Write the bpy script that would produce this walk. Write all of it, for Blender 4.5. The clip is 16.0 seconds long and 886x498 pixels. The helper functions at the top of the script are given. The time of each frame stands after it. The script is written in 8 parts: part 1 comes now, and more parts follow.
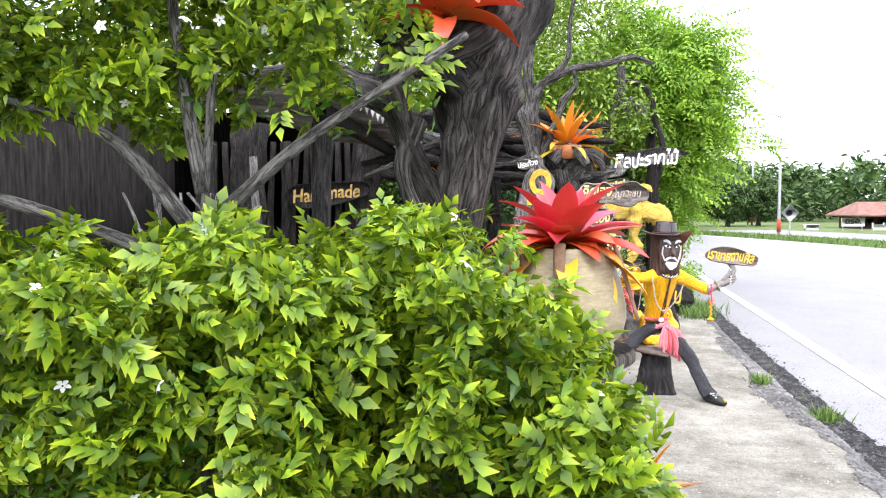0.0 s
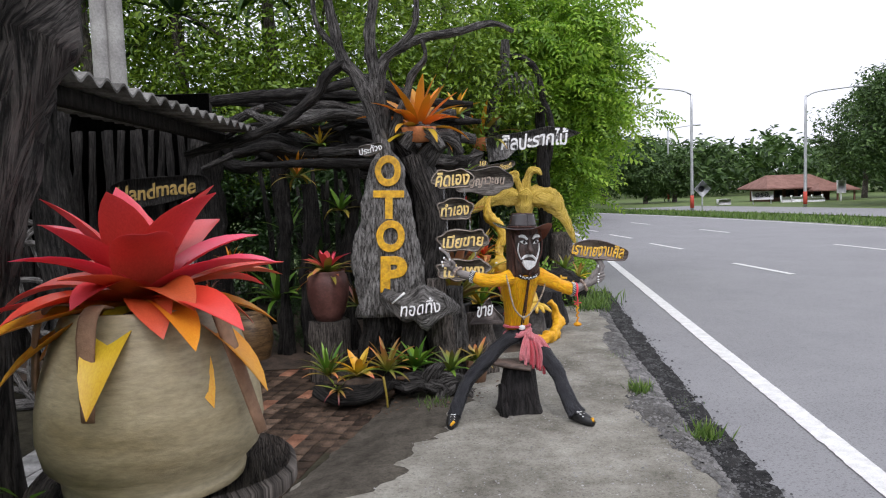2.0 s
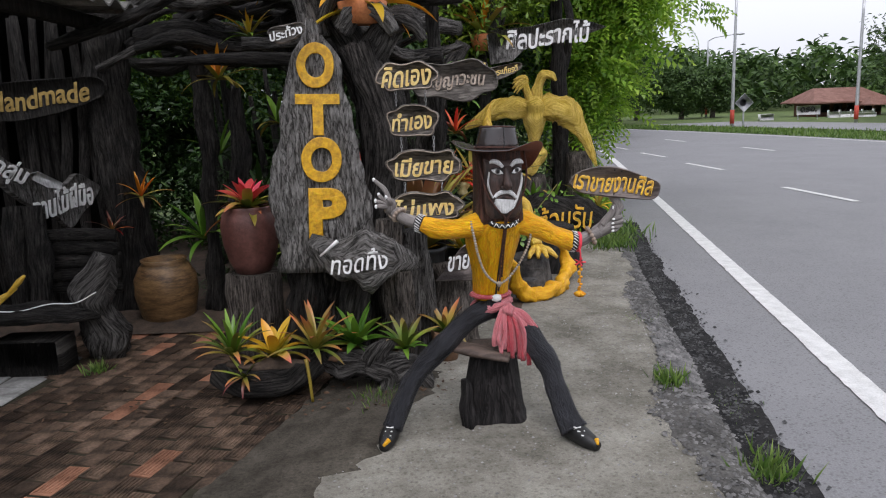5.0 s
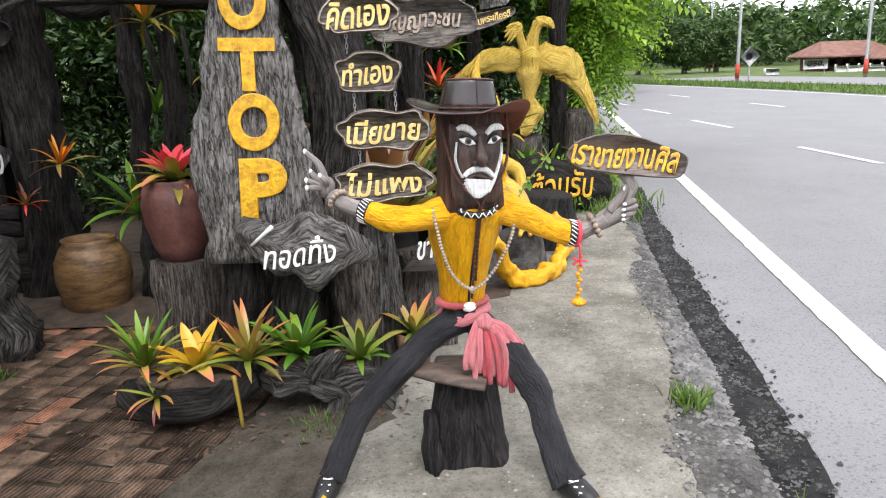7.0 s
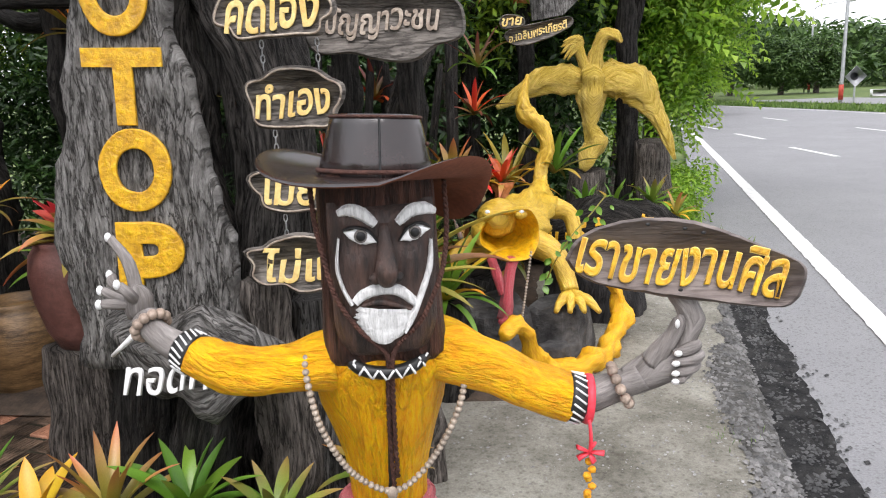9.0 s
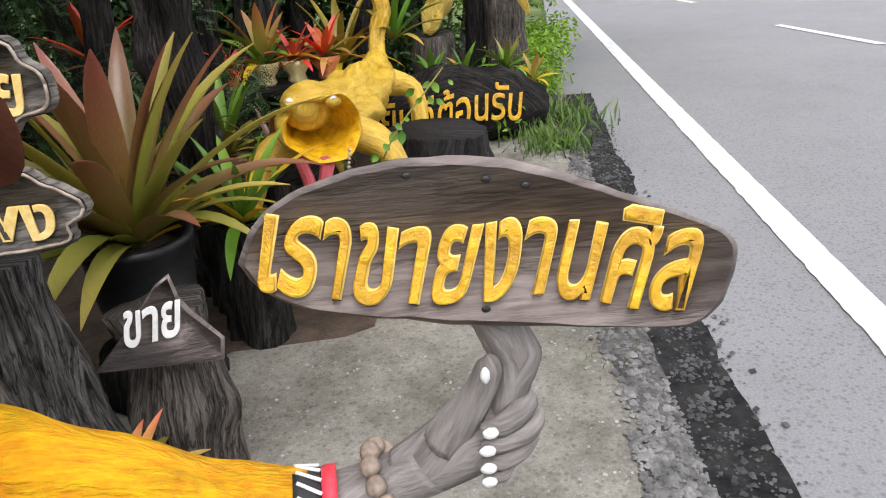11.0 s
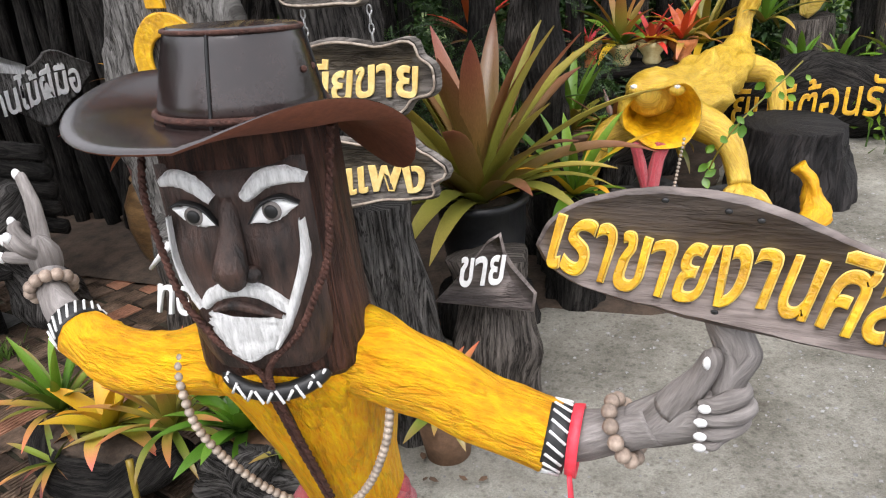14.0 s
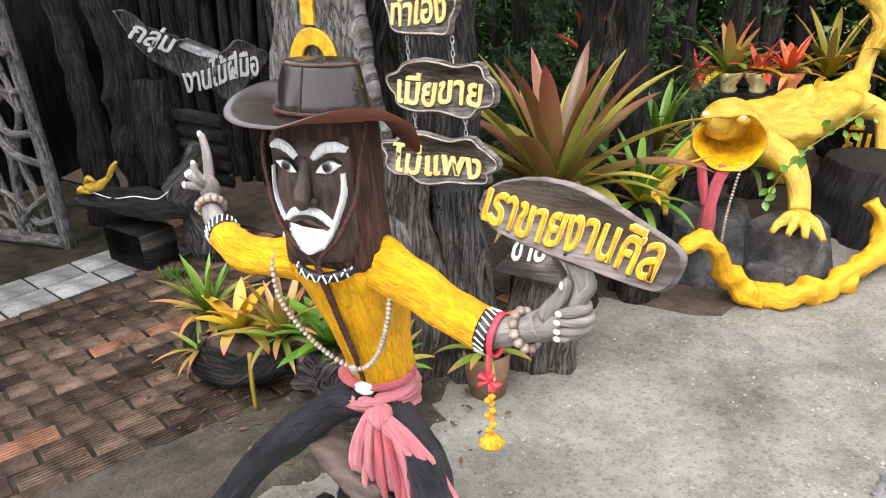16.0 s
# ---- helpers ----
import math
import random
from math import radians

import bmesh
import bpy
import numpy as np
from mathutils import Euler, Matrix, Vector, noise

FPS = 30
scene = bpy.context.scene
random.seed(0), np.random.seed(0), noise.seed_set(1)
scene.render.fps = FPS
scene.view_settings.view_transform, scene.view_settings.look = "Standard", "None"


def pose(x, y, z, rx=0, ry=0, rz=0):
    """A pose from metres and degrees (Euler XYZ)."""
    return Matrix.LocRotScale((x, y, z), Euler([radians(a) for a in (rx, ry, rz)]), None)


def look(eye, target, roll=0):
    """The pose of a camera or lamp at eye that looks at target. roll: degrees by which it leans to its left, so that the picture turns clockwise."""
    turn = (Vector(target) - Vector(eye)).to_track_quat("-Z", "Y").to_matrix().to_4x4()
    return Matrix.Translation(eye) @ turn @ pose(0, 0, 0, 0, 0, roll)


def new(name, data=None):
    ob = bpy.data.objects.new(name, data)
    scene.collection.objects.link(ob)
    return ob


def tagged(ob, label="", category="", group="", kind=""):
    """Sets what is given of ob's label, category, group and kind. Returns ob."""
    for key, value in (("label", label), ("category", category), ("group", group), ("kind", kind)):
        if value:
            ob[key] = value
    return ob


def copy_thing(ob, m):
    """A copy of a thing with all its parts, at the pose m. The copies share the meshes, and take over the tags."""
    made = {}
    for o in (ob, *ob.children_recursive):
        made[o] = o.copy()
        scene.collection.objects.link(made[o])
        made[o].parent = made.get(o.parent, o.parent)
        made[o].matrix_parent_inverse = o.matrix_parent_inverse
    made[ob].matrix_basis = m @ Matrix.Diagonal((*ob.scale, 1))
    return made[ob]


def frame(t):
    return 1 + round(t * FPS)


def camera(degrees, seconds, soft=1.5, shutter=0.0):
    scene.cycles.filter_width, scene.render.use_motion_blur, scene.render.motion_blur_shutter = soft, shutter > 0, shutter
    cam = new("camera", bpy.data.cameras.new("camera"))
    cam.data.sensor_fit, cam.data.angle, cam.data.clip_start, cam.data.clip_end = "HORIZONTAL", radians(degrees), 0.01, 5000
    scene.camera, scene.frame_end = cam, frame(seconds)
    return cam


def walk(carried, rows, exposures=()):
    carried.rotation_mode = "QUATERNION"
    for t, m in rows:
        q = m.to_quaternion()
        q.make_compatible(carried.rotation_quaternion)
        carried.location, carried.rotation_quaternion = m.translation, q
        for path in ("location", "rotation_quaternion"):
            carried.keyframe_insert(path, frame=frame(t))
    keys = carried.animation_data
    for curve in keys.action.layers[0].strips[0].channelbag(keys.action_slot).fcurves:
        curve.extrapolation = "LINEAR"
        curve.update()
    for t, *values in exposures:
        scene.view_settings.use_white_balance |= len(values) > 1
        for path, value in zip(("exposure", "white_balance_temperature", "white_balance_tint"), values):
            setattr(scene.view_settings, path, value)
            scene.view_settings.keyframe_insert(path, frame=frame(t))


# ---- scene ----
cam = camera(62.5, 16.0, 1.1)
PATH = [
    (0, (0.469, 0.322, 1.662), (0.352, 2.315, 1.549), -0.1),
    (0.5, (0.732, 0.467, 1.724), (0.771, 2.461, 1.581), -1.4),
    (1, (0.936, 0.874, 1.701), (1.035, 2.865, 1.546), -2.9),
    (1.5, (1.04, 1.101, 1.673), (1.201, 3.089, 1.517), -4.1),
    (2, (1.251, 1.377, 1.723), (1.321, 3.369, 1.565), -2.0),
    (2.5, (1.336, 1.735, 1.736), (1.462, 3.723, 1.558), -1.5),
    (3, (1.393, 2.048, 1.73), (1.48, 4.04, 1.569), -3.3),
    (3.5, (1.571, 2.43, 1.704), (1.599, 4.422, 1.526), -0.3),
    (4, (1.679, 2.722, 1.673), (1.773, 4.71, 1.471), -1.4),
    (4.5, (1.757, 3.022, 1.659), (1.778, 5.001, 1.368), -1.8),
    (4.7, (1.777, 3.105, 1.642), (1.764, 5.077, 1.307), -2.3),
    (6.8, (1.909, 4.052, 1.606), (1.885, 5.997, 1.137), -1.8),
    (7, (1.959, 4.15, 1.594), (1.94, 6.088, 1.1), -2.2),
    (7.5, (2.123, 4.459, 1.617), (2.091, 6.411, 1.181), -2.3),
    (8, (2.172, 4.83, 1.59), (2.174, 6.779, 1.138), -4.4),
    (8.5, (2.198, 5.17, 1.589), (2.115, 7.117, 1.14), -6.1),
    (9, (2.337, 5.456, 1.582), (2.099, 7.394, 1.148), -2.2),
    (9.5, (2.417, 5.699, 1.551), (2.223, 7.626, 1.049), -3.6),
    (10, (2.488, 5.939, 1.556), (2.491, 7.882, 1.079), -4.9),
    (10.2, (2.524, 6.046, 1.535), (2.62, 7.967, 0.99), -4.6),
    (12.3, (2.588, 6.356, 1.479), (2.62, 8.149, 0.594), -4.1),
    (12.5, (2.592, 6.357, 1.477), (2.609, 8.148, 0.587), -4.0),
    (13, (2.591, 6.354, 1.488), (2.392, 8.142, 0.614), -6.5),
    (13.5, (2.576, 6.242, 1.523), (1.993, 8.012, 0.796), -7.5),
    (14, (2.672, 6.073, 1.612), (1.874, 7.728, 0.822), -6.2),
    (14.5, (2.786, 6.017, 1.673), (1.689, 7.505, 0.91), -5.6),
    (15, (2.941, 5.963, 1.701), (1.731, 7.357, 0.931), -4.9),
    (15.5, (3.114, 5.793, 1.72), (1.91, 7.219, 1.0), -4.1),
    (16, (3.247, 5.69, 1.744), (2.109, 7.149, 0.984), -3.5),
]
walk(cam, [(t, look(eye, target, roll)) for t, eye, target, roll in PATH],
     [(0, 2.0, 6150, 17), (0.5, 1.5, 6150, 17), (1.5, 0.8, 6150, 17), (2.5, 0.42, 6150, 17), (3.5, 0.28, 6150, 17), (4.5, 0.25, 6150, 17), (7, 1.32, 6350, 15), (9, 1.12, 6350, 15), (10, 1.2, 6350, 15), (12.5, 0.82, 6350, 15), (14, 1.2, 6350, 15), (15, 1.5, 6350, 15), (16, 1.62, 6350, 15)])

# ---- light ----
world = bpy.data.worlds.new("world")
scene.world = world
world.use_nodes = True
wn, wl = world.node_tree.nodes, world.node_tree.links
sky = wn.new("ShaderNodeTexSky")
sky.sky_type, sky.sun_disc = "NISHITA", False
sky.sun_elevation, sky.sun_rotation = radians(58), radians(205)
sky.dust_density = 4.0
cloud = wn.new("ShaderNodeHueSaturation")          # overcast: the cloud takes most of the blue out
cloud.inputs["Saturation"].default_value = 0.12
wl.new(sky.outputs[0], cloud.inputs["Color"])
veil = wn.new("ShaderNodeMix")                      # even cloud in front of the sky
veil.data_type = "RGBA"
veil.inputs[0].default_value = 0.65
veil.inputs[7].default_value = (6.0, 6.2, 6.35, 1)
wl.new(cloud.outputs[0], veil.inputs[6])
wl.new(veil.outputs[2], wn["Background"].inputs["Color"])
wn["Background"].inputs["Strength"].default_value = 0.15
sun = new("sun", bpy.data.lights.new("sun", "SUN"))
sun.data.energy, sun.data.angle, sun.data.color = 0.8, radians(25), (1.0, 0.96, 0.9)
sun.matrix_world = look((6, -8, 20), (1.5, 3, 0))

# ---- materials ----
def tree_of(name):
    m = bpy.data.materials.new(name)
    m.use_nodes = True
    return m, m.node_tree.nodes, m.node_tree.links, m.node_tree.nodes["Principled BSDF"]


def surface(name, a, b, rough=0.7, scale=6.0, fine=60.0, bump=0.3, metal=0.0, stretch=(1, 1, 1), coord="Object", spec=0.4, third=None, spread=0.15, random_tint=0.0, soft=0.0, bumpd=0.01, speck=False, crack=0.0, blotch=0.0):
    """Colour a to b by noise at two sizes, with relief. stretch pulls the noise along the grain; crack opens dark splits along it."""
    m, n, l, p = tree_of(name)
    tc = n.new("ShaderNodeTexCoord")
    mp = n.new("ShaderNodeMapping")
    mp.inputs["Scale"].default_value = stretch
    l.new(tc.outputs[coord], mp.inputs["Vector"])
    big, small = n.new("ShaderNodeTexNoise"), n.new("ShaderNodeTexNoise")
    for t, s, d in ((big, scale, 6), (small, fine, 4)):
        t.inputs["Scale"].default_value, t.inputs["Detail"].default_value, t.inputs["Roughness"].default_value = s, d + 3, 0.62
        l.new(mp.outputs[0], t.inputs["Vector"])
    ramp = n.new("ShaderNodeValToRGB")
    ramp.color_ramp.elements[0].position, ramp.color_ramp.elements[1].position = 0.5 - spread, 0.5 + spread
    ramp.color_ramp.elements[0].color, ramp.color_ramp.elements[1].color = (*a, 1), (*b, 1)
    if third:
        e = ramp.color_ramp.elements.new(0.5 + spread * 1.6)
        e.color = (*third, 1)
    l.new(big.outputs["Fac"], ramp.inputs[0])
    mix = n.new("ShaderNodeMix")
    mix.data_type, mix.blend_type = "RGBA", "OVERLAY"
    mix.inputs[0].default_value = 0.8 if coord == "UV" else 0.55
    l.new(ramp.outputs[0], mix.inputs[6])
    l.new(small.outputs["Fac"], mix.inputs[7])
    last = mix.outputs[2]
    if speck:                                       # grit, dark lichen spots and pale worn patches
        big.inputs["Detail"].default_value, big.inputs["Roughness"].default_value = 14, 0.78
        vor, vr, mm = n.new("ShaderNodeTexVoronoi"), n.new("ShaderNodeValToRGB"), n.new("ShaderNodeMix")
        vor.inputs["Scale"].default_value = 38
        l.new(mp.outputs[0], vor.inputs["Vector"])
        vr.color_ramp.elements[0].position, vr.color_ramp.elements[1].position = 0.1, 0.42
        vr.color_ramp.elements[0].color, vr.color_ramp.elements[1].color = (0.42, 0.41, 0.4, 1), (1, 1, 1, 1)
        l.new(vor.outputs["Distance"], vr.inputs[0])
        mm.data_type, mm.blend_type = "RGBA", "MULTIPLY"
        mm.inputs[0].default_value = 0.55
        l.new(last, mm.inputs[6])
        l.new(vr.outputs[0], mm.inputs[7])
        last = mm.outputs[2]
    split = None
    if crack:                                       # narrow splits that follow the grain
        mp2, cn, sub, ab, cr, cm = n.new("ShaderNodeMapping"), n.new("ShaderNodeTexNoise"), n.new("ShaderNodeMath"), n.new("ShaderNodeMath"), n.new("ShaderNodeValToRGB"), n.new("ShaderNodeMix")
        mp2.inputs["Scale"].default_value = stretch
        l.new(tc.outputs[coord], mp2.inputs["Vector"])
        cn.inputs["Scale"].default_value, cn.inputs["Detail"].default_value, cn.inputs["Roughness"].default_value, cn.inputs["Distortion"].default_value = scale * 0.9, 6, 0.6, 0.35
        l.new(mp2.outputs[0], cn.inputs["Vector"])
        sub.operation, ab.operation = "SUBTRACT", "ABSOLUTE"
        sub.inputs[1].default_value = 0.5
        l.new(cn.outputs["Fac"], sub.inputs[0])
        l.new(sub.outputs[0], ab.inputs[0])
        cr.color_ramp.elements[0].position, cr.color_ramp.elements[1].position = 0.004, 0.04
        cr.color_ramp.elements[0].color, cr.color_ramp.elements[1].color = (0.1, 0.09, 0.08, 1), (1, 1, 1, 1)
        l.new(ab.outputs[0], cr.inputs[0])
        cm.data_type, cm.blend_type = "RGBA", "MULTIPLY"
        cm.inputs[0].default_value = crack
        l.new(last, cm.inputs[6])
        l.new(cr.outputs[0], cm.inputs[7])
        last, split = cm.outputs[2], cr.outputs[0]
    if blotch:                                      # broad darker and paler weathering
        bn, br, bmix = n.new("ShaderNodeTexNoise"), n.new("ShaderNodeValToRGB"), n.new("ShaderNodeMix")
        bn.inputs["Scale"].default_value, bn.inputs["Detail"].default_value, bn.inputs["Roughness"].default_value = 5.0, 8, 0.65
        l.new(tc.outputs["Object"], bn.inputs["Vector"])
        br.color_ramp.elements[0].position, br.color_ramp.elements[1].position = 0.38, 0.62
        br.color_ramp.elements[0].color, br.color_ramp.elements[1].color = (0.45, 0.44, 0.43, 1), (1.12, 1.12, 1.12, 1)
        l.new(bn.outputs["Fac"], br.inputs[0])
        bmix.data_type, bmix.blend_type = "RGBA", "MULTIPLY"
        bmix.inputs[0].default_value = blotch
        l.new(last, bmix.inputs[6])
        l.new(br.outputs[0], bmix.inputs[7])
        last = bmix.outputs[2]
    if random_tint:
        info, hsv, mr = n.new("ShaderNodeObjectInfo"), n.new("ShaderNodeHueSaturation"), n.new("ShaderNodeMapRange")
        mr.inputs[3].default_value, mr.inputs[4].default_value = 1 - random_tint, 1 + random_tint
        l.new(info.outputs["Random"], mr.inputs[0])
        l.new(mr.outputs[0], hsv.inputs["Value"])
        l.new(last, hsv.inputs["Color"])
        last = hsv.outputs[0]
    l.new(last, p.inputs["Base Color"])
    p.inputs["Roughness"].default_value, p.inputs["Metallic"].default_value = rough, metal
    p.inputs["Specular IOR Level"].default_value = spec
    if soft:
        p.inputs["Sheen Weight"].default_value = soft
    if bump:
        add = n.new("ShaderNodeMath")
        add.operation = "ADD"
        l.new(big.outputs["Fac"], add.inputs[0])
        l.new(small.outputs["Fac"], add.inputs[1])
        if split:
            more = n.new("ShaderNodeMath")
            more.operation = "MULTIPLY_ADD"
            more.inputs[1].default_value = crack
            l.new(split, more.inputs[0])
            l.new(add.outputs[0], more.inputs[2])
            add = more
        bp = n.new("ShaderNodeBump")
        bp.inputs["Strength"].default_value, bp.inputs["Distance"].default_value = bump, bumpd
        l.new(add.outputs[0], bp.inputs["Height"])
        l.new(bp.outputs[0], p.inputs["Normal"])
    return m


def leafy(name, base, mid, tip, gloss=0.35, through_light=0.25, vary=0.25, by="object"):
    """A leaf: colour runs from its foot to its tip, it varies leaf by leaf, and some light passes through."""
    m, n, l, p = tree_of(name)
    uv, sep, ramp = n.new("ShaderNodeTexCoord"), n.new("ShaderNodeSeparateXYZ"), n.new("ShaderNodeValToRGB")
    l.new(uv.outputs["UV"], sep.inputs[0])
    l.new(sep.outputs["Y"], ramp.inputs[0])
    r = ramp.color_ramp
    r.elements[0].color, r.elements[1].color = (*base, 1), (*tip, 1)
    e = r.elements.new(0.5)
    e.color = (*mid, 1)
    src, hsv, mr = n.new("ShaderNodeObjectInfo" if by == "object" else "ShaderNodeNewGeometry"), n.new("ShaderNodeHueSaturation"), n.new("ShaderNodeMapRange")
    mr.inputs[3].default_value, mr.inputs[4].default_value = 1 - vary, 1 + vary
    l.new(src.outputs["Random" if by == "object" else "Random Per Island"], mr.inputs[0])
    l.new(mr.outputs[0], hsv.inputs["Value"])
    l.new(ramp.outputs[0], hsv.inputs["Color"])
    hue = n.new("ShaderNodeMapRange")
    hue.inputs[3].default_value, hue.inputs[4].default_value = 0.515, 0.485
    l.new(src.outputs["Random" if by == "object" else "Random Per Island"], hue.inputs[0])
    l.new(hue.outputs[0], hsv.inputs["Hue"])
    ns = n.new("ShaderNodeTexNoise")
    ns.inputs["Scale"].default_value = 30
    mix = n.new("ShaderNodeMix")
    mix.data_type, mix.blend_type = "RGBA", "OVERLAY"
    mix.inputs[0].default_value = 0.3
    l.new(hsv.outputs[0], mix.inputs[6])
    l.new(ns.outputs["Fac"], mix.inputs[7])
    l.new(mix.outputs[2], p.inputs["Base Color"])
    p.inputs["Roughness"].default_value = gloss
    tr, sh = n.new("ShaderNodeBsdfTranslucent"), n.new("ShaderNodeMixShader")
    l.new(mix.outputs[2], tr.inputs["Color"])
    sh.inputs[0].default_value = through_light
    l.new(p.outputs[0], sh.inputs[1])
    l.new(tr.outputs[0], sh.inputs[2])
    l.new(sh.outputs[0], n["Material Output"].inputs["Surface"])
    return m


GRAIN = (14, 1.2, 1)
mConcrete = surface("concrete", (0.11, 0.102, 0.08), (0.37, 0.355, 0.305), 0.88, 1.7, 140, 1.0, third=(0.58, 0.57, 0.525), spread=0.15, speck=True, spec=0.25)
mAsphalt = surface("asphalt", (0.18, 0.18, 0.186), (0.29, 0.29, 0.297), 0.8, 0.5, 110, 0.8, spread=0.35, speck=True, spec=0.3)
mTar = surface("wet_tar", (0.006, 0.006, 0.007), (0.035, 0.034, 0.033), 0.8, 9, 90, 1.0, spec=0.15)
mGravel = surface("gravel", (0.09, 0.09, 0.088), (0.33, 0.32, 0.31), 0.8, 8, 60, 0.5, random_tint=0.6)
mPaint = surface("road_paint", (0.533, 0.533, 0.516), (0.705, 0.705, 0.688), 0.6, 9, 80, 0.2)
mGrassGround = surface("grass_ground", (0.05, 0.09, 0.02), (0.13, 0.17, 0.05), 0.95, 0.8, 20, 0.5)
mSoil = surface("soil", (0.04, 0.03, 0.022), (0.1, 0.07, 0.05), 0.95, 8, 60, 0.8)
mBrick = surface("brick", (0.027, 0.022, 0.016), (0.15, 0.1, 0.07), 0.8, 9, 70, 0.7, random_tint=0.6, spread=0.2, spec=0.15, blotch=0.6)
mBrickNew = surface("brick_bare", (0.16, 0.075, 0.045), (0.42, 0.21, 0.13), 0.85, 5, 70, 0.4, random_tint=0.3, spec=0.2)
mMoss = surface("mossy_joint", (0.014, 0.013, 0.009), (0.05, 0.045, 0.03), 0.95, 5, 50, 0.8, spec=0.1)
mSlab = surface("grey_slab", (0.16, 0.16, 0.15), (0.36, 0.355, 0.34), 0.85, 4, 60, 0.4, random_tint=0.2, blotch=0.4)
mCharred = surface("dark_driftwood", (0.006, 0.0055, 0.005), (0.085, 0.077, 0.069), 0.8, 4.5, 28, 1.0, stretch=GRAIN, coord="UV", bumpd=0.025, spec=0.25, crack=0.8, blotch=0.7)
mDrift = surface("grey_driftwood", (0.03, 0.027, 0.024), (0.27, 0.255, 0.24), 0.85, 4.5, 28, 1.0, stretch=GRAIN, coord="UV", bumpd=0.025, spec=0.25, crack=0.85, blotch=0.6)
mTwist = surface("dark_twisted_driftwood", (0.01, 0.009, 0.008), (0.19, 0.172, 0.157), 0.8, 4.5, 28, 1.0, stretch=GRAIN, coord="UV", bumpd=0.025, spec=0.25, crack=0.85, blotch=0.8)
mPale = surface("weathered_grey_wood", (0.1, 0.094, 0.086), (0.42, 0.405, 0.385), 0.88, 5, 30, 1.0, stretch=(11, 1.6, 1), coord="UV", bumpd=0.02, spec=0.25, crack=0.75, blotch=0.45)
mPlank = surface("grey_brown_plank", (0.12, 0.095, 0.085), (0.29, 0.245, 0.225), 0.65, 2.5, 12, 0.5, stretch=(1.5, 1, 14), bumpd=0.006, spec=0.3, crack=0.3, blotch=0.3)
mSignDark = surface("dark_sign_wood", (0.07, 0.062, 0.054), (0.31, 0.28, 0.25), 0.8, 2.5, 12, 0.8, stretch=(2, 1, 16), bumpd=0.008, spec=0.25, crack=0.5, blotch=0.35)
mStump = surface("grey_brown_stump", (0.05, 0.042, 0.036), (0.31, 0.27, 0.235), 0.88, 4.5, 28, 1.0, stretch=GRAIN, coord="UV", bumpd=0.025, spec=0.25, crack=0.75, blotch=0.35)
mBlackStump = surface("black_stump", (0.008, 0.0075, 0.0075), (0.045, 0.04, 0.039), 0.7, 4, 18, 0.9, stretch=(6, 1, 1), coord="UV", bumpd=0.02, spec=0.25, crack=0.6, blotch=0.5)
mGold = surface("gold_paint", (0.5, 0.25, 0.004), (0.84, 0.49, 0.008), 0.3, 26, 60, 0.8, spec=0.7, bumpd=0.008)
mCream = surface("cream_paint", (0.72, 0.5, 0.15), (0.88, 0.7, 0.3), 0.5, 14, 70, 0.3)
mOchre = surface("faded_ochre_paint", (0.2, 0.13, 0.03), (0.42, 0.29, 0.09), 0.7, 14, 70, 0.3)
mBrush = surface("brushed_white_paint", (0.5, 0.5, 0.49), (0.84, 0.84, 0.83), 0.65, 30, 90, 0.9, stretch=(4, 4, 0.7), bumpd=0.004)
mGoldRim = surface("pale_gold_paint", (0.7, 0.5, 0.1), (0.88, 0.68, 0.2), 0.4, 14, 70, 0.3, spec=0.6)
mAggregate = surface("broken_aggregate", (0.03, 0.029, 0.027), (0.15, 0.145, 0.135), 0.9, 6, 55, 1.0, third=(0.26, 0.25, 0.235), speck=True, spec=0.2)
mTarStone = surface("tarred_stones", (0.008, 0.008, 0.008), (0.07, 0.07, 0.07), 0.65, 8, 60, 0.5, random_tint=0.6, spec=0.3)
mWhite = surface("white_paint", (0.66, 0.66, 0.65), (0.85, 0.85, 0.84), 0.6, 12, 80, 0.3)
mShirt = surface("yellow_paint", (0.8, 0.36, 0.004), (0.94, 0.5, 0.003), 0.42, 4, 22, 0.9, stretch=(6, 1.6, 1), coord="UV", spec=0.3, bumpd=0.014, crack=0.22, spread=0.12)
mLizard = surface("golden_lizard_paint", (0.5, 0.29, 0.012), (0.8, 0.54, 0.07), 0.33, 5, 22, 0.7, stretch=(7, 1.2, 1), coord="UV", spec=0.6, bumpd=0.015)
mOrange = surface("orange_yellow_paint", (0.72, 0.34, 0.006), (0.85, 0.46, 0.012), 0.4, 5, 22, 0.7, stretch=(7, 1.2, 1), coord="UV", bumpd=0.015)
mBird = surface("bird_gold_paint", (0.5, 0.32, 0.02), (0.82, 0.6, 0.14), 0.35, 5, 20, 1.0, stretch=(10, 1.2, 1), coord="UV", bumpd=0.02)
mTrouser = surface("black_gloss_paint", (0.005, 0.0055, 0.008), (0.03, 0.031, 0.037), 0.38, 5, 24, 1.0, stretch=(6, 1.4, 1), coord="UV", spec=0.4, bumpd=0.02)
mFace = surface("dark_brown_stained_wood", (0.013, 0.009, 0.0075), (0.1, 0.056, 0.043), 0.45, 9, 40, 0.8, stretch=(5, 5, 1), spec=0.5, bumpd=0.006, blotch=0.7)
mHair = surface("red_brown_stained_wood", (0.022, 0.009, 0.006), (0.14, 0.056, 0.036), 0.5, 4, 24, 1.0, stretch=(14, 14, 1), bumpd=0.014, crack=0.6)
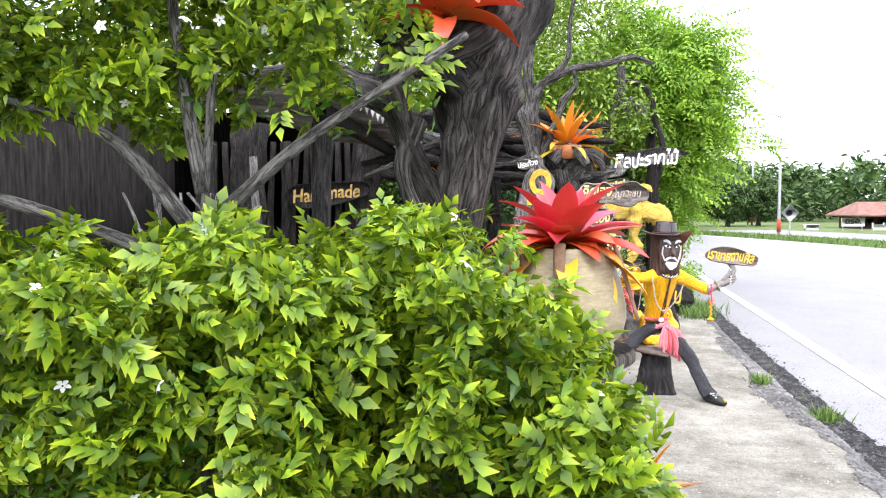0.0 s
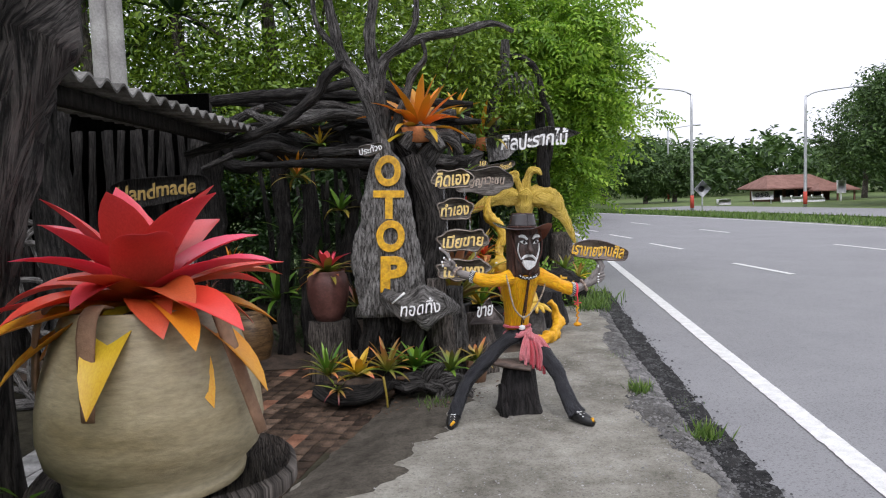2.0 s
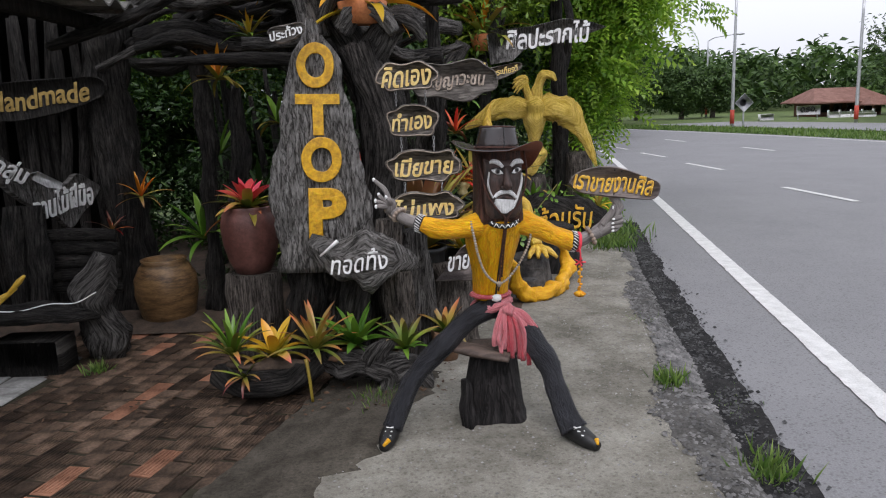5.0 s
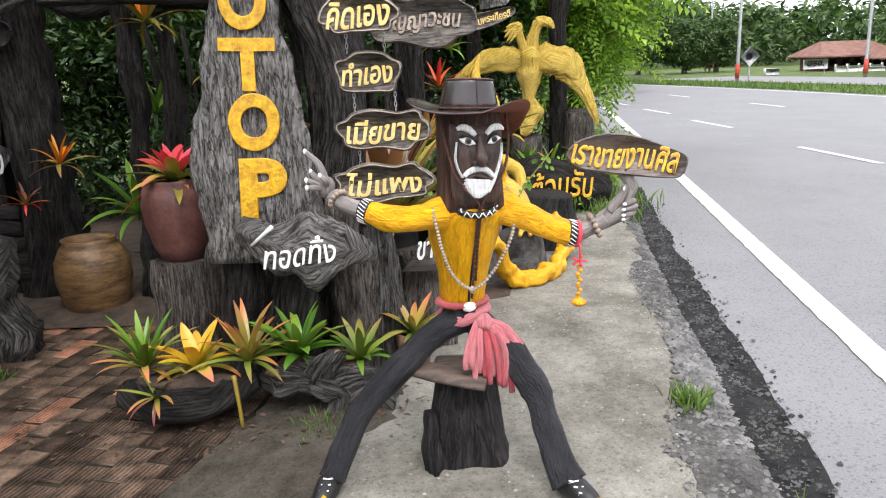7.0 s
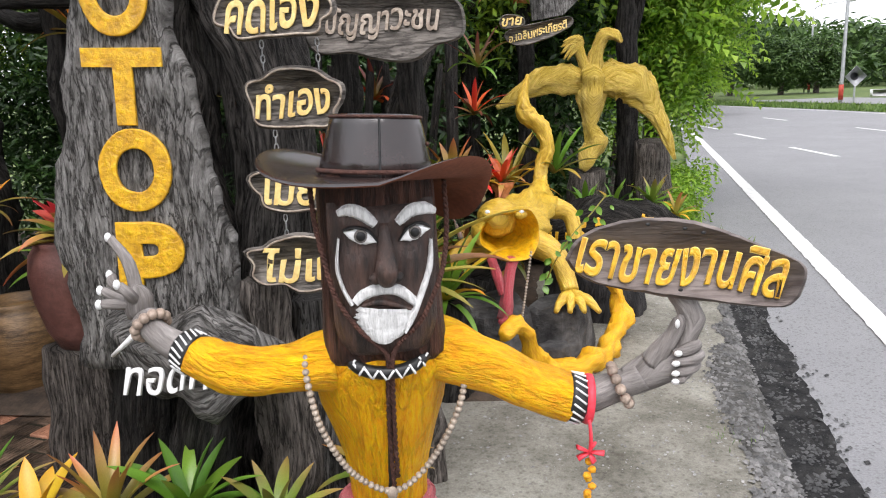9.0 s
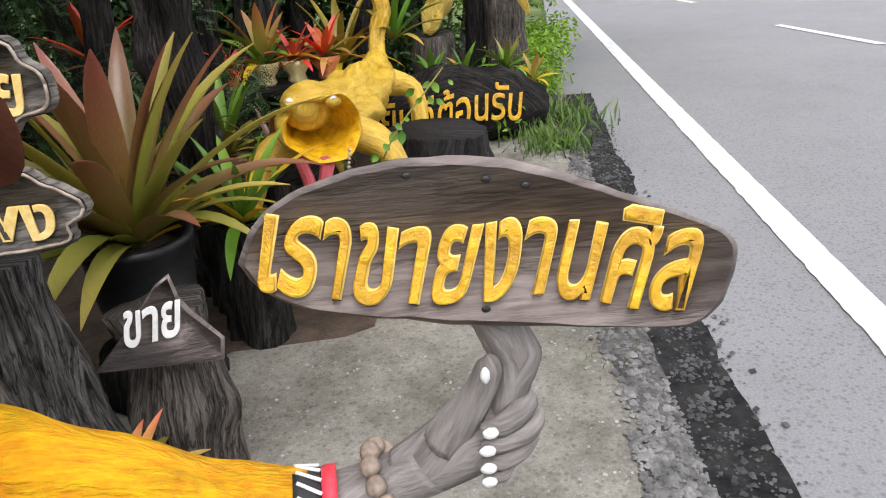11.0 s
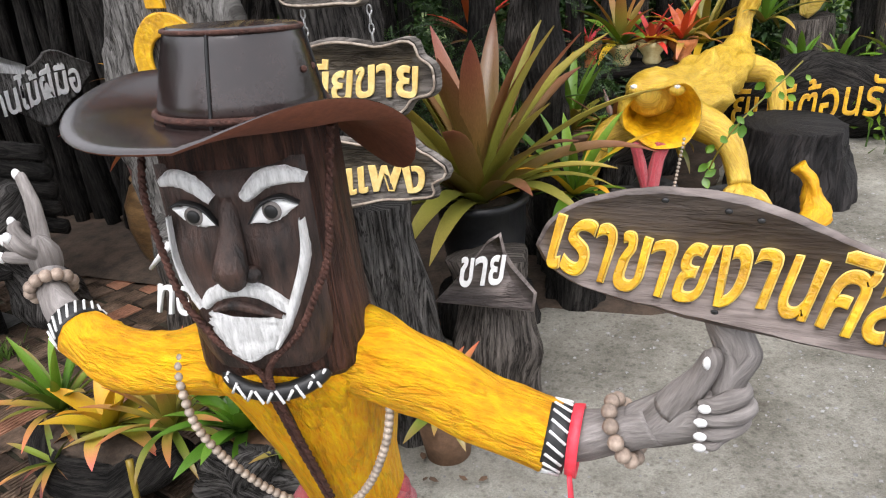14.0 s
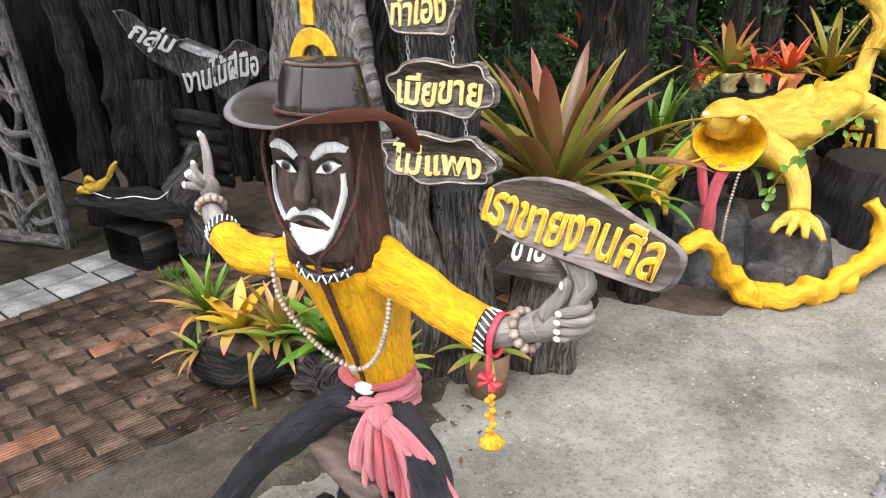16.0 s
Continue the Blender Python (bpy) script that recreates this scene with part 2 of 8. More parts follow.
mFlesh = surface("bare_grey_wood", (0.13, 0.115, 0.105), (0.3, 0.275, 0.26), 0.7, 4, 20, 0.6, stretch=(8, 1.2, 1), coord="UV", bumpd=0.008)
mBlack = surface("black_paint", (0.008, 0.008, 0.008), (0.02, 0.02, 0.02), 0.4, 10, 60, 0.1)
mLeather = surface("dark_leather", (0.011, 0.008, 0.008), (0.032, 0.02, 0.018), 0.2, 5, 110, 0.15, spec=0.7, bumpd=0.003)
mSuede = surface("brown_suede", (0.11, 0.035, 0.02), (0.18, 0.062, 0.035), 0.85, 8, 110, 0.2, bumpd=0.003)
mCord = surface("brown_braided_cord", (0.05, 0.02, 0.014), (0.12, 0.05, 0.035), 0.7, 60, 200, 0.8)
mSash = surface("pink_red_cloth", (0.62, 0.12, 0.15), (0.88, 0.3, 0.32), 0.9, 6, 40, 0.9, stretch=(26, 1, 1), coord="UV", soft=0.3, bumpd=0.01)
mSashRed = surface("red_cloth", (0.46, 0.03, 0.05), (0.7, 0.09, 0.11), 0.9, 6, 40, 0.9, stretch=(26, 1, 1), coord="UV", soft=0.3, bumpd=0.01)
mRibbon = surface("red_ribbon", (0.7, 0.03, 0.05), (0.85, 0.07, 0.1), 0.4, 12, 90, 0.2)
mMarigold = surface("marigold", (0.75, 0.25, 0.01), (0.85, 0.45, 0.02), 0.8, 30, 120, 0.6)
mBead = surface("wooden_bead", (0.22, 0.17, 0.13), (0.45, 0.38, 0.31), 0.5, 30, 90, 0.3, random_tint=0.2)
mBeadDark = surface("brown_bead", (0.2, 0.145, 0.11), (0.38, 0.3, 0.24), 0.5, 30, 90, 0.3, random_tint=0.25)
mDamp = surface("damp_dirt", (0.03, 0.025, 0.018), (0.11, 0.098, 0.078), 0.85, 5, 90, 1.0, third=(0.3, 0.285, 0.245), speck=True, spec=0.2)
mStoolTop = surface("worn_brown_plank", (0.05, 0.035, 0.028), (0.14, 0.1, 0.08), 0.6, 4, 30, 0.6, stretch=(2, 12, 2), bumpd=0.006)
mDryLeaf = surface("dry_leaf", (0.04, 0.024, 0.014), (0.14, 0.08, 0.045), 0.8, 9, 60, 0.4, random_tint=0.4)
mPot = surface("beige_glazed_clay", (0.2, 0.16, 0.085), (0.34, 0.29, 0.18), 0.45, 3, 40, 0.25, stretch=(1, 1, 3), bumpd=0.004)
mPotIn = surface("brown_clay", (0.16, 0.09, 0.05), (0.26, 0.15, 0.09), 0.8, 5, 50, 0.4)
mRedPot = surface("maroon_clay", (0.09, 0.035, 0.028), (0.19, 0.085, 0.07), 0.42, 4, 40, 0.3)
mJar = surface("brown_glazed_jar", (0.07, 0.04, 0.018), (0.27, 0.16, 0.07), 0.3, 5, 40, 0.3, stretch=(1, 1, 5))
mCreamPot = surface("cream_ceramic", (0.6, 0.48, 0.2), (0.75, 0.65, 0.36), 0.35, 8, 40, 0.15)
mPlastic = surface("black_plastic", (0.012, 0.013, 0.015), (0.025, 0.026, 0.028), 0.45, 8, 60, 0.1)
mTerracotta = surface("terracotta", (0.5, 0.16, 0.05), (0.62, 0.25, 0.1), 0.75, 6, 50, 0.3)
mRock = surface("dark_rock", (0.035, 0.034, 0.034), (0.13, 0.127, 0.124), 0.85, 5, 30, 1.0, bumpd=0.02, spec=0.2, blotch=0.5)
mRoof = surface("grey_fibre_cement", (0.07, 0.066, 0.06), (0.24, 0.235, 0.22), 0.9, 3, 40, 0.4, blotch=0.6, spec=0.15)
# plank taken almost to black: the shed's interior shade is in the colour
mDarkWall = surface("shaded_plank", (0.006, 0.0055, 0.005), (0.03, 0.027, 0.024), 0.9, 3, 20, 0.8, stretch=(8, 8, 1), spec=0.1)
mSteel = surface("galvanised_steel", (0.4, 0.41, 0.42), (0.55, 0.56, 0.57), 0.45, 4, 40, 0.1, metal=0.6)
mConcPost = surface("post_concrete", (0.25, 0.24, 0.23), (0.4, 0.39, 0.37), 0.85, 3, 40, 0.4)
mRedBand = surface("red_band", (0.4, 0.05, 0.03), (0.55, 0.08, 0.05), 0.6, 6, 50, 0.1)
mHouseWall = surface("brown_plank_wall", (0.13, 0.05, 0.035), (0.22, 0.1, 0.07), 0.8, 2, 20, 0.3)
mHouseRoof = surface("brown_roof_tile", (0.17, 0.08, 0.06), (0.26, 0.14, 0.11), 0.8, 2, 20, 0.4)
mChain = surface("chain_steel", (0.3, 0.3, 0.3), (0.45, 0.45, 0.45), 0.4, 10, 60, 0.1, metal=0.8)
mDoor = surface("dark_opening", (0.01, 0.01, 0.01), (0.02, 0.02, 0.02), 0.8, 3, 20, 0.1)

lHedge = leafy("hedge_leaf", (0.045, 0.11, 0.006), (0.15, 0.26, 0.007), (0.3, 0.36, 0.01), 0.5, 0.38, 0.65, "island")
# the same hedge leaf, with the shade inside the bush put into its colour
lHedgeShaded = leafy("hedge_leaf_shaded", (0.035, 0.1, 0.008), (0.08, 0.19, 0.012), (0.11, 0.22, 0.015), 0.4, 0.3, 0.4, "island")
lTree = leafy("tree_leaf", (0.08, 0.15, 0.012), (0.16, 0.27, 0.02), (0.22, 0.32, 0.03), 0.45, 0.3, 0.45, "island")
lBright = leafy("pinnate_leaf", (0.12, 0.24, 0.018), (0.22, 0.4, 0.03), (0.34, 0.5, 0.07), 0.45, 0.45, 0.35, "island")
lFar = leafy("far_leaf", (0.03, 0.07, 0.015), (0.055, 0.11, 0.022), (0.075, 0.135, 0.03), 0.6, 0.2, 0.5, "island")
# green darkened to hold the shade under trees and arbour
lShade = leafy("shaded_understory_leaf", (0.012, 0.035, 0.008), (0.03, 0.075, 0.014), (0.05, 0.11, 0.02), 0.45, 0.2, 0.5, "island")
lGrass = leafy("grass_blade", (0.06, 0.11, 0.02), (0.1, 0.19, 0.03), (0.2, 0.28, 0.08), 0.5, 0.3, 0.4, "island")
lRed = leafy("red_orange_leaf", (0.55, 0.12, 0.03), (0.7, 0.1, 0.03), (0.72, 0.11, 0.07), 0.32, 0.3, 0.2)
lRose = leafy("rose_leaf", (0.62, 0.12, 0.06), (0.74, 0.07, 0.08), (0.72, 0.09, 0.13), 0.3, 0.3, 0.2)
lFlame = leafy("orange_leaf", (0.5, 0.12, 0.015), (0.75, 0.28, 0.015), (0.75, 0.36, 0.03), 0.35, 0.35, 0.25)
lYellow = leafy("yellow_leaf", (0.4, 0.36, 0.03), (0.75, 0.5, 0.03), (0.75, 0.42, 0.04), 0.35, 0.3, 0.2)
lGreen = leafy("green_strap_leaf", (0.1, 0.2, 0.02), (0.13, 0.28, 0.025), (0.2, 0.36, 0.05), 0.3, 0.25, 0.3)
lMixed = leafy("green_bronze_leaf", (0.2, 0.25, 0.04), (0.22, 0.31, 0.045), (0.36, 0.22, 0.07), 0.32, 0.25, 0.4)
lPink = leafy("pink_orange_leaf", (0.2, 0.27, 0.04), (0.42, 0.31, 0.06), (0.58, 0.2, 0.09), 0.32, 0.25, 0.35)
lBronze = leafy("bronze_leaf", (0.25, 0.2, 0.03), (0.2, 0.08, 0.045), (0.26, 0.07, 0.07), 0.3, 0.25, 0.3)
lPinkTip = leafy("pink_tipped_leaf", (0.3, 0.32, 0.04), (0.5, 0.46, 0.05), (0.72, 0.16, 0.14), 0.3, 0.25, 0.2)
lCopper = leafy("copper_leaf", (0.3, 0.25, 0.04), (0.33, 0.2, 0.075), (0.36, 0.13, 0.09), 0.28, 0.3, 0.35)
lStraw = leafy("straw_olive_leaf", (0.28, 0.28, 0.045), (0.36, 0.36, 0.065), (0.5, 0.4, 0.1), 0.3, 0.3, 0.35)
lOlive = leafy("olive_leaf", (0.3, 0.22, 0.03), (0.32, 0.28, 0.045), (0.42, 0.3, 0.05), 0.3, 0.25, 0.3)


# ---- mesh helpers ----
class Shape:
    """Gathers points, faces, a grain coordinate and a material number per face."""

    def __init__(self):
        self.v, self.f, self.uv, self.mi = [], [], [], []

    def grid(self, rows, uvs, wrap=False, mi=0, cap=False):
        """Faces between rows of points (lists of equal length)."""
        base, k = len(self.v), len(rows[0])
        for r, u in zip(rows, uvs):
            self.v.extend(r)
            self.uv.extend(u)
        for i in range(len(rows) - 1):
            for j in range(k if wrap else k - 1):
                a, b = base + i * k + j, base + i * k + (j + 1) % k
                self.f.append((a, b, b + k, a + k))
                self.mi.append(mi)
        if cap:
            for start, flip in ((base, True), (base + (len(rows) - 1) * k, False)):
                c = sum((Vector(self.v[start + j]) for j in range(k)), Vector()) / k
                self.v.append(c)
                self.uv.append(self.uv[start])
                ci = len(self.v) - 1
                for j in range(k):
                    a, b = start + j, start + (j + 1) % k
                    self.f.append((ci, b, a) if flip else (ci, a, b))
                    self.mi.append(mi)

    def tube(self, pts, radii, n=10, rough=0.0, flute=0.0, mi=0, steps=6, seed=0, flat=1.0, side=None, freq=5.0, knurl=0.0):
        """A limb along pts, smoothed, with knots and flutes. flat squeezes it along side; knurl cuts splits along it."""
        if rough >= 0.25 and max(radii) > 0.05 and freq < 12 and not knurl:
            n, steps, knurl = max(n, 28 if max(radii) > 0.08 else 20), max(steps, 9), 0.28
        ps, rs = curve_through([Vector(p) for p in pts], list(radii), steps)
        rows, uvs, ln = [], [], 0.0
        t = (ps[1] - ps[0]).normalized()
        u = Vector(side) if side is not None else (Vector((0, 0, 1)) if abs(t.z) < 0.9 else Vector((1, 0, 0)))
        for i, p in enumerate(ps):
            d = (ps[min(i + 1, len(ps) - 1)] - ps[max(i - 1, 0)]).normalized()
            u = (u - d * u.dot(d)).normalized()
            w = d.cross(u)
            if i:
                ln += (p - ps[i - 1]).length
            row, uvr = [], []
            for j in range(n):
                a = 2 * math.pi * j / n
                r = rs[i]
                if flute:
                    r *= 1 + flute * (math.sin(3 * a + seed + ln * 1.7) * 0.5 + math.sin(5 * a - seed * 2 + ln * 2.3) * 0.35 + math.sin(8 * a + seed * 3 - ln * 3) * 0.2)
                if rough:
                    q = p + (u * math.cos(a) + w * math.sin(a)) * rs[i]
                    r *= 1 + rough * noise.noise(q * freq + Vector((seed * 7.3, 0, 0)))
                    if knurl:
                        g = u * math.cos(a) + w * math.sin(a)
                        e = abs(noise.noise(g * 4.2 + d * (ln * 2.6) + Vector((seed * 3.7, 5, 0))))
                        r *= 1 + knurl * (0.45 - 1.6 * e) + knurl * 0.35 * noise.noise(g * 9 + d * (ln * 5) + Vector((0, seed, 2)))
                row.append(p + u * (math.cos(a) * r * flat) + w * (math.sin(a) * r))
                uvr.append((abs(a / math.pi - 1) * rs[i] * 3 + seed, ln))
            rows.append(row)
            uvs.append(uvr)
        self.grid(rows, uvs, True, mi, True)
        return self

    def lathe(self, profile, n=28, at=(0, 0, 0), mi=0, wob=0.0, seed=0):
        """A turned body from (radius, height) pairs."""
        o = Vector(at)
        rows, uvs = [], []
        for r, z in profile:
            rows.append([o + Vector((math.cos(2 * math.pi * j / n) * r * (1 + wob * noise.noise(Vector((math.cos(2 * math.pi * j / n) * 2, math.sin(2 * math.pi * j / n) * 2, z * 4 + seed)))), math.sin(2 * math.pi * j / n) * r * (1 + wob * noise.noise(Vector((math.cos(2 * math.pi * j / n) * 2, math.sin(2 * math.pi * j / n) * 2, z * 4 + seed + 9)))), z)) for j in range(n)])
            uvs.append([(abs(j / n * 2 - 1) * r * 3 + seed, z) for j in range(n)])
        self.grid(rows, uvs, True, mi, True)
        return self

    def ball(self, c, r, n=10, m=7, mi=0, rough=0.0, seed=0, turn=None):
        """A lump with radii r (x, y, z)."""
        c, r = Vector(c), Vector(r if hasattr(r, "__len__") else (r, r, r))
        rows, uvs = [], []
        for i in range(m + 1):
            th = math.pi * (0.04 + 0.92 * i / m)
            row = []
            for j in range(n):
                a = 2 * math.pi * j / n
                d = Vector((math.sin(th) * math.cos(a), math.sin(th) * math.sin(a), -math.cos(th)))
                k = 1 + (rough * noise.noise(d * 2.2 + Vector((seed * 3.1, seed, 0))) if rough else 0)
                q = Vector((d.x * r.x, d.y * r.y, d.z * r.z)) * k
                row.append(c + (turn @ q if turn else q))
            rows.append(row)
            uvs.append([(abs(j / n * 2 - 1) * r.x * 3 + seed, i / m * r.z * 2) for j in range(n)])
        self.grid(rows, uvs, True, mi, True)
        return self

    def slab(self, outline, depth, m=None, mi=0, bevel=0.006, bow=0.0):
        """A board: outline of (x, z) pairs, front at y = -depth / 2, edges eased, placed by m."""
        m = m or Matrix()
        n = len(outline)
        cx, cz = sum(p[0] for p in outline) / n, sum(p[1] for p in outline) / n
        rings = []
        for y, k in ((-depth / 2, 1), (-depth / 2 + bevel, 0), (depth / 2 - bevel, 0), (depth / 2, 1)):
            ring = []
            for x, z in outline:
                d = max(math.hypot(x - cx, z - cz), 1e-6)
                s = 1 - k * min(bevel / d, 0.5)
                ring.append(m @ Vector((cx + (x - cx) * s, y - bow * ((x - cx) ** 2), cz + (z - cz) * s)))
            rings.append(ring)
        self.grid(rings, [[(p[0], p[1]) for p in outline] for _ in rings], True, mi)
        base = len(self.v) - 4 * n
        self.f.append(tuple(range(base, base + n)))
        self.f.append(tuple(reversed(range(base + 3 * n, base + 4 * n))))
        self.mi += [mi, mi]
        return self

    def box(self, lo, hi, mi=0, m=None, bevel=0.0):
        x0, y0, z0 = lo
        x1, y1, z1 = hi
        self.slab([(x0, z0), (x1, z0), (x1, z1), (x0, z1)], y1 - y0, (m or Matrix()) @ Matrix.Translation((0, (y0 + y1) / 2, 0)), mi, bevel or min(x1 - x0, y1 - y0, z1 - z0) * 0.06)
        return self

    def mesh(self, name, mats, origin=(0, 0, 0), smooth=True):
        o = Vector(origin)
        me = bpy.data.meshes.new(name)
        me.from_pydata([tuple(Vector(p) - o) for p in self.v], [], self.f)
        for mt in mats:
            me.materials.append(mt)
        lay = me.uv_layers.new(name="uv")
        idx = np.empty(len(me.loops), dtype=np.int32)
        me.loops.foreach_get("vertex_index", idx)
        lay.data.foreach_set("uv", np.array(self.uv, dtype=np.float32)[idx].ravel())
        me.polygons.foreach_set("material_index", np.array(self.mi, dtype=np.int32))
        me.polygons.foreach_set("use_smooth", np.full(len(me.polygons), smooth))
        me.update()
        return me


def curve_through(ps, rs, steps):
    """Catmull-Rom through points and radii."""
    if len(ps) < 3:
        n = max(steps, 2)
        return [ps[0].lerp(ps[1], i / n) for i in range(n + 1)], [rs[0] + (rs[1] - rs[0]) * i / n for i in range(n + 1)]
    op, orad = [], []
    e = [ps[0] * 2 - ps[1], *ps, ps[-1] * 2 - ps[-2]]
    for i in range(len(ps) - 1):
        a, b, c, d = e[i:i + 4]
        for k in range(steps):
            t = k / steps
            op.append(0.5 * ((2 * b) + (c - a) * t + (2 * a - 5 * b + 4 * c - d) * t * t + (3 * b - a - 3 * c + d) * t ** 3))
            orad.append(rs[i] + (rs[i + 1] - rs[i]) * t)
    return op + [ps[-1]], orad + [rs[-1]]


def ropey(spine, radii, strands, seed, twist=2.2, thick=0.52):
    """A driftwood trunk of many strands that wind round one another."""
    rr = random.Random(seed)
    ps, rs = curve_through([Vector(p) for p in spine], list(radii), 5)
    s = Shape()
    for k in range(strands):
        a0, tw, k0 = 2 * math.pi * k / strands + rr.uniform(-0.3, 0.3), twist * rr.uniform(0.6, 1.3), rr.uniform(0.5, 0.85)
        pts, rad = [], []
        for i in range(0, len(ps), 3):
            t = i / (len(ps) - 1)
            a = a0 + tw * t + rr.uniform(-0.18, 0.18)
            pts.append(ps[i] + Vector((math.cos(a), math.sin(a), 0)) * rs[i] * k0)
            rad.append(rs[i] * thick * rr.uniform(0.7, 1.25))
        s.tube(pts, rad, 16, 0.24, 0.16, 0, 5, seed + k, freq=9, knurl=0.3)
    s.tube(ps[::4] + [ps[-1]], [r * 0.72 for r in rs[::4]] + [rs[-1] * 0.72], 16, 0.2, 0.1, 0, 3, seed, freq=5)
    return s


def thing(name, base, label, category, group="", kind=""):
    """An empty at the thing's base; parts are built in world places and hang under it."""
    ob = new(name)
    ob.location, ob.empty_display_size = base, 0.05
    return tagged(ob, label, category, group, kind)


def under(ob):
    o, p = Vector(), ob
    while p:
        o += p.location
        p = p.parent
    return o


def part(name, shape, mat, parent, label="", smooth=True):
    """A shape in world places as one mesh under a thing or a part."""
    o = under(parent)
    ob = new(name, shape.mesh(name, mat if isinstance(mat, list) else [mat], o, smooth))
    ob.parent = parent
    return tagged(ob, label)


def solid(name, shape, mat, label="", category="", group="", kind="", smooth=True):
    """A shape in world places as one top-level mesh with its origin at its foot."""
    a = np.array([tuple(p) for p in shape.v])
    o = Vector(((a[:, 0].min() + a[:, 0].max()) / 2, (a[:, 1].min() + a[:, 1].max()) / 2, a[:, 2].min()))
    ob = new(name, shape.mesh(name, mat if isinstance(mat, list) else [mat], o, smooth))
    ob.location = o
    return tagged(ob, label, category, group, kind)


def lettering(body, w, h, depth, m, bold=0.012):
    """Letters as a Shape: w wide and h high, centred, standing in the x-z plane and facing -y, placed by m."""
    c = bpy.data.curves.new("letters", "FONT")
    c.body, c.resolution_u, c.extrude, c.offset = body, (8 if len(body) == 1 else 6), 0.035, bold - 0.01
    c.bevel_depth, c.bevel_resolution = 0.015, 1
    c.align_x, c.align_y = "CENTER", "CENTER"
    ob = bpy.data.objects.new("letters", c)
    scene.collection.objects.link(ob)
    bpy.context.view_layer.update()
    me = bpy.data.meshes.new_from_object(ob.evaluated_get(bpy.context.evaluated_depsgraph_get()))
    a = np.array([v.co[:] for v in me.vertices])
    lo, hi = a.min(0), a.max(0)
    s = Shape()
    for p in a:
        x, z = ((p[0] - lo[0]) / (hi[0] - lo[0]) - 0.5) * w, ((p[1] - lo[1]) / (hi[1] - lo[1]) - 0.5) * h
        wave = 0.012 * h * math.sin(x / max(h, 0.01) * 3)
        if len(body) > 1:                           # brushed by hand: a slant and an unsteady edge
            q = Vector((x / h * 2.2, z / h * 2.2, len(body)))
            x, z = x + 0.16 * z + 0.05 * h * noise.noise(q), z + 0.05 * h * noise.noise(q + Vector((7, 3, 0))) + 0.05 * h * math.sin(x / h * 2.1)
        else:
            q = Vector((x / h * 4, z / h * 4, h * 50))
            x, z = x + 0.012 * h * noise.noise(q), z + 0.012 * h * noise.noise(q + Vector((7, 3, 0)))
        s.v.append(m @ Vector((x, -depth * (p[2] + 0.05) / 0.1, z + wave)))
        s.uv.append((x, z))
    for p in me.polygons:
        s.f.append(tuple(p.vertices))
        s.mi.append(0)
    bpy.data.objects.remove(ob)
    bpy.data.curves.remove(c)
    bpy.data.meshes.remove(me)
    return s


def cloud_outline(w, h, lobes=7, amp=0.1, seed=0, n=56, power=2.6, skew=0.0):
    """A wavy board's edge."""
    out = []
    for i in range(n):
        a = 2 * math.pi * i / n
        c, s = math.cos(a), math.sin(a)
        r = 1 + amp * math.sin(lobes * a + seed) + amp * 0.5 * math.sin((lobes * 2 - 3) * a + seed * 2.3)
        x = math.copysign(abs(c) ** (2 / power), c) * w / 2 * (1 + (r - 1) * 0.5)
        z = math.copysign(abs(s) ** (2 / power), s) * h / 2 * r
        out.append((x, z + skew * x))
    return out


def scatter(name, cs, ns, ss, mat, template, rng, spin=True):
    """Many leaves in one mesh: template is (points, faces, uv) for a leaf along +y with its face up."""
    tp, tf, tu = (np.array(q, dtype=np.float64) for q in template)
    N, k = len(cs), len(tp)
    ns = ns / np.maximum(np.linalg.norm(ns, axis=1, keepdims=True), 1e-9)
    rv = rng.normal(size=(N, 3))
    yv = rv - ns * (rv * ns).sum(1, keepdims=True)
    yv /= np.maximum(np.linalg.norm(yv, axis=1, keepdims=True), 1e-9)
    xv = np.cross(yv, ns)
    P = cs[:, None, :] + ss[:, None, None] * (tp[None, :, 0, None] * xv[:, None, :] + tp[None, :, 1, None] * yv[:, None, :] + tp[None, :, 2, None] * ns[:, None, :])
    fv = tf.astype(np.int32).shape[1]
    F = (tf.astype(np.int32)[None] + (np.arange(N) * k)[:, None, None]).reshape(-1, fv)
    me = bpy.data.meshes.new(name)
    me.vertices.add(N * k)
    me.vertices.foreach_set("co", P.astype(np.float32).ravel())
    me.loops.add(F.size)
    me.loops.foreach_set("vertex_index", F.ravel())
    me.polygons.add(len(F))
    me.polygons.foreach_set("loop_start", np.arange(0, F.size, fv, dtype=np.int32))
    me.uv_layers.new(name="uv").data.foreach_set("uv", np.tile(tu, (N, 1))[F.ravel()].astype(np.float32).ravel())
    me.materials.append(mat)
    me.update(calc_edges=True)
    return me


LEAF = ([(0, 0, 0), (-0.2, 0.42, 0.08), (0, 0.45, -0.03), (0.2, 0.42, 0.08), (0, 1, -0.08)],
        [(0, 3, 2, 0), (0, 2, 1, 0), (3, 4, 2, 3), (2, 4, 1, 2)], [(0.5, 0), (0, 0.4), (0.5, 0.45), (1, 0.4), (0.5, 1)])
LEAF = (LEAF[0], [f[:3] for f in LEAF[1]], LEAF[2])


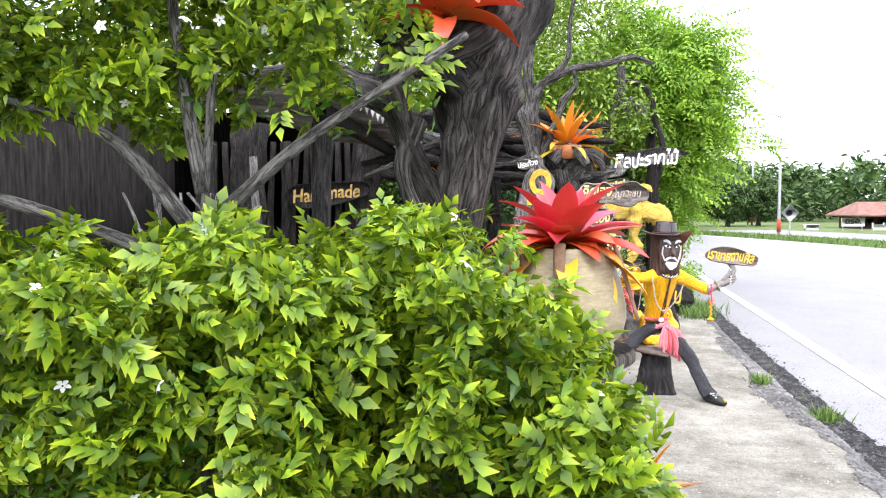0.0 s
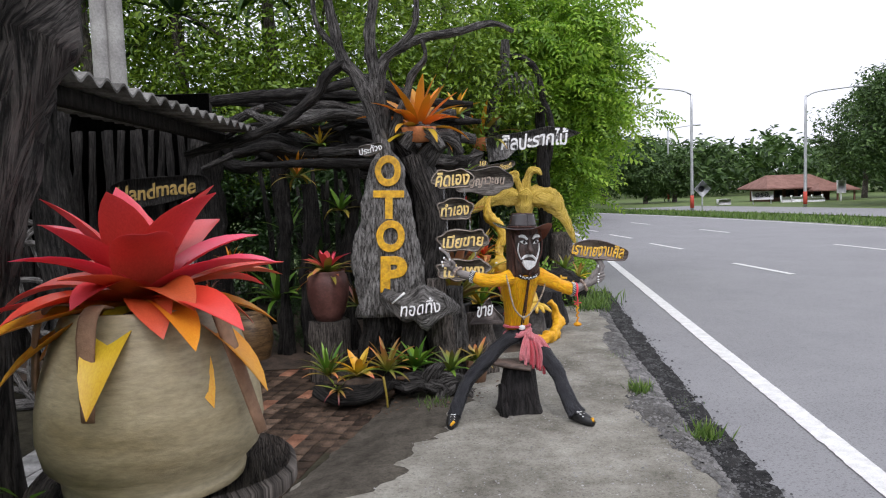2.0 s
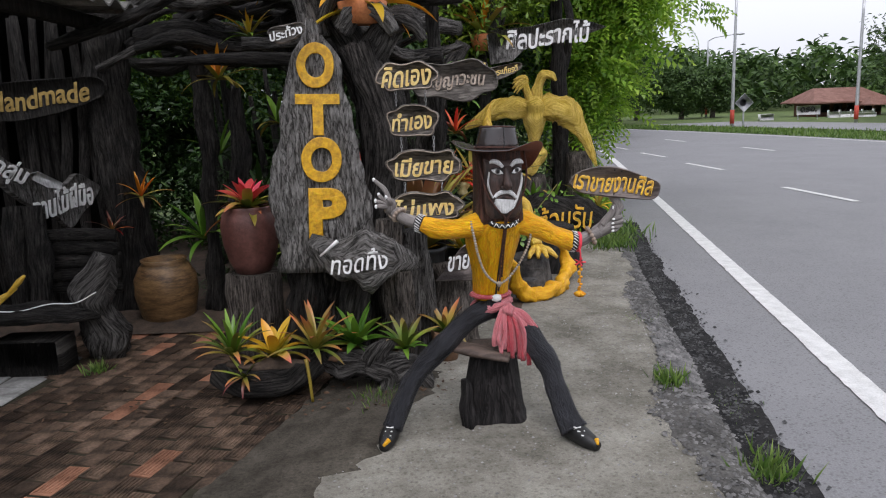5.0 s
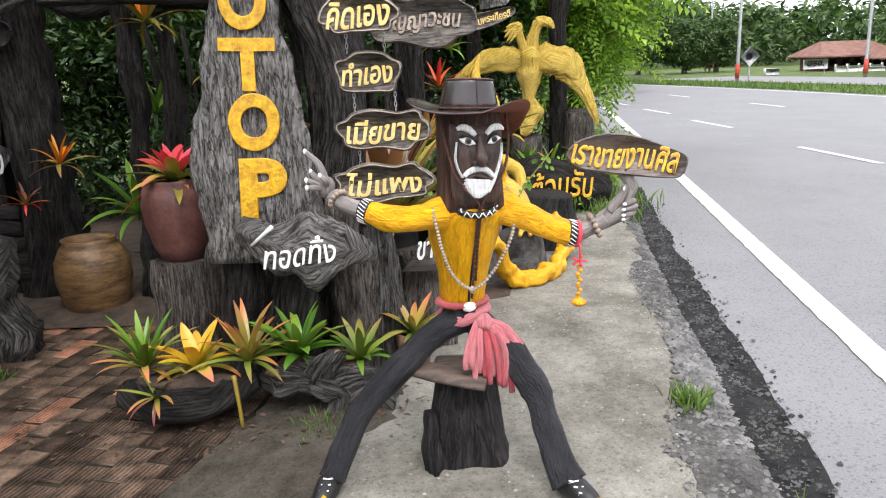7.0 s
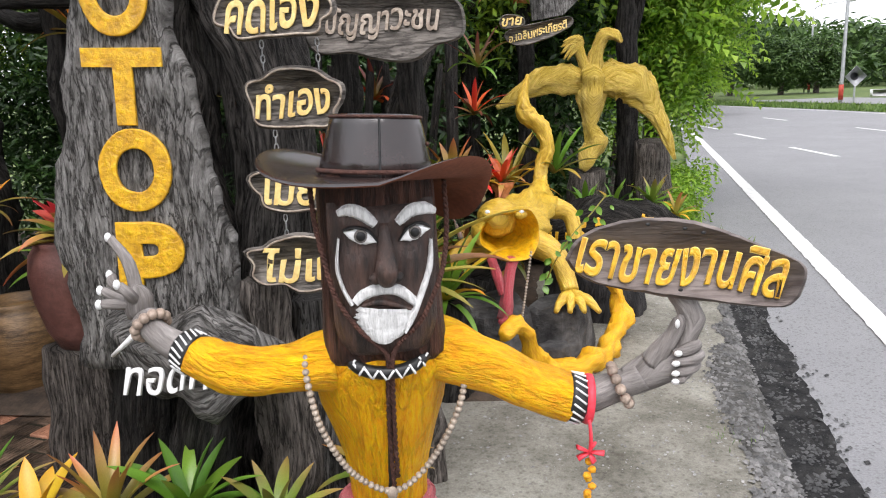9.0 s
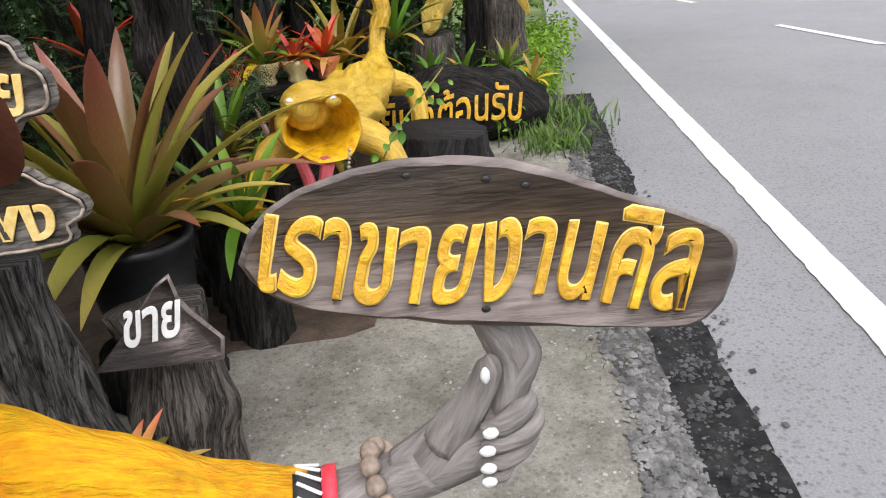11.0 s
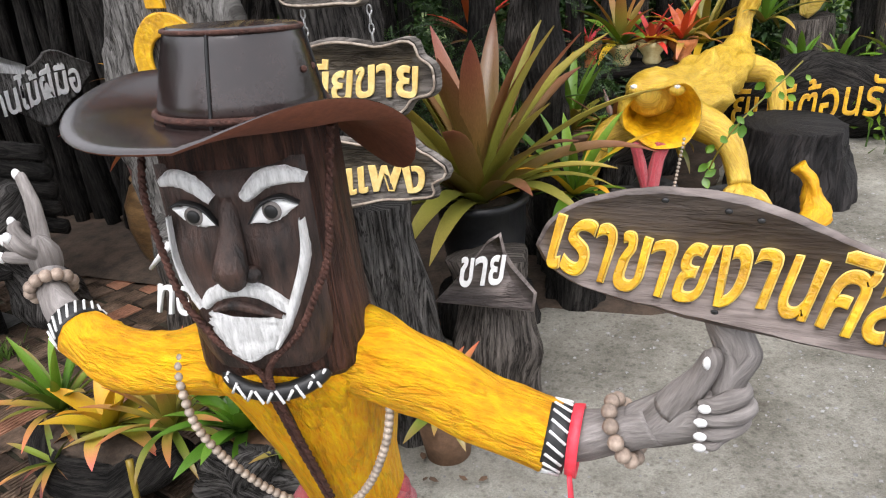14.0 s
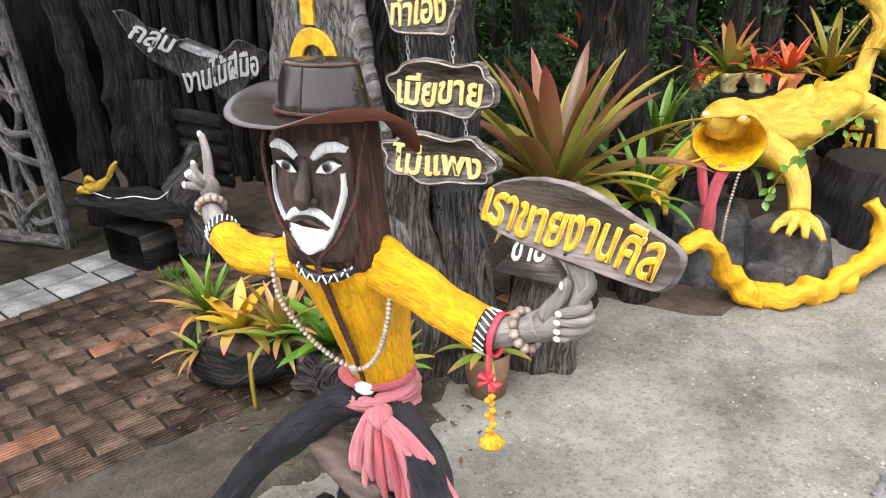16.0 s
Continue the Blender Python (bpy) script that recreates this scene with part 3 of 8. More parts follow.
def frond(pairs=7, lw=0.075, ll=0.2):
    """A feathered leaf of paired leaflets, one long."""
    p, f, u = [], [], []
    for i in range(pairs):
        y = 0.15 + 0.85 * i / (pairs - 1)
        z = -0.35 * y * y
        for sx in (-1, 1):
            b, l = len(p), ll * (1 - 0.45 * abs(2 * y - 1) ** 2)
            p += [(0, y, z), (sx * l * 0.5, y + lw * 0.2, z + 0.02), (sx * l, y + lw * 1.4, z - 0.05), (sx * l * 0.45, y + lw * 1.5, z + 0.02)]
            f.append((b, b + 1, b + 2, b + 3) if sx > 0 else (b + 3, b + 2, b + 1, b))
            u += [(0.5, y * 0.6), (0.3, y * 0.8), (0, y), (0.3, y)]
    return p, f, u


def crown_points(rng, clumps, per, spread):
    """Points and outward directions of leaves round clump centres (x, y, z, radius)."""
    cl = np.array(clumps)
    c = np.repeat(cl[:, :3], per, axis=0)
    r = np.repeat(cl[:, 3], per)
    d = rng.normal(size=c.shape)
    d /= np.linalg.norm(d, axis=1, keepdims=True)
    k = rng.uniform(0.25, 1.0, size=len(c)) ** 0.6
    p = c + d * (r * k)[:, None] * np.array([1, 1, 0.75])
    nrm = d * 0.7 + np.array([0, 0, 0.8]) + rng.normal(size=c.shape) * spread
    return p, nrm


def clumps_in(rng, n, c, rad, cr):
    """Clump centres near the hull of an ellipsoid."""
    out = []
    while len(out) < n:
        d = rng.normal(size=3)
        d /= np.linalg.norm(d)
        k = rng.uniform(0.45, 1.0)
        out.append((c[0] + d[0] * rad[0] * k, c[1] + d[1] * rad[1] * k, c[2] + d[2] * rad[2] * k, cr * rng.uniform(0.6, 1.25)))
    return out


# ---- ground, road, pavement ----
def kerb_x(y):
    """Where the pavement ends towards the road."""
    return 2.45 + 0.09 * y + (0.0 if y < 0 else 0.003 * y * y if y < 16 else 0.768 + 0.096 * (y - 16))


def edge_x(y):
    """The road's near edge line."""
    return 3.12 + 0.145 * y if y < 28 else 7.18 + 0.07 * (y - 28) - 0.006 * (y - 28) ** 2


def sheet(xs, ys, zf):
    s = Shape()
    rows = [[Vector((x, y, zf(x, y))) for x in xs(y)] for y in ys]
    s.grid(rows, [[(p.x, p.y) for p in r] for r in rows])
    return s


solid("ground", sheet(lambda y: [-400, -60, -12, 0, 12, 60, 400], [-400, -60, -10, 20, 60, 150, 900], lambda x, y: -0.14), mGrassGround, "flat grassy ground reaching the horizon", "ground", kind="structure")


def far_edge(y):
    return 17.6 if y < 15 else 17.6 - 0.0042 * (y - 15) ** 2


road_ys = [-30, -10, 0, 4, 8, 12, 16, 20, 25, 30, 36, 42, 50, 58]
solid("road", sheet(lambda y: [kerb_x(y) - 0.05 + (far_edge(y) + 0.6 - kerb_x(y)) * i / 12 for i in range(13)], road_ys, lambda x, y: -0.06), mAsphalt, "wide grey asphalt road with worn surface", "road", kind="structure")
second = sheet(lambda y: [far_edge(y) + 5.5, far_edge(y) + 9, far_edge(y) + 12], [-20, 0, 20, 30, 40, 48, 56], lambda x, y: -0.06)
solid("road_far", second, mAsphalt, "far carriageway behind the grass strip", "road", kind="structure")


def stripe(pts, w):
    s = Shape()
    rows = [[Vector((x - w / 2, y, -0.052)), Vector((x + w / 2, y, -0.052))] for x, y in pts]
    s.grid(rows, [[(p.x, p.y) for p in r] for r in rows])
    return s


worn = Shape()
rows = []
for i in range(1160):
    y = -12 + 0.05 * i
    chip = 0.02 * max(0.0, noise.noise(Vector((y * 3.1, 4, 0)))) + 0.012 * noise.noise(Vector((y * 11, 8, 0)))
    rows.append([Vector((edge_x(y) - 0.085 + chip, y, -0.052)), Vector((edge_x(y) + 0.085 + 0.008 * noise.noise(Vector((y * 7, 1, 0))), y, -0.052))])
worn.grid(rows, [[(p.x, p.y) for p in r] for r in rows])
solid("road_edge_line", worn, mPaint, "white painted edge line with chipped edges", "road marking", kind="structure")
solid("road_edge_line", stripe([(far_edge(y), y) for y in range(-12, 56, 4)], 0.13), mPaint, "far white painted edge line", "road marking", kind="structure")
dash = solid("lane_dash", stripe([(8.25, 14.7), (8.1, 16.9)], 0.13), mPaint, "short white painted lane dash", "road marking", "lane dashes")
tagged(dash, kind="structure")
for x, y in ((8.35, 8.2), (8.3, 2.0), (8.3, 21.8), (8.3, 26.4), (8.2, 30.6), (7.95, 35.0), (12.45, 19.3), (12.0, 27.4), (11.4, 34.2), (13.1, 10.5), (10.6, 41)):
    copy_thing(dash, pose(x, y, dash.location.z))

pav_ys = [-8 + 0.25 * i for i in range(92)]


def brick_edge(y):
    return 0.86 + 0.3 * (y - 6.9)


def pav_z(x, y):
    z = 0.012 * noise.noise(Vector((x * 1.3, y * 1.3, 0)))
    if y < 9 and y > 4.4:
        z -= 0.07 * max(0.0, min(1.0, (brick_edge(y) + 0.35 - x) / 0.5))
    k = kerb_x(y) - x
    return z - (0.05 * max(0.0, 1 - k / 0.16) ** 2)


def pav_x(y):
    ks = [kerb_x(y) - 0.008 - d + (0.05 * noise.noise(Vector((0, y * 2.2, 3))) if d < 0.2 else 0) for d in (0.0, 0.05, 0.12, 0.25)]
    left = -4.0
    return [left + (ks[3] - left) * i / 30 for i in range(31)] + ks[2::-1]


solid("pavement", sheet(pav_x, pav_ys, pav_z), mConcrete, "rough weathered concrete footpath, pale and stained", "footpath", kind="structure")
tar = sheet(lambda y: [kerb_x(y) - 0.1, kerb_x(y) + 0.03, kerb_x(y) + 0.1 + 0.03 * noise.noise(Vector((y * 5, 1, 0))), kerb_x(y) + 0.25 + 0.05 * noise.noise(Vector((y * 1.7, 5, 0))) + 0.02 * noise.noise(Vector((y * 8, 5, 0)))], [-8 + 0.05 * i for i in range(430)], lambda x, y: -0.045 + 0.012 * noise.noise(Vector((x * 9, y * 9, 0))) - 0.012 * max(0, x - kerb_x(y)) / 0.26)
solid("kerb_strip", tar, mTar, "dark wet broken tar along the footpath edge", "kerb", kind="structure")

# gravel spills along the kerb
rng = np.random.default_rng(4)
pebble = ([(-.5, -.4, 0), (.5, -.35, 0), (.4, .45, 0), (-.4, .4, 0), (0, 0, .45)], [(0, 1, 4), (1, 2, 4), (2, 3, 4), (3, 0, 4)], [(0, 0)] * 5)


def patch_w(y):
    """How far the broken strip reaches in from the kerb."""
    return 0.2 + 0.22 * noise.noise(Vector((0.3, y * 0.8, 0))) + 0.07 * noise.noise(Vector((3, y * 4, 0))) + 0.12 * math.exp(-((y - 7.75) / 0.8) ** 2)


broken = Shape()
rows = []
for i in range(330):
    y = -3 + 0.05 * i
    wdt = max(0.03, patch_w(y)) * (1 + 0.12 * noise.noise(Vector((y * 14, 6, 0))))
    rows.append([Vector((kerb_x(y) + 0.02 - wdt * k / 5, y, pav_z(kerb_x(y) + 0.02 - wdt * k / 5, y) + (0.006 if k < 5 else -0.003))) for k in range(6)])
broken.grid(rows, [[(p.x, p.y) for p in r] for r in rows])
solid("gravel_bed", broken, mAggregate, "broken grey aggregate where the concrete has worn away", "gravel", kind="structure")


def stones(name, gx, gy, zf, sizes, m_, lab):
    gz = np.array([zf(float(x), float(y)) for x, y in zip(gx, gy)])
    up = np.tile([0, 0, 1.0], (len(gx), 1)) + rng.normal(size=(len(gx), 3)) * 0.25
    tagged(new(name, scatter(name, np.stack([gx, gy, gz], 1), up, sizes, m_, pebble, rng)), lab, "gravel", kind="stuff")


gy = rng.uniform(0.5, 13.0, 9000)
kx = np.array([kerb_x(float(y)) for y in gy])
wide = np.array([max(0.03, patch_w(float(y))) for y in gy])
stones("gravel", kx + 0.03 - wide * rng.random(len(gy)) * 1.1, gy, lambda x, y: pav_z(x, y) + 0.004, 0.006 + 0.03 * rng.random(len(gy)) ** 2.2, mGravel, "loose grey gravel scattered along the kerb")
gy = 7.75 + 0.75 * np.clip(rng.normal(0, 0.5, 1500), -1.2, 1.2)
kx = np.array([kerb_x(float(y)) for y in gy])
stones("gravel", kx + 0.05 - 0.25 * rng.random(len(gy)) ** 1.3, gy, lambda x, y: pav_z(x, y) + 0.006, 0.012 + 0.028 * rng.random(len(gy)) ** 2, mGravel, "angular pale grey stones where the concrete has broken out")
gy = rng.uniform(0.5, 13.0, 8000)
kx = np.array([kerb_x(float(y)) for y in gy])
stones("tarred_gravel", kx + 0.03 + np.abs(rng.normal(0, 0.1, len(gy))), gy, lambda x, y: -0.052, 0.008 + 0.02 * rng.random(len(gy)) ** 2, mTarStone, "black tarred stones bedded along the road's edge")
gy = rng.uniform(3.5, 12.0, 9000)
kx = np.array([kerb_x(float(y)) for y in gy])
stones("grit", kx - 0.2 - 2.2 * rng.random(len(gy)) ** 1.6, gy, lambda x, y: pav_z(x, y), 0.003 + 0.014 * rng.random(len(gy)) ** 3, mGravel, "fine grit strewn over the footpath")

# damp dirt between the bricks and the concrete
damp = Shape()
rows = []
for i in range(60):
    y = 5.0 + 0.05 * i
    wdt = 0.7 + 0.36 * noise.noise(Vector((y * 1.4, 2, 0))) + 0.14 * noise.noise(Vector((y * 6, 2, 0))) + 0.09 * noise.noise(Vector((y * 19, 2, 0)))
    wdt *= min(1, max(0.15, (y - 4.95) * 1.2)) * (1 if y < 7.5 else max(0.4, 1 - (y - 7.5)))
    x0 = brick_edge(y) - 0.05 + 0.05 * noise.noise(Vector((y * 9, 7, 0)))
    rows.append([Vector((x0 + wdt * k / 8, y, max(pav_z(x0 + wdt * k / 8, y) + (0.012 if k < 8 else -0.004), -0.04 if k < 2 else -1))) for k in range(9)])
damp.grid(rows, [[(p.x, p.y) for p in r] for r in rows])
solid("damp_dirt", damp, mDamp, "dark damp dirt along the edge of the bricks", "dirt", kind="structure")

# brick yard and its grey border slabs
yard = thing("brick_yard", (-0.6, 7.0, -0.1), "old brick paving, damp and mossy", "floor", kind="structure")
bed = sheet(lambda y: [-4 + (brick_edge(y) + 0.02 + 4) * i / 8 for i in range(9)], [4.4 + 0.3 * i for i in range(17)], lambda x, y: -0.052)
part("bedding", bed, mMoss, yard, "mossy sand between bricks")


def brick_mesh(name, l, w, mat, ribs):
    s = Shape()
    s.slab([(-w / 2, -l / 2), (w / 2, -l / 2), (w / 2, l / 2), (-w / 2, l / 2)], 0.04, pose(0, 0, 0, 90, 0, 0), 0, 0.004)
    if ribs:
        for k in range(5):
            x = (k - 2) * w / 5.6
            s.slab([(x - 0.004, -l / 2 + 0.01), (x + 0.004, -l / 2 + 0.01), (x + 0.004, l / 2 - 0.01), (x - 0.004, l / 2 - 0.01)], 0.006, pose(0, 0, 0.0215, 90, 0, 0), 0, 0.001)
    return s.mesh(name, [mat], smooth=False)


bm_ = [brick_mesh("brick", 0.27, 0.118, mBrick, True), brick_mesh("brick", 0.27, 0.118, mBrick, False), brick_mesh("brick", 0.27, 0.118, mBrickNew, True)]
rnd = random.Random(3)
for i in range(26):
    for j in range(18):
        x, y = 0.95 - 0.125 * i, 4.9 + 0.28 * j + (0.14 if i % 2 else 0)
        x += 0.26 * (y - 7.2) * 0.9
        if x > brick_edge(y) - 0.07 or x < -2.3 or y > 9.4 or (x < -0.98 + 0.1 * (y - 7.1) and y < 8.3):
            continue
        ob = new("brick", bm_[2] if rnd.random() < 0.06 else bm_[rnd.random() < 0.45])
        ob.parent = yard
        ob.location = Vector((x, y, -0.066 + rnd.uniform(-0.004, 0.007))) - yard.location
        ob.rotation_euler = (rnd.uniform(-0.015, 0.015), rnd.uniform(-0.02, 0.02), radians(-13 + rnd.uniform(-1.5, 1.5)))
border = thing("slab_border", (-1.3, 7.3, -0.09), "row of worn grey concrete paving slabs", "paving", kind="structure")
sl = Shape()
sl.slab([(-0.13, -0.14), (0.13, -0.14), (0.13, 0.14), (-0.13, 0.14)], 0.05, pose(0, 0, 0, 90, 0, 0), 0, 0.006)
sm = sl.mesh("slab", [mSlab], smooth=False)
for i in range(2):
    for j in range(11):
        ob = new("slab", sm)
        ob.parent = border
        ob.location = Vector((-1.12 - 0.275 * i + 0.09 * (j * 0.295 - 2), 5.2 + 0.295 * j, -0.07 + rnd.uniform(-0.003, 0.004))) - border.location
        ob.rotation_euler = (0, 0, radians(-5 + rnd.uniform(-1, 1)))

# ---- the wooden man ----
TURN = 17.0
HM = pose(2.04, 6.835, 0, 0, 0, TURN)          # statue's own frame: it faces -y
man = Shape()
MATS = [mFace, mHair, mShirt, mFlesh, mTrouser, mWhite, mBlack, mSashRed, mOrange, mBrush]


def hp(x, y, z):
    """A point of the statue: below the collar the body leans back to the stool."""
    k = min(1.0, max(0.0, (1.06 - z) / 0.4))
    return HM @ Vector((x, y, z)) + Vector((-0.035 * k, 0.11 * k, 0))


# head: a squarish post that is flatter in front, with long hair falling to the shoulders
rows, uvs = [], []
for z, w, d in ((1.055, 0.11, 0.08), (1.075, 0.125, 0.094), (1.09, 0.124, 0.098), (1.13, 0.12, 0.1), (1.2, 0.117, 0.1), (1.28, 0.115, 0.1), (1.36, 0.114, 0.1), (1.42, 0.112, 0.1), (1.45, 0.095, 0.085)):
    row = []
    for j in range(32):
        a = 2 * math.pi * j / 32
        c, s = math.cos(a), math.sin(a)
        x, y = math.copysign(abs(c) ** 0.62, c) * w, math.copysign(abs(s) ** 0.72, s) * d
        k = 1 + 0.035 * noise.noise(Vector((x * 30, y * 30, z * 5)))
        row.append(hp(x * k, y * k, z))
    rows.append(row)
    uvs.append([(j / 32, z) for j in range(32)])
man.grid(rows, uvs, True, 1, True)
# the face stands a little out of the front
rows = []
for i in range(17):
    z = 1.085 + 0.3 * i / 16
    row = []
    for j in range(15):
        u = j / 7 - 1
        w = 0.098 - 0.03 * max(0, (1.17 - z) / 0.085) ** 2
        x = u * w
        y = -0.104 - 0.018 * (1 - u * u) ** 0.8
        y += 0.012 * math.exp(-((abs(x) - 0.048) / 0.026) ** 2 - ((z - 1.322) / 0.022) ** 2)            # eye hollows
        y -= 0.006 * math.exp(-((abs(x) - 0.055) / 0.03) ** 2 - ((z - 1.27) / 0.03) ** 2)                # cheeks
        y += 0.016 * abs(u) ** 5 + 0.01 * abs(i / 8 - 1) ** 6
        if abs(u) > 0.99 or i in (0, 16):
            y = -0.085
        row.append(hp(x, y, z))
    rows.append(row)
man.grid(rows, [[(p.x, p.z) for p in r] for r in rows], False, 0)
man.tube([hp(0.002, -0.112, 1.345), hp(0.002, -0.126, 1.3), hp(0.0, -0.143, 1.262), hp(0.0, -0.138, 1.24)], [0.011, 0.015, 0.022, 0.014], 12, 0, 0, 0, 4)   # nose
for sx in (-1, 1):
    man.ball(hp(sx * 0.02, -0.13, 1.249), (0.013, 0.012, 0.011), 10, 7, 0)                                                                      # nostrils


def face_y(x, z):
    w = 0.098 - 0.03 * max(0, (1.17 - z) / 0.085) ** 2
    u = min(1.0, abs(x) / w)
    return -0.1 - 0.022 * (1 - u * u) ** 0.8 if abs(x) < w else -0.1 + 1.2 * (abs(x) - w)


def stroke(line, widths, proud, m_, rough=0.0012):
    """A brushed stroke of paint laid on the face along (x, z) points."""
    ps, rs = curve_through([Vector((x, 0, z)) for x, z in line], widths, 8)
    rows = []
    for i, (p, r) in enumerate(zip(ps, rs)):
        t = (ps[min(i + 1, len(ps) - 1)] - ps[max(i - 1, 0)]).normalized()
        row = []
        for j in range(11):
            k = j / 5 - 1
            e = r * (1 + 0.14 * noise.noise(Vector((i * 0.9, k * 3, r * 900)))) * k
            x, z = p.x - t.z * e, p.z + t.x * e
            y = face_y(x, z) - proud * (1 - k ** 4) + 0.002 + rough * noise.noise(Vector((x * 420, z * 60, 1)))
            row.append(hp(x, y, z))
        rows.append(row)
    man.grid(rows, [[(j * 0.1, i * 0.1) for j in range(11)] for i in range(len(rows))], False, m_)


for sx, cx in ((-1, -0.041), (1, 0.057)):
    stroke([(sx * 0.09 + 0.01, 1.368 - 0.004 * (sx + 1)), (sx * 0.068 + 0.01, 1.374 - 0.003 * (sx + 1)), (sx * 0.044 + 0.008, 1.366), (sx * 0.02 + 0.006, 1.346)], [0.006, 0.012, 0.0125, 0.008], 0.008, 9)       # brow
    stroke([(cx + sx * 0.03, 1.332 - 0.003 * sx), (cx + sx * 0.014, 1.329), (cx, 1.326), (cx - sx * 0.014, 1.321), (cx - sx * 0.028, 1.314)], [0.0008, 0.0105, 0.0145, 0.012, 0.0008], 0.005, 5, 0)               # white of the eye
    man.ball(hp(cx, face_y(cx, 1.326) - 0.0035, 1.327), (0.0125, 0.004, 0.0125), 14, 8, 3, turn=HM.to_3x3())
    man.ball(hp(cx, face_y(cx, 1.326) - 0.0065, 1.327), (0.0088, 0.003, 0.0088), 12, 6, 6, turn=HM.to_3x3())
    stroke([(cx + sx * 0.032, 1.335 - 0.003 * sx), (cx + sx * 0.012, 1.343), (cx - sx * 0.012, 1.3365), (cx - sx * 0.03, 1.314)], [0.0012, 0.0028, 0.0028, 0.0015], 0.009, 6, 0)                                   # lid
stroke([(0.088, 1.312), (0.084, 1.262), (0.064, 1.208), (0.046, 1.168), (0.03, 1.14)], [0.003, 0.0065, 0.007, 0.0065, 0.003], 0.013, 9)      # cheek lines
stroke([(-0.08, 1.325), (-0.086, 1.269), (-0.078, 1.23), (-0.064, 1.2)], [0.002, 0.0036, 0.0038, 0.0044], 0.012, 9)
stroke([(-0.058, 1.203), (-0.04, 1.219), (-0.008, 1.227), (0.024, 1.22), (0.058, 1.19)], [0.008, 0.0115, 0.0125, 0.012, 0.008], 0.011, 9)     # moustache
stroke([(-0.046, 1.197), (-0.01, 1.202), (0.044, 1.184)], [0.004, 0.0085, 0.004], 0.009, 0, 0)                                                # lip
stroke([(-0.004, 1.191), (-0.006, 1.172), (-0.006, 1.15), (-0.006, 1.132), (-0.005, 1.124)], [0.054, 0.054, 0.046, 0.031, 0.012], 0.012, 9, 0.0022)   # beard
# shirt
body = []
for z, w, d, ox in ((0.64, 0.09, 0.066, 0.004), (0.7, 0.09, 0.064, 0.004), (0.78, 0.098, 0.068, 0.006), (0.86, 0.115, 0.076, 0.004), (0.93, 0.132, 0.082, 0.0), (0.99, 0.14, 0.088, -0.004), (1.04, 0.142, 0.096, -0.004), (1.075, 0.13, 0.1, -0.002), (1.092, 0.1, 0.085, 0)):
    row = []
    for j in range(28):
        a = 2 * math.pi * j / 28
        x, y = math.cos(a) * w, math.sin(a) * d
        k = 1 + 0.05 * noise.noise(Vector((x * 40, y * 40, z * 18))) + 0.1 * noise.noise(Vector((x * 14, y * 14, z * 7)))
        row.append(hp(x * k + ox, y * k + (0.045 * (1 + math.sin(a)) if z < 1.0 else 0.02 * (1 + math.sin(a))), z))
    body.append(row)
man.grid(body, [[(abs(j / 14 - 1) * 0.35, 0.06 * i) for j in range(28)] for i in range(len(body))], True, 2, True)
# collar and zip
man.tube([hp(0.075 * math.cos(a), -0.06 - 0.046 * math.sin(a), 1.085 - 0.028 * math.sin(a)) for a in np.linspace(0, math.pi, 13)], [0.013] * 13, 8, 0, 0, 6, 3)
for k in range(15):
    a = math.pi * (0.06 + 0.063 * k)
    c = hp(0.075 * math.cos(a), -0.071 - 0.048 * math.sin(a), 1.085 - 0.028 * math.sin(a))
    sg = 1 if k % 2 else -1
    man.tube([c + Vector((-0.006, 0, -0.009 * sg)), c + Vector((0.006, -0.001, 0.009 * sg))], [0.0024, 0.0024], 5, 0, 0, 5, 2)
man.tube([hp(0, -0.1, 1.045), hp(0, -0.086, 0.97), hp(0, -0.08, 0.88), hp(0, -0.062, 0.76), hp(0, -0.062, 0.68)], [0.006] * 5, 6, 0, 0, 6, 4)
# arms: viewer's left raised, viewer's right held out
arm_l = [(1.945, 6.8, 1.06), (1.84, 6.77, 1.045), (1.73, 6.765, 1.052), (1.665, 6.775, 1.075)]
arm_r = [(2.13, 6.865, 1.06), (2.23, 6.872, 1.025), (2.33, 6.88, 0.975), (2.415, 6.892, 0.94)]
man.tube(arm_l, [0.066, 0.05, 0.047, 0.042], 24, 0.16, 0.06, 2, 9, 1, freq=14, knurl=0.08)
man.tube(arm_r, [0.066, 0.058, 0.05, 0.05], 24, 0.16, 0.06, 2, 9, 2, freq=14, knurl=0.08)


def cuff(a, b, r):
    """A black band with white zigzag strokes."""
    a, b = Vector(a), Vector(b)
    man.tube([a, b], [r, r * 0.97], 18, 0, 0, 6, 3)
    ax = (b - a).normalized()
    u = ax.orthogonal().normalized()
    w = ax.cross(u)
    for k in range(20):
        t = 2 * math.pi * k / 20
        q0 = (u * math.cos(t) + w * math.sin(t)) * r * 1.01
        q1 = (u * math.cos(t + 0.26) + w * math.sin(t + 0.26)) * r * 1.01
        man.tube([a.lerp(b, 0.12) + q0, a.lerp(b, 0.88) + q1], [0.0023, 0.0023], 5, 0, 0, 5, 2)


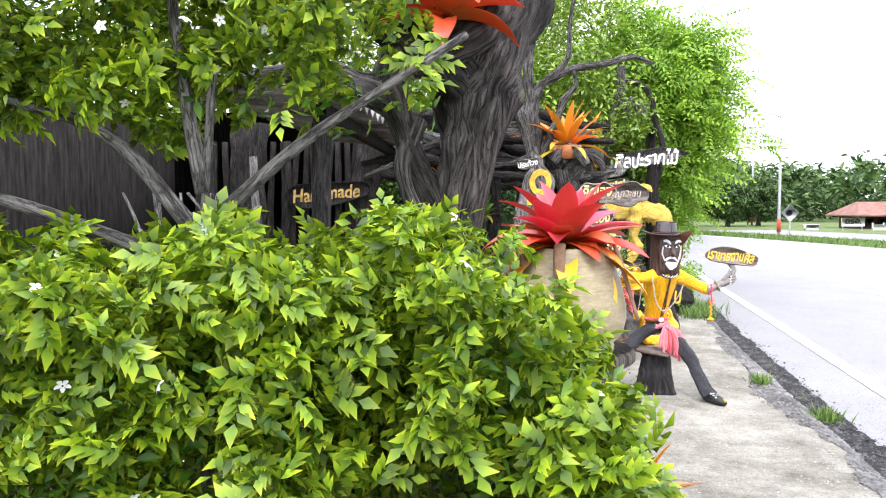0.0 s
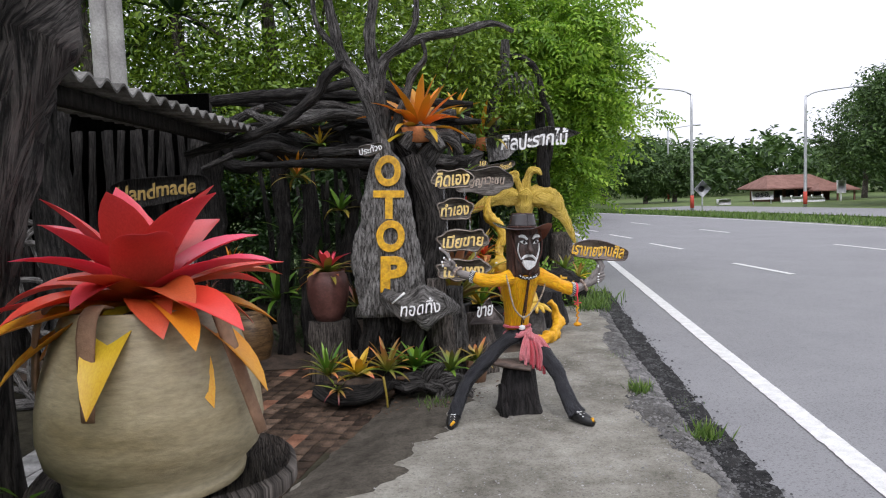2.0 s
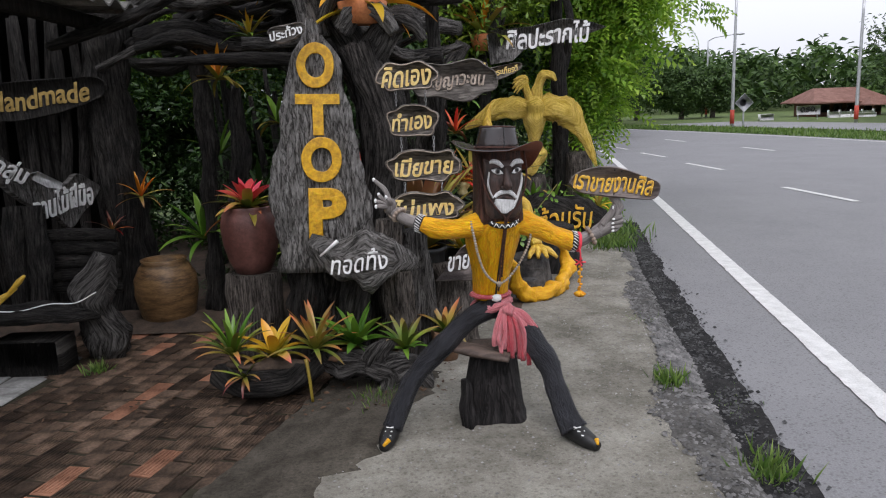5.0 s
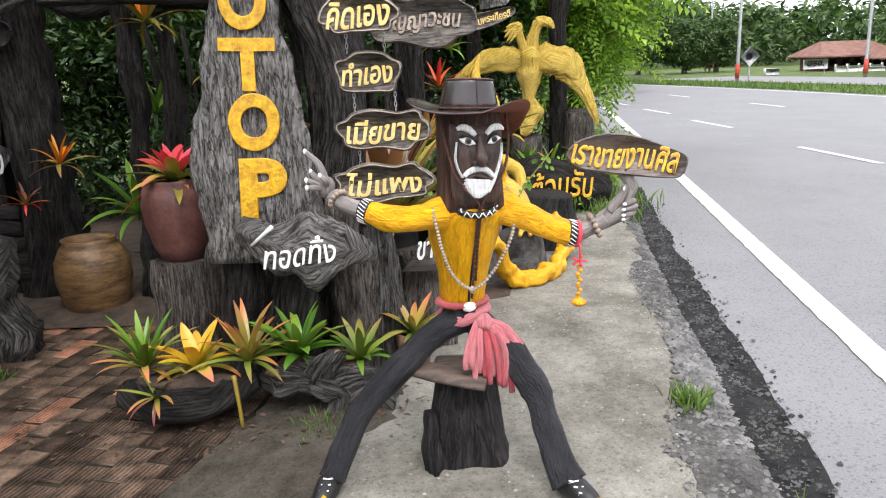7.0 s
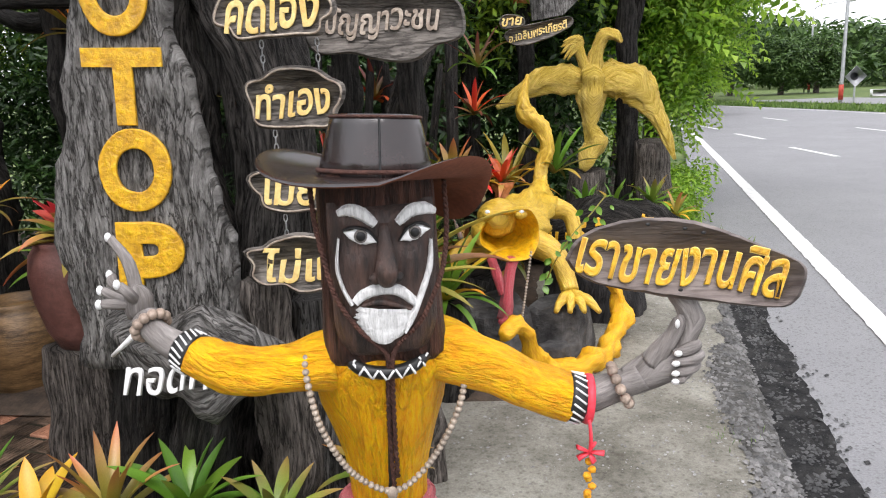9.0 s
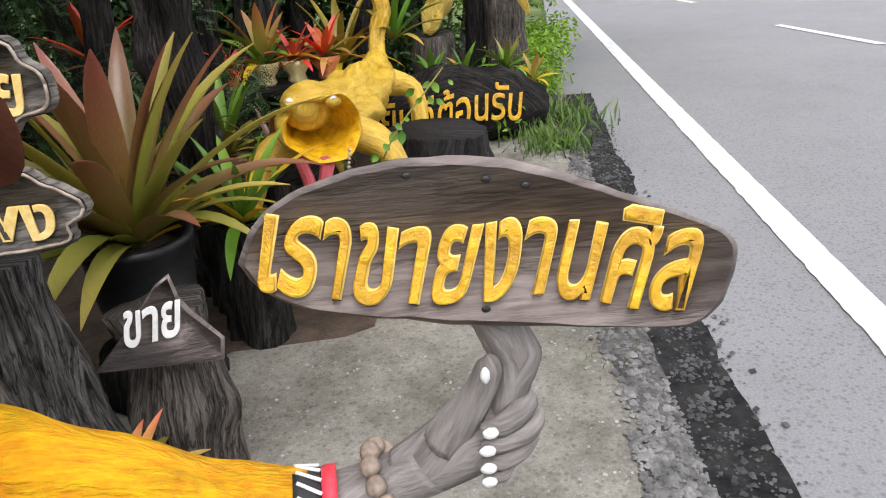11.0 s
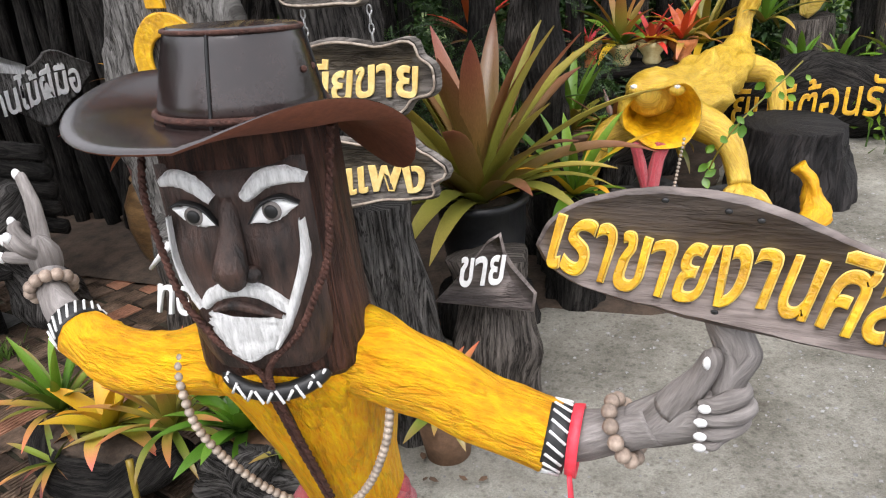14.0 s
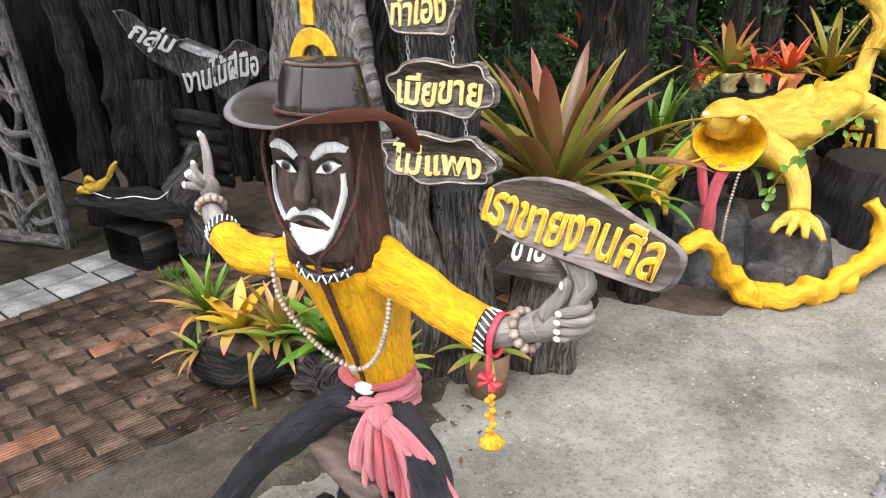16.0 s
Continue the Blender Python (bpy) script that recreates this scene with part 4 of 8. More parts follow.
cuff((1.672, 6.774, 1.073), (1.638, 6.787, 1.082), 0.044)
cuff((2.408, 6.891, 0.943), (2.44, 6.896, 0.936), 0.052)
man.tube([(1.65, 6.782, 1.08), (1.6, 6.8, 1.092), (1.555, 6.825, 1.11), (1.53, 6.845, 1.13)], [0.034, 0.03, 0.026, 0.03], 14, 0.1, 0, 3, 5, 3, freq=20)
man.tube([(2.43, 6.895, 0.938), (2.48, 6.9, 0.95), (2.53, 6.9, 0.972), (2.56, 6.9, 0.99)], [0.038, 0.034, 0.031, 0.035], 14, 0.1, 0, 3, 5, 4, freq=20)


def fingers(tips, palm, knuckle, r):
    """Carved fingers with white nails."""
    for k, (q, bend) in enumerate(tips):
        q = Vector(q)
        man.tube([palm, knuckle.lerp(q, 0.45) + Vector(bend), q], [r * 1.25, r * 1.05, r * 0.8], 9, 0.12, 0, 3, 5, k, freq=30)
        d = (q - knuckle).normalized()
        man.ball(q + d * 0.004 + Vector((0, -0.006, 0)), (0.008, 0.008, 0.011), 8, 6, 5)


# raised hand: the first finger points up, the others curl
pl = Vector((1.505, 6.865, 1.155))
man.ball(pl, (0.034, 0.026, 0.042), 12, 8, 3, 0.15, 5)
fingers([((1.425, 6.925, 1.285), (0.012, 0, 0.02))], pl, pl, 0.0125)
fingers([((1.452, 6.87, 1.215), (-0.02, -0.01, 0.02)), ((1.437, 6.855, 1.187), (-0.02, -0.012, 0.012)), ((1.44, 6.84, 1.162), (-0.018, -0.016, 0.004)), ((1.49, 6.83, 1.205), (0.01, -0.02, 0.01))], pl, pl, 0.011)
# fist round the sign's stick
man.tube([(2.535, 6.9, 0.975), (2.57, 6.897, 0.995), (2.605, 6.897, 1.018), (2.635, 6.9, 1.03), (2.65, 6.9, 1.032)], [0.032, 0.036, 0.041, 0.036, 0.016], 16, 0.12, 0.05, 3, 6, 6, 0.8, (0, -1, 0), 18)
man.tube([(2.578, 6.892, 1.02), (2.6, 6.884, 1.055), (2.617, 6.88, 1.085), (2.628, 6.879, 1.112), (2.63, 6.88, 1.124)], [0.024, 0.02, 0.0155, 0.0135, 0.005], 12, 0.12, 0, 3, 5, 2, freq=25)
for k, (z, xe, r) in enumerate(((1.055, 2.662, 0.0125), (1.034, 2.67, 0.0118), (1.013, 2.664, 0.0112), (0.996, 2.65, 0.0095))):
    man.tube([(xe - 0.006, 6.915, z + 0.003), (xe + 0.002, 6.892, z + 0.003), (xe - 0.012, 6.872, z + 0.002), (2.632, 6.862, z - 0.001), (2.615, 6.864, z - 0.004)], [r * 0.8, r, r, r * 0.9, r * 0.45], 11, 0.14, 0, 3, 5, k, freq=30)
    man.ball((2.619 + 0.004 * (k == 0), 6.853, z - 0.002), (0.0085, 0.004, 0.0062), 10, 6, 5, 0.15, k)
man.ball((2.622, 6.866, 1.11), (0.005, 0.0035, 0.009), 8, 6, 5, 0.15, 2)
# trousers, shoes
man.ball((2.015, 6.93, 0.6), (0.085, 0.07, 0.065), 18, 10, 4, 0.1, 3)
leg_l = [(1.98, 6.92, 0.59), (1.86, 6.89, 0.525), (1.73, 6.84, 0.415), (1.6, 6.8, 0.29), (1.52, 6.71, 0.16), (1.475, 6.655, 0.06)]
leg_r = [(2.06, 6.93, 0.58), (2.18, 6.91, 0.46), (2.28, 6.84, 0.33), (2.31, 6.74, 0.22), (2.34, 6.64, 0.12), (2.375, 6.585, 0.05)]
man.tube(leg_l, [0.055, 0.052, 0.056, 0.05, 0.045, 0.052], 24, 0.2, 0.1, 4, 8, 5, freq=9, knurl=0.1)
man.tube(leg_r, [0.058, 0.06, 0.056, 0.05, 0.055, 0.062], 24, 0.2, 0.12, 4, 8, 6, freq=9, knurl=0.16)
for (x, y), d in (((1.47, 6.65), (-0.02, -0.09)), ((2.375, 6.58), (0.06, -0.085))):
    man.tube([(x - d[0] * 0.3, y - d[1] * 0.3, 0.05), (x + d[0] * 0.4, y + d[1] * 0.4, 0.046), (x + d[0], y + d[1], 0.034), (x + d[0] * 1.5, y + d[1] * 1.5, 0.026)], [0.044, 0.048, 0.04, 0.022], 14, 0, 0, 6, 4)
    man.tube([(x + d[0] * 1.1 + 0.02, y + d[1] * 1.1 - 0.02, 0.06), (x + d[0] * 1.45, y + d[1] * 1.45 - 0.012, 0.04)], [0.012, 0.008], 8, 0, 0, 8, 3)
    for k in range(3):
        q = Vector((x + d[0] * (0.1 + 0.25 * k), y + d[1] * (0.1 + 0.25 * k) - 0.036, 0.088 - 0.012 * k))
        man.tube([q + Vector((-0.018, 0, -0.006)), q + Vector((0.018, -0.004, 0.006))], [0.0035, 0.0035], 5, 0, 0, 5, 2)
        man.tube([q + Vector((-0.018, -0.003, 0.006)), q + Vector((0.018, 0, -0.006))], [0.0035, 0.0035], 5, 0, 0, 5, 2)
# red waistband, white buckle
man.tube([hp(0.092 * math.cos(a), 0.078 * math.sin(a) + 0.014, 0.665) for a in np.linspace(0, 2 * math.pi, 15)], [0.022] * 15, 8, 0, 0, 7, 2, 0, 0.5)
man.ball(hp(0.0, -0.076, 0.662), (0.03, 0.012, 0.02), 14, 8, 5, 0.08, 2, HM.to_3x3())
solid("wooden_man_statue", man, MATS, "carved wooden man with white face paint, yellow shirt and black trousers", "statue")

# stump seat under it
seat = thing("stump_stool", (2.0, 6.97, 0), "dark tree-stump stool with a worn plank seat", "stool")
s = Shape()
rows = []
for i in range(13):
    t = i / 12
    row = []
    for j in range(40):
        an = 2 * math.pi * j / 40
        c, sn = math.cos(an), math.sin(an)
        q = (abs(c) ** 3.2 + abs(sn) ** 3.2) ** (-1 / 3.2)          # squarish, as split with an axe
        r = (0.176 - 0.058 * t + 0.03 * max(0, 0.12 - t) * 4) * q * (1 + 0.16 * noise.noise(Vector((c * 1.6, sn * 1.6, t * 0.9))) + 0.05 * noise.noise(Vector((c * 5, sn * 5, t * 3))))
        row.append(Vector((2.01 + c * r, 6.95 + sn * r * 0.9, -0.012 + 0.36 * t + 0.02 * noise.noise(Vector((c * 3, sn * 3, 4))) * t)))
    rows.append(row)
s.grid(rows, [[(abs(j / 20 - 1) * 0.5, p.z) for j, p in enumerate(r)] for r in rows], True, 0, True)
part("stump", s, mBlackStump, seat, "black-stained stump")
s = Shape()
s.tube([(1.85, 6.82, 0.245), (1.855, 6.815, 0.2), (1.85, 6.81, 0.1), (1.87, 6.8, -0.01)], [0.028, 0.045, 0.05, 0.06], 20, 0.4, 0.25, 0, 7, 3, 0.7, None, 9, 0.2)
part("root", s, mBlackStump, seat)
s = Shape()
s.tube([(1.8, 6.9, 0.4), (1.9, 6.87, 0.385), (2.02, 6.84, 0.365), (2.085, 6.825, 0.352)], [0.06, 0.066, 0.06, 0.045], 18, 0.12, 0.05, 0, 6, 2, 0.42, (0, 0, 1), 8)
s.tube([(1.88, 7.0, 0.36), (2.02, 6.98, 0.36), (2.14, 6.97, 0.35)], [0.09, 0.12, 0.08], 18, 0.15, 0.05, 0, 6, 5, 0.35, (0, 0, 1), 8)
part("plank", s, mStoolTop, seat, "worn dark brown plank")

# leather hat
hat = thing("leather_hat", (2.05, 6.83, 1.4), "dark brown leather hat with curled brim and braided band", "hat")
HT = pose(2.045, 6.825, 1.42, -3, 3, TURN - 4)


def hat_ring(k, z, n=36, dent=0.0):
    row = []
    for j in range(n):
        a = 2 * math.pi * j / n
        c, sn = math.cos(a), math.sin(a)
        row.append(HT @ Vector((c * 0.108 * k, sn * 0.098 * k, z - dent * math.exp(-(c * 2.2) ** 2))))
    return row


s = Shape()
prof = [(1.02, 0.0), (0.97, 0.03), (0.9, 0.065), (0.83, 0.095), (0.79, 0.11), (0.74, 0.116)]
rows = [hat_ring(k, z) for k, z in prof] + [hat_ring(0.4, 0.114, dent=0.012), hat_ring(0.08, 0.11, dent=0.018)]
s.grid(rows, [[(j / 9, i / 4) for j in range(36)] for i in range(len(rows))], True, 0, True)
part("crown", s, mLeather, hat, "dark leather crown with a seam")
s = Shape()


def brim_row(k, dz):
    row = []
    for j in range(48):
        a = 2 * math.pi * j / 48
        c, sn = math.cos(a), math.sin(a)
        x, y = c * 0.106 + math.copysign(abs(c) ** 0.8, c) * (0.112 if c > 0 else 0.115) * k, sn * 0.096 + math.copysign(abs(sn) ** 0.85, sn) * 0.085 * k
        lift = k * k * (c * (-0.006 - (0.18 if sn > 0 else 0.095) * sn) if c > 0 else -c * (0.03 + 0.045 * sn)) - 0.004 * k * k * max(0, -sn) ** 2
        row.append(HT @ Vector((x, y, lift + dz)))
    return row


rows = [brim_row(k, 0.003) for k in (0, 0.3, 0.6, 0.85, 1.0)] + [brim_row(1.03, 0)] + [brim_row(k, -0.003) for k in (1.0, 0.85, 0.6, 0.3, 0)]
uvb = [[(j / 12, i / 4) for j in range(48)] for i in range(11)]
s.grid(rows[:6], uvb[:6], True, 0)
s.grid(rows[5:], uvb[5:], True, 1)
part("brim", s, [mLeather, mSuede], hat, "wide brim, suede below")
s = Shape()
s.tube(hat_ring(1.02, 0.012)[::2] + hat_ring(1.02, 0.012)[:1], [0.0045] * 19, 7, 0, 0, 0, 2)
s.tube(hat_ring(0.8, 0.111)[::2] + hat_ring(0.8, 0.111)[:1], [0.003] * 19, 6, 0, 0, 0, 2)
part("hatband", s, mCord, hat, "thin braided red-brown band")
for a in (-math.pi / 2 + 0.05, 0.3, math.pi - 0.2):
    s = Shape()
    pts = [HT @ Vector((math.cos(a) * 0.1085 * k, math.sin(a) * 0.0985 * k, z)) for k, z in prof[:5]]
    s.tube(pts, [0.0022] * 5, 5, 0, 0, 0, 3)
    part("seam", s, mBlack, hat, "stitched seam")
for k in range(2):
    s = Shape()
    c = HT @ Vector((0.096, -0.02 + 0.03 * k, 0.062))
    s.ball(c, 0.0045, 8, 6)
    part("eyelet", s, mCord, hat, "small dull eyelets")
s = Shape()
cord_l = [(-0.124, -0.05, 1.41), (-0.12, -0.085, 1.35), (-0.108, -0.1, 1.28), (-0.09, -0.112, 1.21), (-0.052, -0.121, 1.15), (-0.02, -0.118, 1.115), (-0.004, -0.115, 1.09), (-0.004, -0.103, 1.03), (-0.002, -0.09, 0.9), (0.006, -0.082, 0.76), (0.006, -0.078, 0.7)]
cord_r = [(0.126, -0.05, 1.41), (0.121, -0.09, 1.33), (0.111, -0.1, 1.26), (0.091, -0.113, 1.212), (0.06, -0.121, 1.158), (0.02, -0.12, 1.12), (0.005, -0.116, 1.09), (0.004, -0.105, 1.03), (0.008, -0.092, 0.9), (0.014, -0.084, 0.78)]
for cord in (cord_l, cord_r):
    ps, _ = curve_through([hp(*q) for q in cord], [0] * len(cord), 22)
    for ph in (0, math.pi):                         # two strands twisted together
        s.tube([p + Vector((math.cos(i * 1.1 + ph) * 0.0025, math.sin(i * 1.1 + ph) * 0.0025, 0)) for i, p in enumerate(ps)], [0.0034] * len(ps), 5, 0, 0, 0, 1)
part("chin_cord", s, mCord, hat, "braided chin cord hanging down the chest")

# bead necklace and bracelets
bead = Shape().ball((0, 0, 0), 0.0075, 8, 6).mesh("bead", [mBead])
neck = thing("bead_necklace", hp(0, -0.09, 0.78), "long string of pale wooden beads round the statue's neck", "necklace")
pts, _ = curve_through([hp(*q) for q in ((-0.135, 0.0, 1.1), (-0.158, -0.05, 1.075), (-0.15, -0.09, 1.0), (-0.13, -0.1, 0.92), (-0.085, -0.095, 0.82), (-0.02, -0.09, 0.755), (0.03, -0.088, 0.755), (0.085, -0.09, 0.82), (0.13, -0.092, 0.92), (0.15, -0.08, 1.0), (0.155, -0.04, 1.075), (0.135, 0.0, 1.1))], [0] * 12, 24)
last = pts[0]
for p in pts:
    if (p - last).length > 0.0125 or p is pts[0]:
        ob = new("bead", bead)
        ob.parent, ob.location, last = neck, p - neck.location, p
s = Shape().ball(hp(0.0, -0.094, 0.744), (0.012, 0.01, 0.015), 10, 8)
part("pendant", s, mBead, neck)
big = Shape().ball((0, 0, 0), 0.0115, 9, 7).mesh("bead", [mBeadDark])
for c, ax, r, lab in (((1.548, 6.83, 1.118), (-0.6, 0.45, 0.5), 0.034, "brown wooden bead bracelet on the raised wrist"), ((2.518, 6.9, 0.966), (0.85, 0, 0.42), 0.042, "brown wooden bead bracelet above the fist")):
    b = thing("bead_bracelet", c, lab, "bracelet", "bracelets on the statue")
    ax = Vector(ax).normalized()
    u = ax.orthogonal().normalized()
    w = ax.cross(u)
    for k in range(12):
        ob = new("bead", big)
        ob.parent, ob.location = b, (u * math.cos(k * math.pi / 6) + w * math.sin(k * math.pi / 6)) * r

# ribbon and garland on the outstretched arm
gar = thing("flower_garland", (2.46, 6.87, 0.62), "red ribbon with small marigold garland on the wrist", "garland")
s = Shape()
c, ax = Vector((2.45, 6.897, 0.936)), Vector((0.95, 0.1, -0.1)).normalized()
u = ax.orthogonal().normalized()
w = ax.cross(u)
s.tube([c + (u * math.cos(a) + w * math.sin(a)) * 0.05 for a in np.linspace(0, 2 * math.pi, 17)], [0.009] * 17, 6, 0, 0, 0, 2, 0, 0.3)
s.tube([(2.452, 6.85, 0.91), (2.455, 6.845, 0.87), (2.452, 6.85, 0.835)], [0.008, 0.01, 0.008], 6, 0, 0, 0, 3, 0, 0.4)
for k in range(5):
    a = k * 1.26
    s.tube([(2.452, 6.85, 0.84), (2.452 + 0.03 * math.cos(a), 6.845, 0.84 + 0.022 * math.sin(a))], [0.006, 0.011], 6, 0, 0, 0, 2, 0, 0.4)
part("ribbon", s, mRibbon, gar)
s = Shape()
for k in range(10):
    s.ball((2.452 + 0.006 * math.sin(k * 2), 6.85 + 0.006 * math.cos(k * 2), 0.815 - 0.013 * k), (0.009, 0.009, 0.007), 8, 6, 0, 0.3, k)
for k in range(9):
    a = k * 0.7
    s.tube([(2.452, 6.85, 0.69), (2.452 + 0.025 * math.cos(a), 6.85 + 0.025 * math.sin(a), 0.668)], [0.006, 0.011], 6, 0.3, 0, 0, 2, k)
part("marigold_string", s, mMarigold, gar, "orange and yellow marigold flowers")

# pink sash
sash = thing("waist_sash", hp(0.06, -0.09, 0.33), "pink-red cotton sash knotted at the statue's waist", "sash")
s = Shape()
for k in range(5):
    s.tube([hp((0.095 + 0.004 * (k % 3)) * math.cos(a), (0.088 + 0.005 * (k % 2)) * math.sin(a) + 0.02, 0.625 - 0.015 * k + 0.026 * math.cos(a + 0.3 * k)) for a in np.linspace(0, 2 * math.pi, 21)], [0.016 + 0.003 * (k % 2)] * 21, 10, 0.2, 0.3, 0, 2, k, 0.6, None, 20)
part("waist_wrap", s, mSash, sash)
s = Shape()
s.ball(hp(0.05, -0.1, 0.6), (0.036, 0.034, 0.034), 16, 11, 0, 0.4, 2)
for k in range(5):                                  # the loose end, gathered and turned back on itself
    o = 0.014 * (k - 2)
    s.tube([hp(0.055 + o * 0.4, -0.1 - 0.005 * (k % 2), 0.605), hp(0.1 + o, -0.118, 0.575), hp(0.15 + o * 1.3, -0.112 - 0.008 * (k % 2), 0.51 - o * 0.4), hp(0.2 + o * 1.3, -0.112, 0.435 - o), hp(0.226 + o * 0.8, -0.115, 0.4 - o), hp(0.205 + o * 0.5, -0.135, 0.392 - o), hp(0.16 + o, -0.13, 0.45)], [0.012, 0.016, 0.018, 0.02, 0.02, 0.017, 0.01], 10, 0.2, 0.3, 0, 5, k, 0.6, (0, -1, 0), 18)
part("knot", s, mSash, sash)
for k in range(11):
    s = Shape()
    x0 = -0.05 + 0.0165 * k
    zb = 0.42 - 0.011 * k + 0.02 * math.sin(k * 2.3)
    s.tube([hp(0.035 + x0 * 0.3, -0.1, 0.61), hp(0.025 + x0 * 0.8, -0.116 - 0.008 * (k % 2), 0.54), hp(0.02 + x0 * 1.1, -0.122 - 0.012 * (k % 2), 0.46), hp(0.022 + x0 * 1.15 + 0.006 * math.sin(k * 1.9), -0.12 - 0.006 * (k % 3), zb)], [0.009, 0.013, 0.014, 0.0115], 10, 0.2, 0.35, 0, 6, k, 0.7, (0, -1, 0), 18)
    part("fold", s, mSashRed if k in (4, 5, 7, 8, 10) else mSash, sash)

# the sign in its fist
sign = thing("hand_sign", (2.62, 6.89, 1.06), "carved plank sign with yellow lettering held by the statue", "sign")
SM = pose(2.632, 6.895, 1.236, -10, 3.5, -3)
corners = [(-0.225, -0.015), (-0.21, 0.018), (-0.178, 0.045), (-0.122, 0.066), (-0.067, 0.076), (0.02, 0.074), (0.108, 0.048), (0.177, 0.024), (0.222, 0.004), (0.231, -0.022), (0.216, -0.068), (0.177, -0.084), (0.04, -0.081), (-0.053, -0.075), (-0.165, -0.06), (-0.21, -0.037)]
ring, _ = curve_through([Vector((x, z, 0)) for x, z in corners + corners[:1]], [0] * 17, 5)
out = [(p.x + 0.0015 * noise.noise(p * 60), p.y + 0.002 * noise.noise(p * 45)) for p in ring[:-1]][::-1]
s = Shape().slab(out, 0.026, SM, 0, 0.007)
part("board", s, mPlank, sign, "grey-brown oval plank")
LM = SM @ pose(-0.004, -0.0125, -0.008, 0, 2.5, 0)
part("lettering_edge", lettering("เราขายงานศิล", 0.392, 0.094, 0.003, LM @ pose(0.0008, 0, 0), 0.022), mGoldRim, sign, "pale gold edge of the letters")
part("lettering", lettering("เราขายงานศิล", 0.39, 0.092, 0.007, LM, 0.008), mGold, sign, "raised yellow Thai lettering")
s = Shape()
s.tube([(2.637, 6.895, 0.985), (2.64, 6.893, 1.05), (2.65, 6.892, 1.085), (2.658, 6.895, 1.115), (2.65, 6.9, 1.14), (2.637, 6.905, 1.17)], [0.014, 0.017, 0.019, 0.025, 0.024, 0.03], 14, 0.4, 0.18, 0, 7, 2, 0.75, (0, -1, 0), 24)
part("stick", s, mFlesh, sign, "knobbly wooden stick")
for x, z in ((-0.07, 0.062), (0.0, 0.058), (0.035, 0.052), (0.0, -0.062), (0.15, 0.012)):
    s = Shape().ball(SM @ Vector((x, -0.0125, z)), (0.005, 0.002, 0.0035), 8, 5)
    part("wood_knot", s, mBlack, sign, "dark wood knots")


# ---- strap-leaved plants ----
def strap(name, arch, width, seed=0, n=10):
    """One leaf, one long, rising from the origin along +x and arching over."""
    s = Shape()
    rows, uvs = [], []
    x = z = 0.0
    for i in range(n + 1):
        t = i / n
        w = width * (0.8 + 0.3 * math.sin(math.pi * min(t * 1.1, 1))) * (1 - t ** 7) * 0.5 + 0.002
        rows.append([Vector((x, -w, z + w * 0.35)), Vector((x, 0, z)), Vector((x, w, z + w * 0.35))])
        uvs.append([(0, t), (0.5, t), (1, t)])
        ang = arch * t ** 1.3
        x, z = x + math.cos(ang) / n, z - math.sin(ang) / n
    s.grid(rows, uvs)
    back = [[p - Vector((0, 0, 0.004)) for p in reversed(r)] for r in rows]
    s.grid(back, uvs)
    return s.mesh(name, [lGreen])


STRAPS = {w: [strap("leaf", a, w) for a in (0.35, 0.75, 1.2)] for w in (0.07, 0.1, 0.15, 0.22, 0.33)}


def bromeliad(name, at, n, length, width, mats, label, group="", up=(20, 78), seed=0, category="plant", lean=0.0):
    """A rosette: inner leaves stand steep, outer ones lie out. mats run from the heart outwards."""
    rr = random.Random(seed)
    ob = thing(name, at, label, category, group)
    for i in range(n):
        t = (i + 0.5) / n
        leaf = new("leaf", STRAPS[width][min(2, int(t * 2.2 + rr.random() * 0.8))])
        leaf.parent = ob
        el = up[1] + (up[0] - up[1]) * t + rr.uniform(-7, 7)
        l = length * (0.62 + 0.42 * math.sin(math.pi * (0.25 + 0.6 * t))) * rr.uniform(0.85, 1.12)
        leaf.rotation_euler = (radians(rr.uniform(-12, 12)), -radians(el), i * 2.39996 + rr.uniform(-0.25, 0.25) + lean)
        leaf.scale = (l, l, l)
        sl = leaf.material_slots[0]
        sl.link = "OBJECT"
        sl.material = mats[min(len(mats) - 1, int(t * len(mats)))]
    return ob


def pot_thing(name, at, profile, mat, label, category="pot", soil_z=None, soil_r=0.1, group="", wob=0.02):
    ob = thing(name, at, label, category, group)
    part("body", Shape().lathe(profile, 32, at, 0, wob, at[0] * 5), mat, ob)
    if soil_z is not None:
        s = Shape().lathe([(soil_r, soil_z - 0.01), (soil_r * 0.6, soil_z + 0.012), (0.004, soil_z + 0.02)], 20, at, 0, 0.1)
        part("soil", s, mSoil, ob, "dark potting soil")
    return ob


